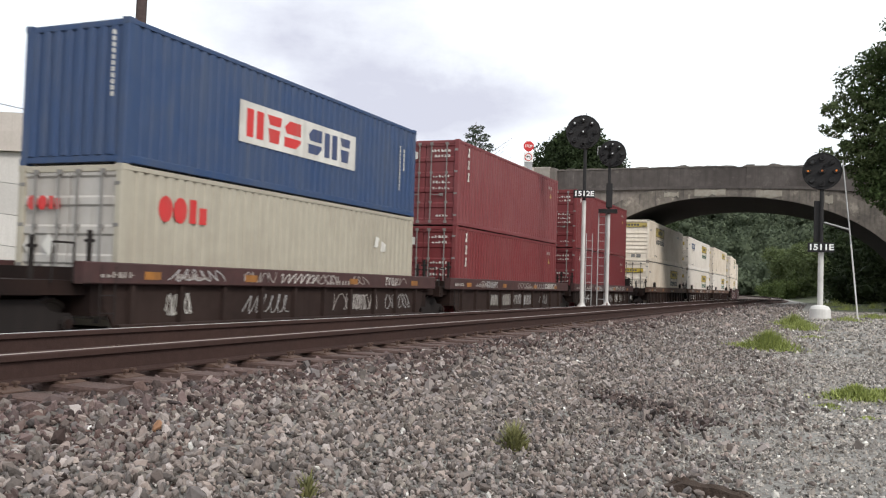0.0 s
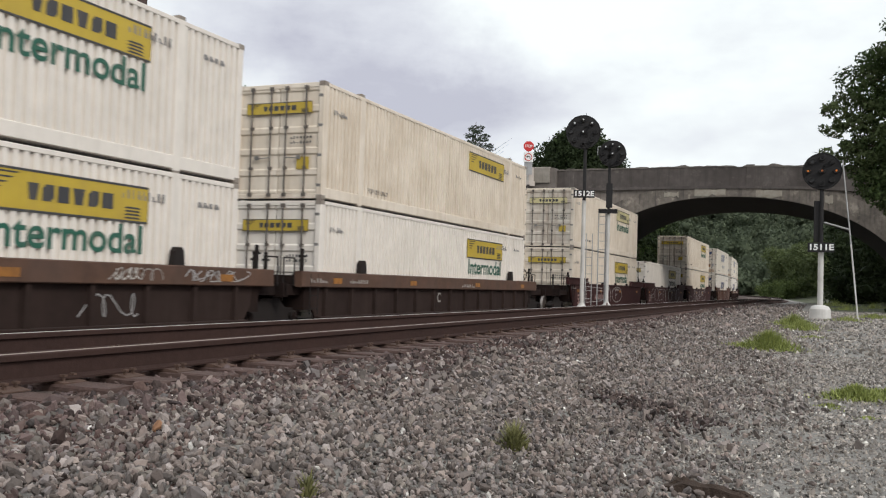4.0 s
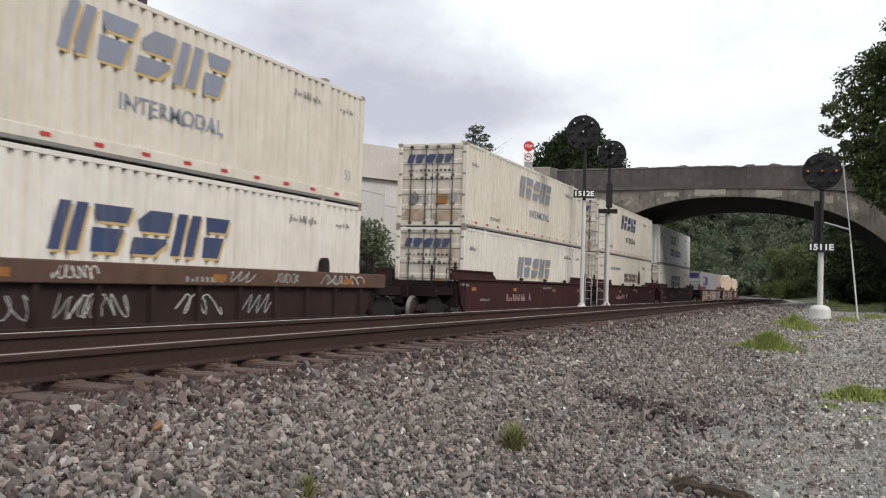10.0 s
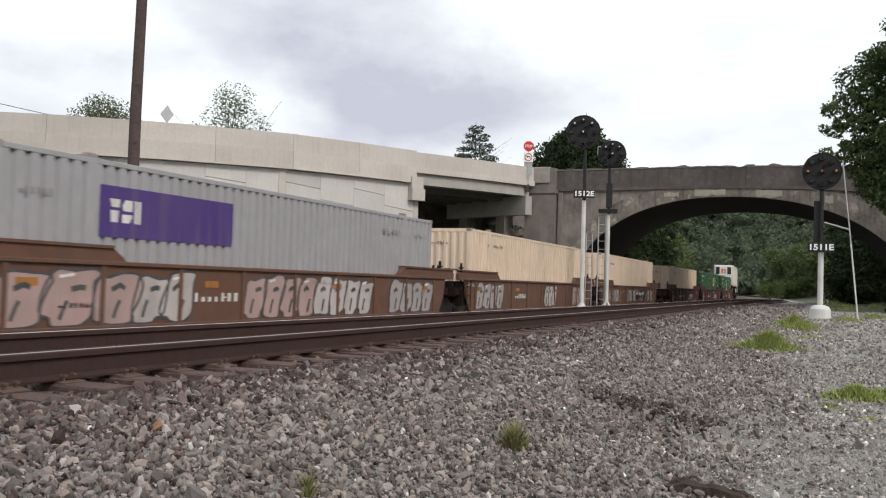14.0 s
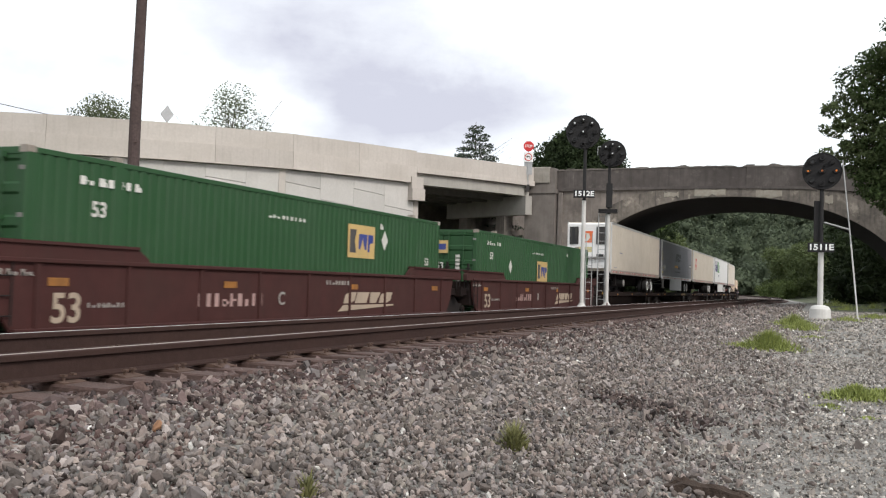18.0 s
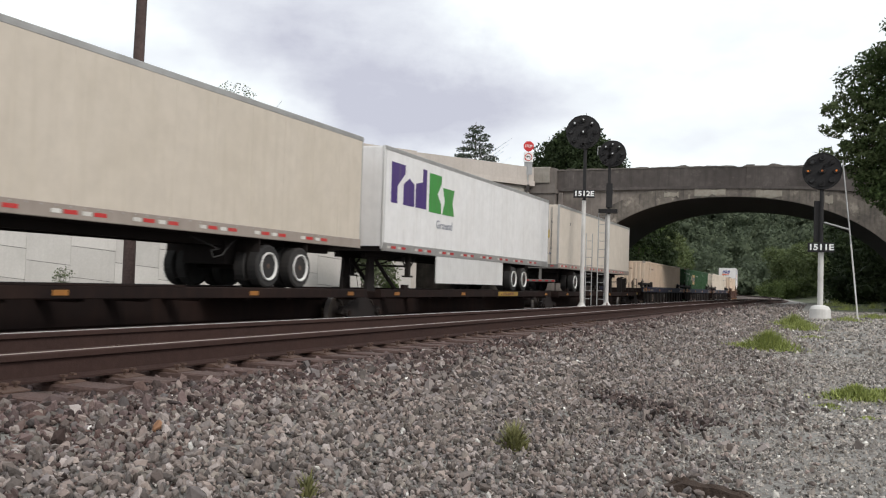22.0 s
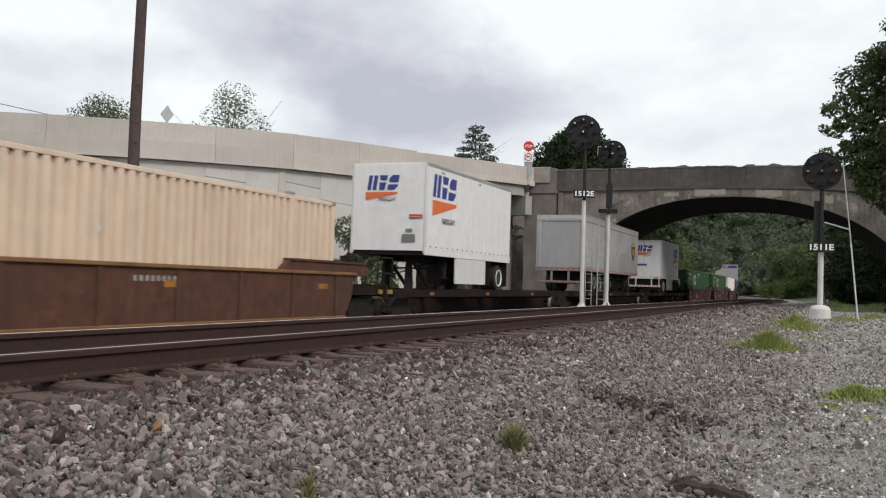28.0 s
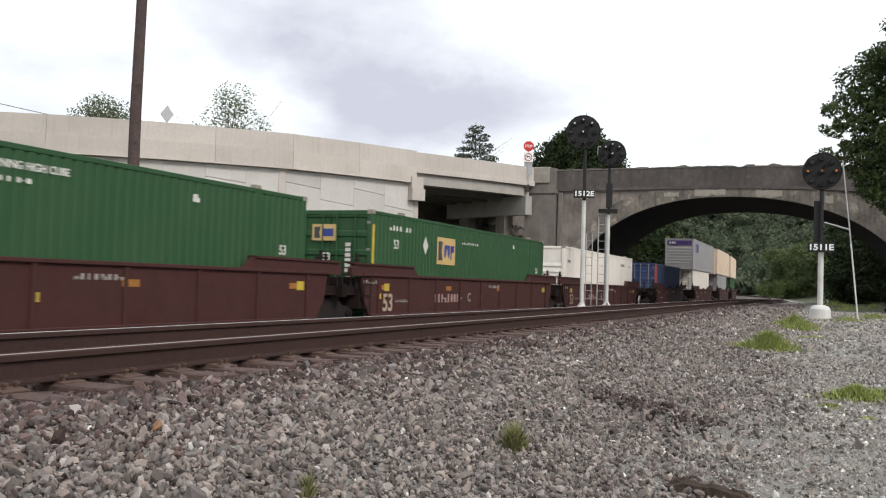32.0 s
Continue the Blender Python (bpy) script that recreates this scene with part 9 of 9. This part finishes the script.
put_sheet(c, "logo_bar", [[(6.25, 3.1), (7.9, 3.1), (7.98, 3.28), (6.45, 3.28)]], "logo_amber", 0.006)
word("lettering", "Freight", 0.4, P["ink"], c["ob"], side_at(c, 8.55, 3.12, 0.016), "side", 1.2)
put_sheet(c, "stencil", bars(6.5, 9.4, 2.72, 2.84, 14, 2), "ink", 0.006)
put_sheet(c, "logo_plate", [rect(14.55, 15.93, 3.27, 3.57)], "ink", 0.006)
put_sheet(c, "placard", [diamond(0.9, 3.0, 0.28), diamond(1.4, 3.0, 0.28)], "mark_white", 0.006)
put_sheet(c, "sticker", [rect(0.14, 0.3, 3.5, 4.2), rect(0.12, 0.5, 2.55, 2.72), rect(0.55, 0.75, 2.86, 3.02)], "yellow_dull", 0.012)
put_sheet(c, "logo_mark", blocks(14.75, 15.7, 3.34, 3.5, 5, 0, 0.6, 3), "mark_white", 0.011)
c = trailer("white box trailer with a small red logo", 457.86, 16.154, TOP, P["trailer_cream"], True, (12.0, 13.3), 2.6, None, "rail_brown")
put_sheet(c, "logo_plate", [rect(1.42, 2.18, 3.5, 4.3)], "ink_red", 0.006, "red square logo")
put_sheet(c, "logo_mark", [[(1.5, 3.72), (1.86, 3.68), (2.04, 3.9), (1.92, 4.14), (1.6, 4.1), (1.74, 3.92)]], "mark_white", 0.011)
put_sheet(c, "stencil", bars(1.42, 2.18, 3.36, 3.44, 7, 4) + bars(1.42, 2.1, 3.24, 3.3, 8, 5), "ink_red", 0.006)
c = trailer("white box trailer with a purple and green logo", 475.34, 16.154, TOP, P["trailer_white"], True, (11.6, 12.9), 2.4, (3.8, 10.2))
put_sheet(c, "logo_mark", [[(0.4, 3.5), (0.8, 3.5), (0.8, 4.0), (1.3, 4.4), (1.3, 4.65), (0.4, 4.65)], [(1.2, 3.5), (1.95, 3.5), (1.95, 4.15), (1.6, 4.3), (1.2, 4.1)], [(2.05, 3.5), (2.85, 3.5), (2.85, 4.7), (2.55, 4.7), (2.55, 4.3), (2.05, 4.2)]], "purple", 0.006, "purple logo mark")
put_sheet(c, "logo_mark", [[(3.05, 3.45), (4.0, 3.45), (4.0, 3.75), (3.7, 4.05), (4.0, 4.4), (4.0, 4.65), (3.05, 4.65)], [(4.12, 3.45), (5.1, 3.45), (4.95, 3.88), (5.1, 4.3), (4.12, 4.3), (4.3, 3.88)]], "grass_green", 0.006, "green logo mark")
word("lettering", "Ground", 0.36, P["ink_faded"], c["ob"], side_at(c, 4.3, 3.1, 0.016), "side", 1.3)
c = trailer("white box trailer running doors first", 493.21, 16.154, TOP, P["trailer"], False, (3.25, 4.6), 12.4, None, "rail_brown", tank=10.65)
put_sheet(c, "stencil", [rect(1.9, 2.02, 4.2, 4.32)], "ink")
front_sheet(c, "logo_plate", [rect(0.45, 0.85, 3.5, 3.88)], "yellow", 0.04)
front_sheet(c, "stencil", bars(0.2, 1.0, 2.75, 2.85, 6, 2), "ink_faded", 0.04)

# black and blue car
lab = "grimy black well car with a dark blue top chord"
for i, S in enumerate((514.83, 534.48, 554.49)):
    well(lab, S, 16.154, "ribbed", P["blue_chord"], P["black_car"], "coupler" if i == 0 else "joint", "coupler" if i == 2 else "joint", 3.4, 3.4, "53b shelf " + "ACB"[i], 80 + i, 3)
upsc("buff yellow container with a rusty lower end", 514.83, F0)
highcube("dark green container with a gold logo plate", 534.48, F0, 4.3, 3.65, 2.3)
plain53("plain white container in a black well car", 554.49, F0, "jb", "door")

# single rust car, then pups on spine cars
well("orange-rust well car with an ochre top chord", 577.89, 16.154, "flat", P["chord_ochre"], P["rust_car"], "coupler", "coupler", 3.4, 3.4, "", 90, 1)
upsc("buff yellow container in a rusty well car", 577.89, F0)
lab = "dark spine car carrying short trailers"
spine(lab, 599.4, 14.3, "coupler", "joint", 1.4, 5.5, "rear", 91)
spine(lab, 619.3, 16.6, "joint", "joint", 5.5, 4.5, "front", 92)
spine(lab, 640.6, 12.0, "joint", "coupler", 4.5, 1.4, "front", 93)


def pup(label, S, L, nose, wheels, legs, skirt):
    c = trailer(label, S, L, 4.98, P["trailer_white"], nose, wheels, legs, skirt, "trailer_white", tape=False)
    u, z = (0.45, 3.95) if nose else (5.67, 3.85)
    put_sheet(c, "logo_mark", blocks(u, u + 1.95, z, z + 0.72, 3, 0.15, 0.75, 4), "logo_royal", 0.006, "blue logo mark")
    put_sheet(c, "logo_wedge", [[(u, z - 0.6), (u + 1.95, z - 0.2), (u + 1.95, z - 0.1), (u, z - 0.1)]], "logo_orange", 0.006, "orange wedge")
    word("lettering", "FREIGHT", 0.26, P["ink"], c["ob"], side_at(c, u + 1.3, z - 0.72, 0.016), "side", 1.1)
    if nose:
        front_sheet(c, "label_tag", [rect(0.74, 1.18, 3.24, 3.36)], "dot_red", 0.06)
        front_sheet(c, "label_tag", [rect(0.78, 1.14, 3.28, 3.3)], "mark_white", 0.064)
    put_sheet(c, "lamp", [rect(a, a + 0.1, 2.37, 2.41) for a in [0.3 + 0.45 * i for i in range(int(L / 0.45))]], "dot_red", 0.012)
    k = -0.75 if nose else -0.5
    front_sheet(c, "logo_mark", blocks(k, k + 1.1, 4.12, 4.58, 3, 0.15, 0.75, 4), "logo_royal", 0.04)
    front_sheet(c, "logo_wedge", [[(k - 0.05, 3.8), (k + 1.05, 3.99), (k + 1.05, 4.06), (k - 0.05, 4.06)]], "logo_orange", 0.04)
    word("lettering", "FREIGHT", 0.17, P["ink"], c["ob"], (k + 0.72, -L / 2 - 0.02, 3.82), "front", 0.6)
    vents = [rect(a, a + 0.09, 4.72, 4.8) for v in ((1.1, 4.4) if nose else (3.2, 5.75)) for a in (v, v + 0.16)]
    put_sheet(c, "air_vent", vents, "dark_trim", 0.012, "pair of small round vents")
    if not nose:
        y = -L / 2 - 0.035
        part("rear_frame", Shape().soft(-1.28, -1.2, y, y + 0.03, 2.2, 4.96, 0.008).soft(1.2, 1.28, y, y + 0.03, 2.2, 4.96, 0.008).soft(-1.28, 1.28, y, y + 0.03, 4.84, 4.96, 0.008).soft(-1.28, 1.28, y - 0.01, y + 0.03, 2.08, 2.3, 0.01), P["skirt_white"], c["ob"], "white rear door frame")
        for a in (-1.14, -1.0, 0.86, 1.0):
            part("tail_lamp", Shape().turn([(0.0, -0.03), (0.05, -0.03), (0.056, 0.0), (0.0, 0.0)], (a, y - 0.01, 2.17), "y", 12), P["dot_red"], c["ob"])
        part("rear_guard", Shape().soft(-1.22, 1.22, y - 0.02, y + 0.06, 1.48, 1.6, 0.012).box(-0.62, -0.54, y, y + 0.05, 1.58, 2.1).box(0.54, 0.62, y, y + 0.05, 1.58, 2.1).box(-1.16, -1.1, y, y + 0.05, 1.58, 2.1).box(1.1, 1.16, y, y + 0.05, 1.58, 2.1), P["skirt_white"], c["ob"], "white rear underride guard")
        sheet("reflective_tape", [rect(-1.15 + 0.3 * i, -1.0 + 0.3 * i, 1.51, 1.57) for i in range(8)], P["dot_red"], c["ob"], (0, y - 0.022, 0), "front", 0.003)
    return c


c = pup("short white trailer running nose first with a blue and orange logo", 599.6, 8.05, True, (6.9,), 2.3, (2.5, 5.4))
front_sheet(c, "air_line_box", [rect(0.5, 0.95, 2.5, 2.75), rect(0.62, 0.85, 2.8, 2.92)], "dark_trim", 0.05)
c = trailer("dull aluminium trailer running doors first with a shield logo", 619.6, 14.0, 4.98, P["trailer_silver"], False, (2.2, 3.5), 11.2, rim_paint="dark_trim")
front_sheet(c, "roller_door", [rect(-1.06, 1.06, 2.34, 4.68)], "ash", 0.045, "grey roll-up door")
put_sheet(c, "grime_patch", [bubble(8.3, 10.1, 2.3, 3.42, 5)], "dark_silver", 0.003, "darker patch on the aluminium skin")
put_sheet(c, "logo_shield", [[(11.85, 3.55), (12.05, 3.2), (12.42, 3.02), (12.8, 3.2), (13.0, 3.55), (13.0, 4.08), (12.42, 4.16), (11.85, 4.08)]], "shield", 0.006, "brown and gold shield logo")
put_sheet(c, "logo_shield", [[(11.92, 3.9), (12.93, 3.98), (12.93, 4.06), (12.42, 4.12), (11.92, 4.06)]] + blocks(12.05, 12.8, 3.42, 3.75, 3, 0, 0.6, 2), "yellow", 0.011)
put_sheet(c, "reflective_tape", [rect(0.3 + 0.6 * i, 0.55 + 0.6 * i, 2.19, 2.25) for i in range(22)], "dot_red", 0.012)
put_sheet(c, "reflective_tape", [rect(0.57 + 0.6 * i, 0.82 + 0.6 * i, 2.19, 2.25) for i in range(22)], "mark_white", 0.012)
part("roller_door_frame", Shape().soft(-1.2, -1.05, -7.06, -7.0, 2.3, 4.75, 0.02).soft(1.05, 1.2, -7.06, -7.0, 2.3, 4.75, 0.02).soft(-1.2, 1.2, -7.06, -7.0, 4.65, 4.85, 0.02), P["alu"], c["ob"])
part("side_molding", Shape().soft(1.30, 1.315, -6.9, 6.95, 4.62, 4.68, 0.004), P["dark_trim"], c["ob"])
c = pup("short white trailer running doors first with a blue and orange logo", 643.0, 8.35, False, (1.25,), 5.5, (2.65, 5.45))
front_sheet(c, "notice", [rect(-0.5, 0.2, 3.05, 3.2)], "logo_royal", 0.04)
front_sheet(c, "notice", [rect(-0.6, 0.3, 2.62, 3.04)], "jb_clean", 0.04)

# maroon car with yellow squares
lab = "maroon well car with yellow squares and white stencils"
for i, S in enumerate((656.94, 676.45, 696.13)):
    well(lab, S, 16.154, "flat", P["oxide"], P["oxide"], "coupler" if i == 0 else "joint", "coupler" if i == 2 else "joint", 3.4, 3.4, "53 num squares " + "ACB"[i], 100 + i, 3)
c = highcube("dark green container with a gold logo plate", 656.94, F0, 4.25, 3.6, 2.3)
word("lettering", "WARNING HIGH CUBE", 0.17, P["mark_white"], c["ob"], side_at(c, 8.0, 2.86, 0.006), "side", 1.75, 0.004)
c = highcube("dark green container with a yellow strip at its end", 676.45, F0, 4.5, 3.6, 2.3)
put_sheet(c, "warning_strip", [rect(0.03, 0.16, F0 + 0.55, F0 + 2.5)], "yellow", 0.012)
plain53("plain white container in a maroon well car", 696.13, F0, "jb_clean", "level")

# the tail that is still far off
lab = "maroon well car far up the line"
well(lab, 720.9, 12.192, "flat", P["maroon"], P["maroon"], "coupler", "joint", 3.4, 6.6, "", 110, 0)
well(lab, 741.7, 12.192, "flat", P["maroon"], P["maroon"], "joint", "joint", 6.6, 6.6, "", 111, 0)
well(lab, 762.4, 12.192, "flat", P["maroon"], P["maroon"], "joint", "joint", 6.6, 6.6, "", 112, 0)
well(lab, 783.1, 12.192, "flat", P["maroon"], P["maroon"], "joint", "coupler", 6.6, 3.4, "", 113, 0)
c = container("navy blue forty-foot container with an orange corner post", 720.9, 12.192, F0, P["navy"], "door", 2.896)
put_sheet(c, "corner_paint", [rect(0.0, 1.1, 0.5, 3.15)], "orange", 0.004)
container("white forty-foot container under a longer grey one", 741.7, 12.192, F0, P["jb_clean"], "door", 2.896)
c = container("grey fifty-three foot container with purple logo plates", 741.0, 16.154, UP, P["ash"], "level", 2.896)
front_sheet(c, "logo_plate", [rect(-1.1, 1.1, UP + 2.3, UP + 2.7)], "purple", 0.03)
front_sheet(c, "logo_mark", blocks(-0.95, -0.3, UP + 2.4, UP + 2.6, 3, 0, 0.7, 2), "mark_white", 0.036)
put_sheet(c, "logo_plate", [rect(1.5, 3.6, UP + 1.7, UP + 2.5)], "purple", 0.004)
container("grey forty-foot container under a buff one", 762.4, 12.192, F0, P["ash"], "door", 2.896)
container("buff fifty-three foot container stacked on another", 761.0, 16.154, UP, P["buff"], "upright", 2.896)
container("green forty-foot container under a buff one", 783.1, 12.192, F0, P["highcube"], "door", 2.896)
container("buff fifty-three foot container stacked on another", 781.5, 16.154, UP, P["buff"], "upright", 2.896)


def motions():
    """The train rolls past at a slowly falling speed; every car and load keeps its place along the line."""
    for ob, s, z in RIDERS:
        walk(ob, [(float(t), line_pose(s - SPEED * t + 0.5 * BRAKE * t * t, z)) for t in range(33)])


motions()
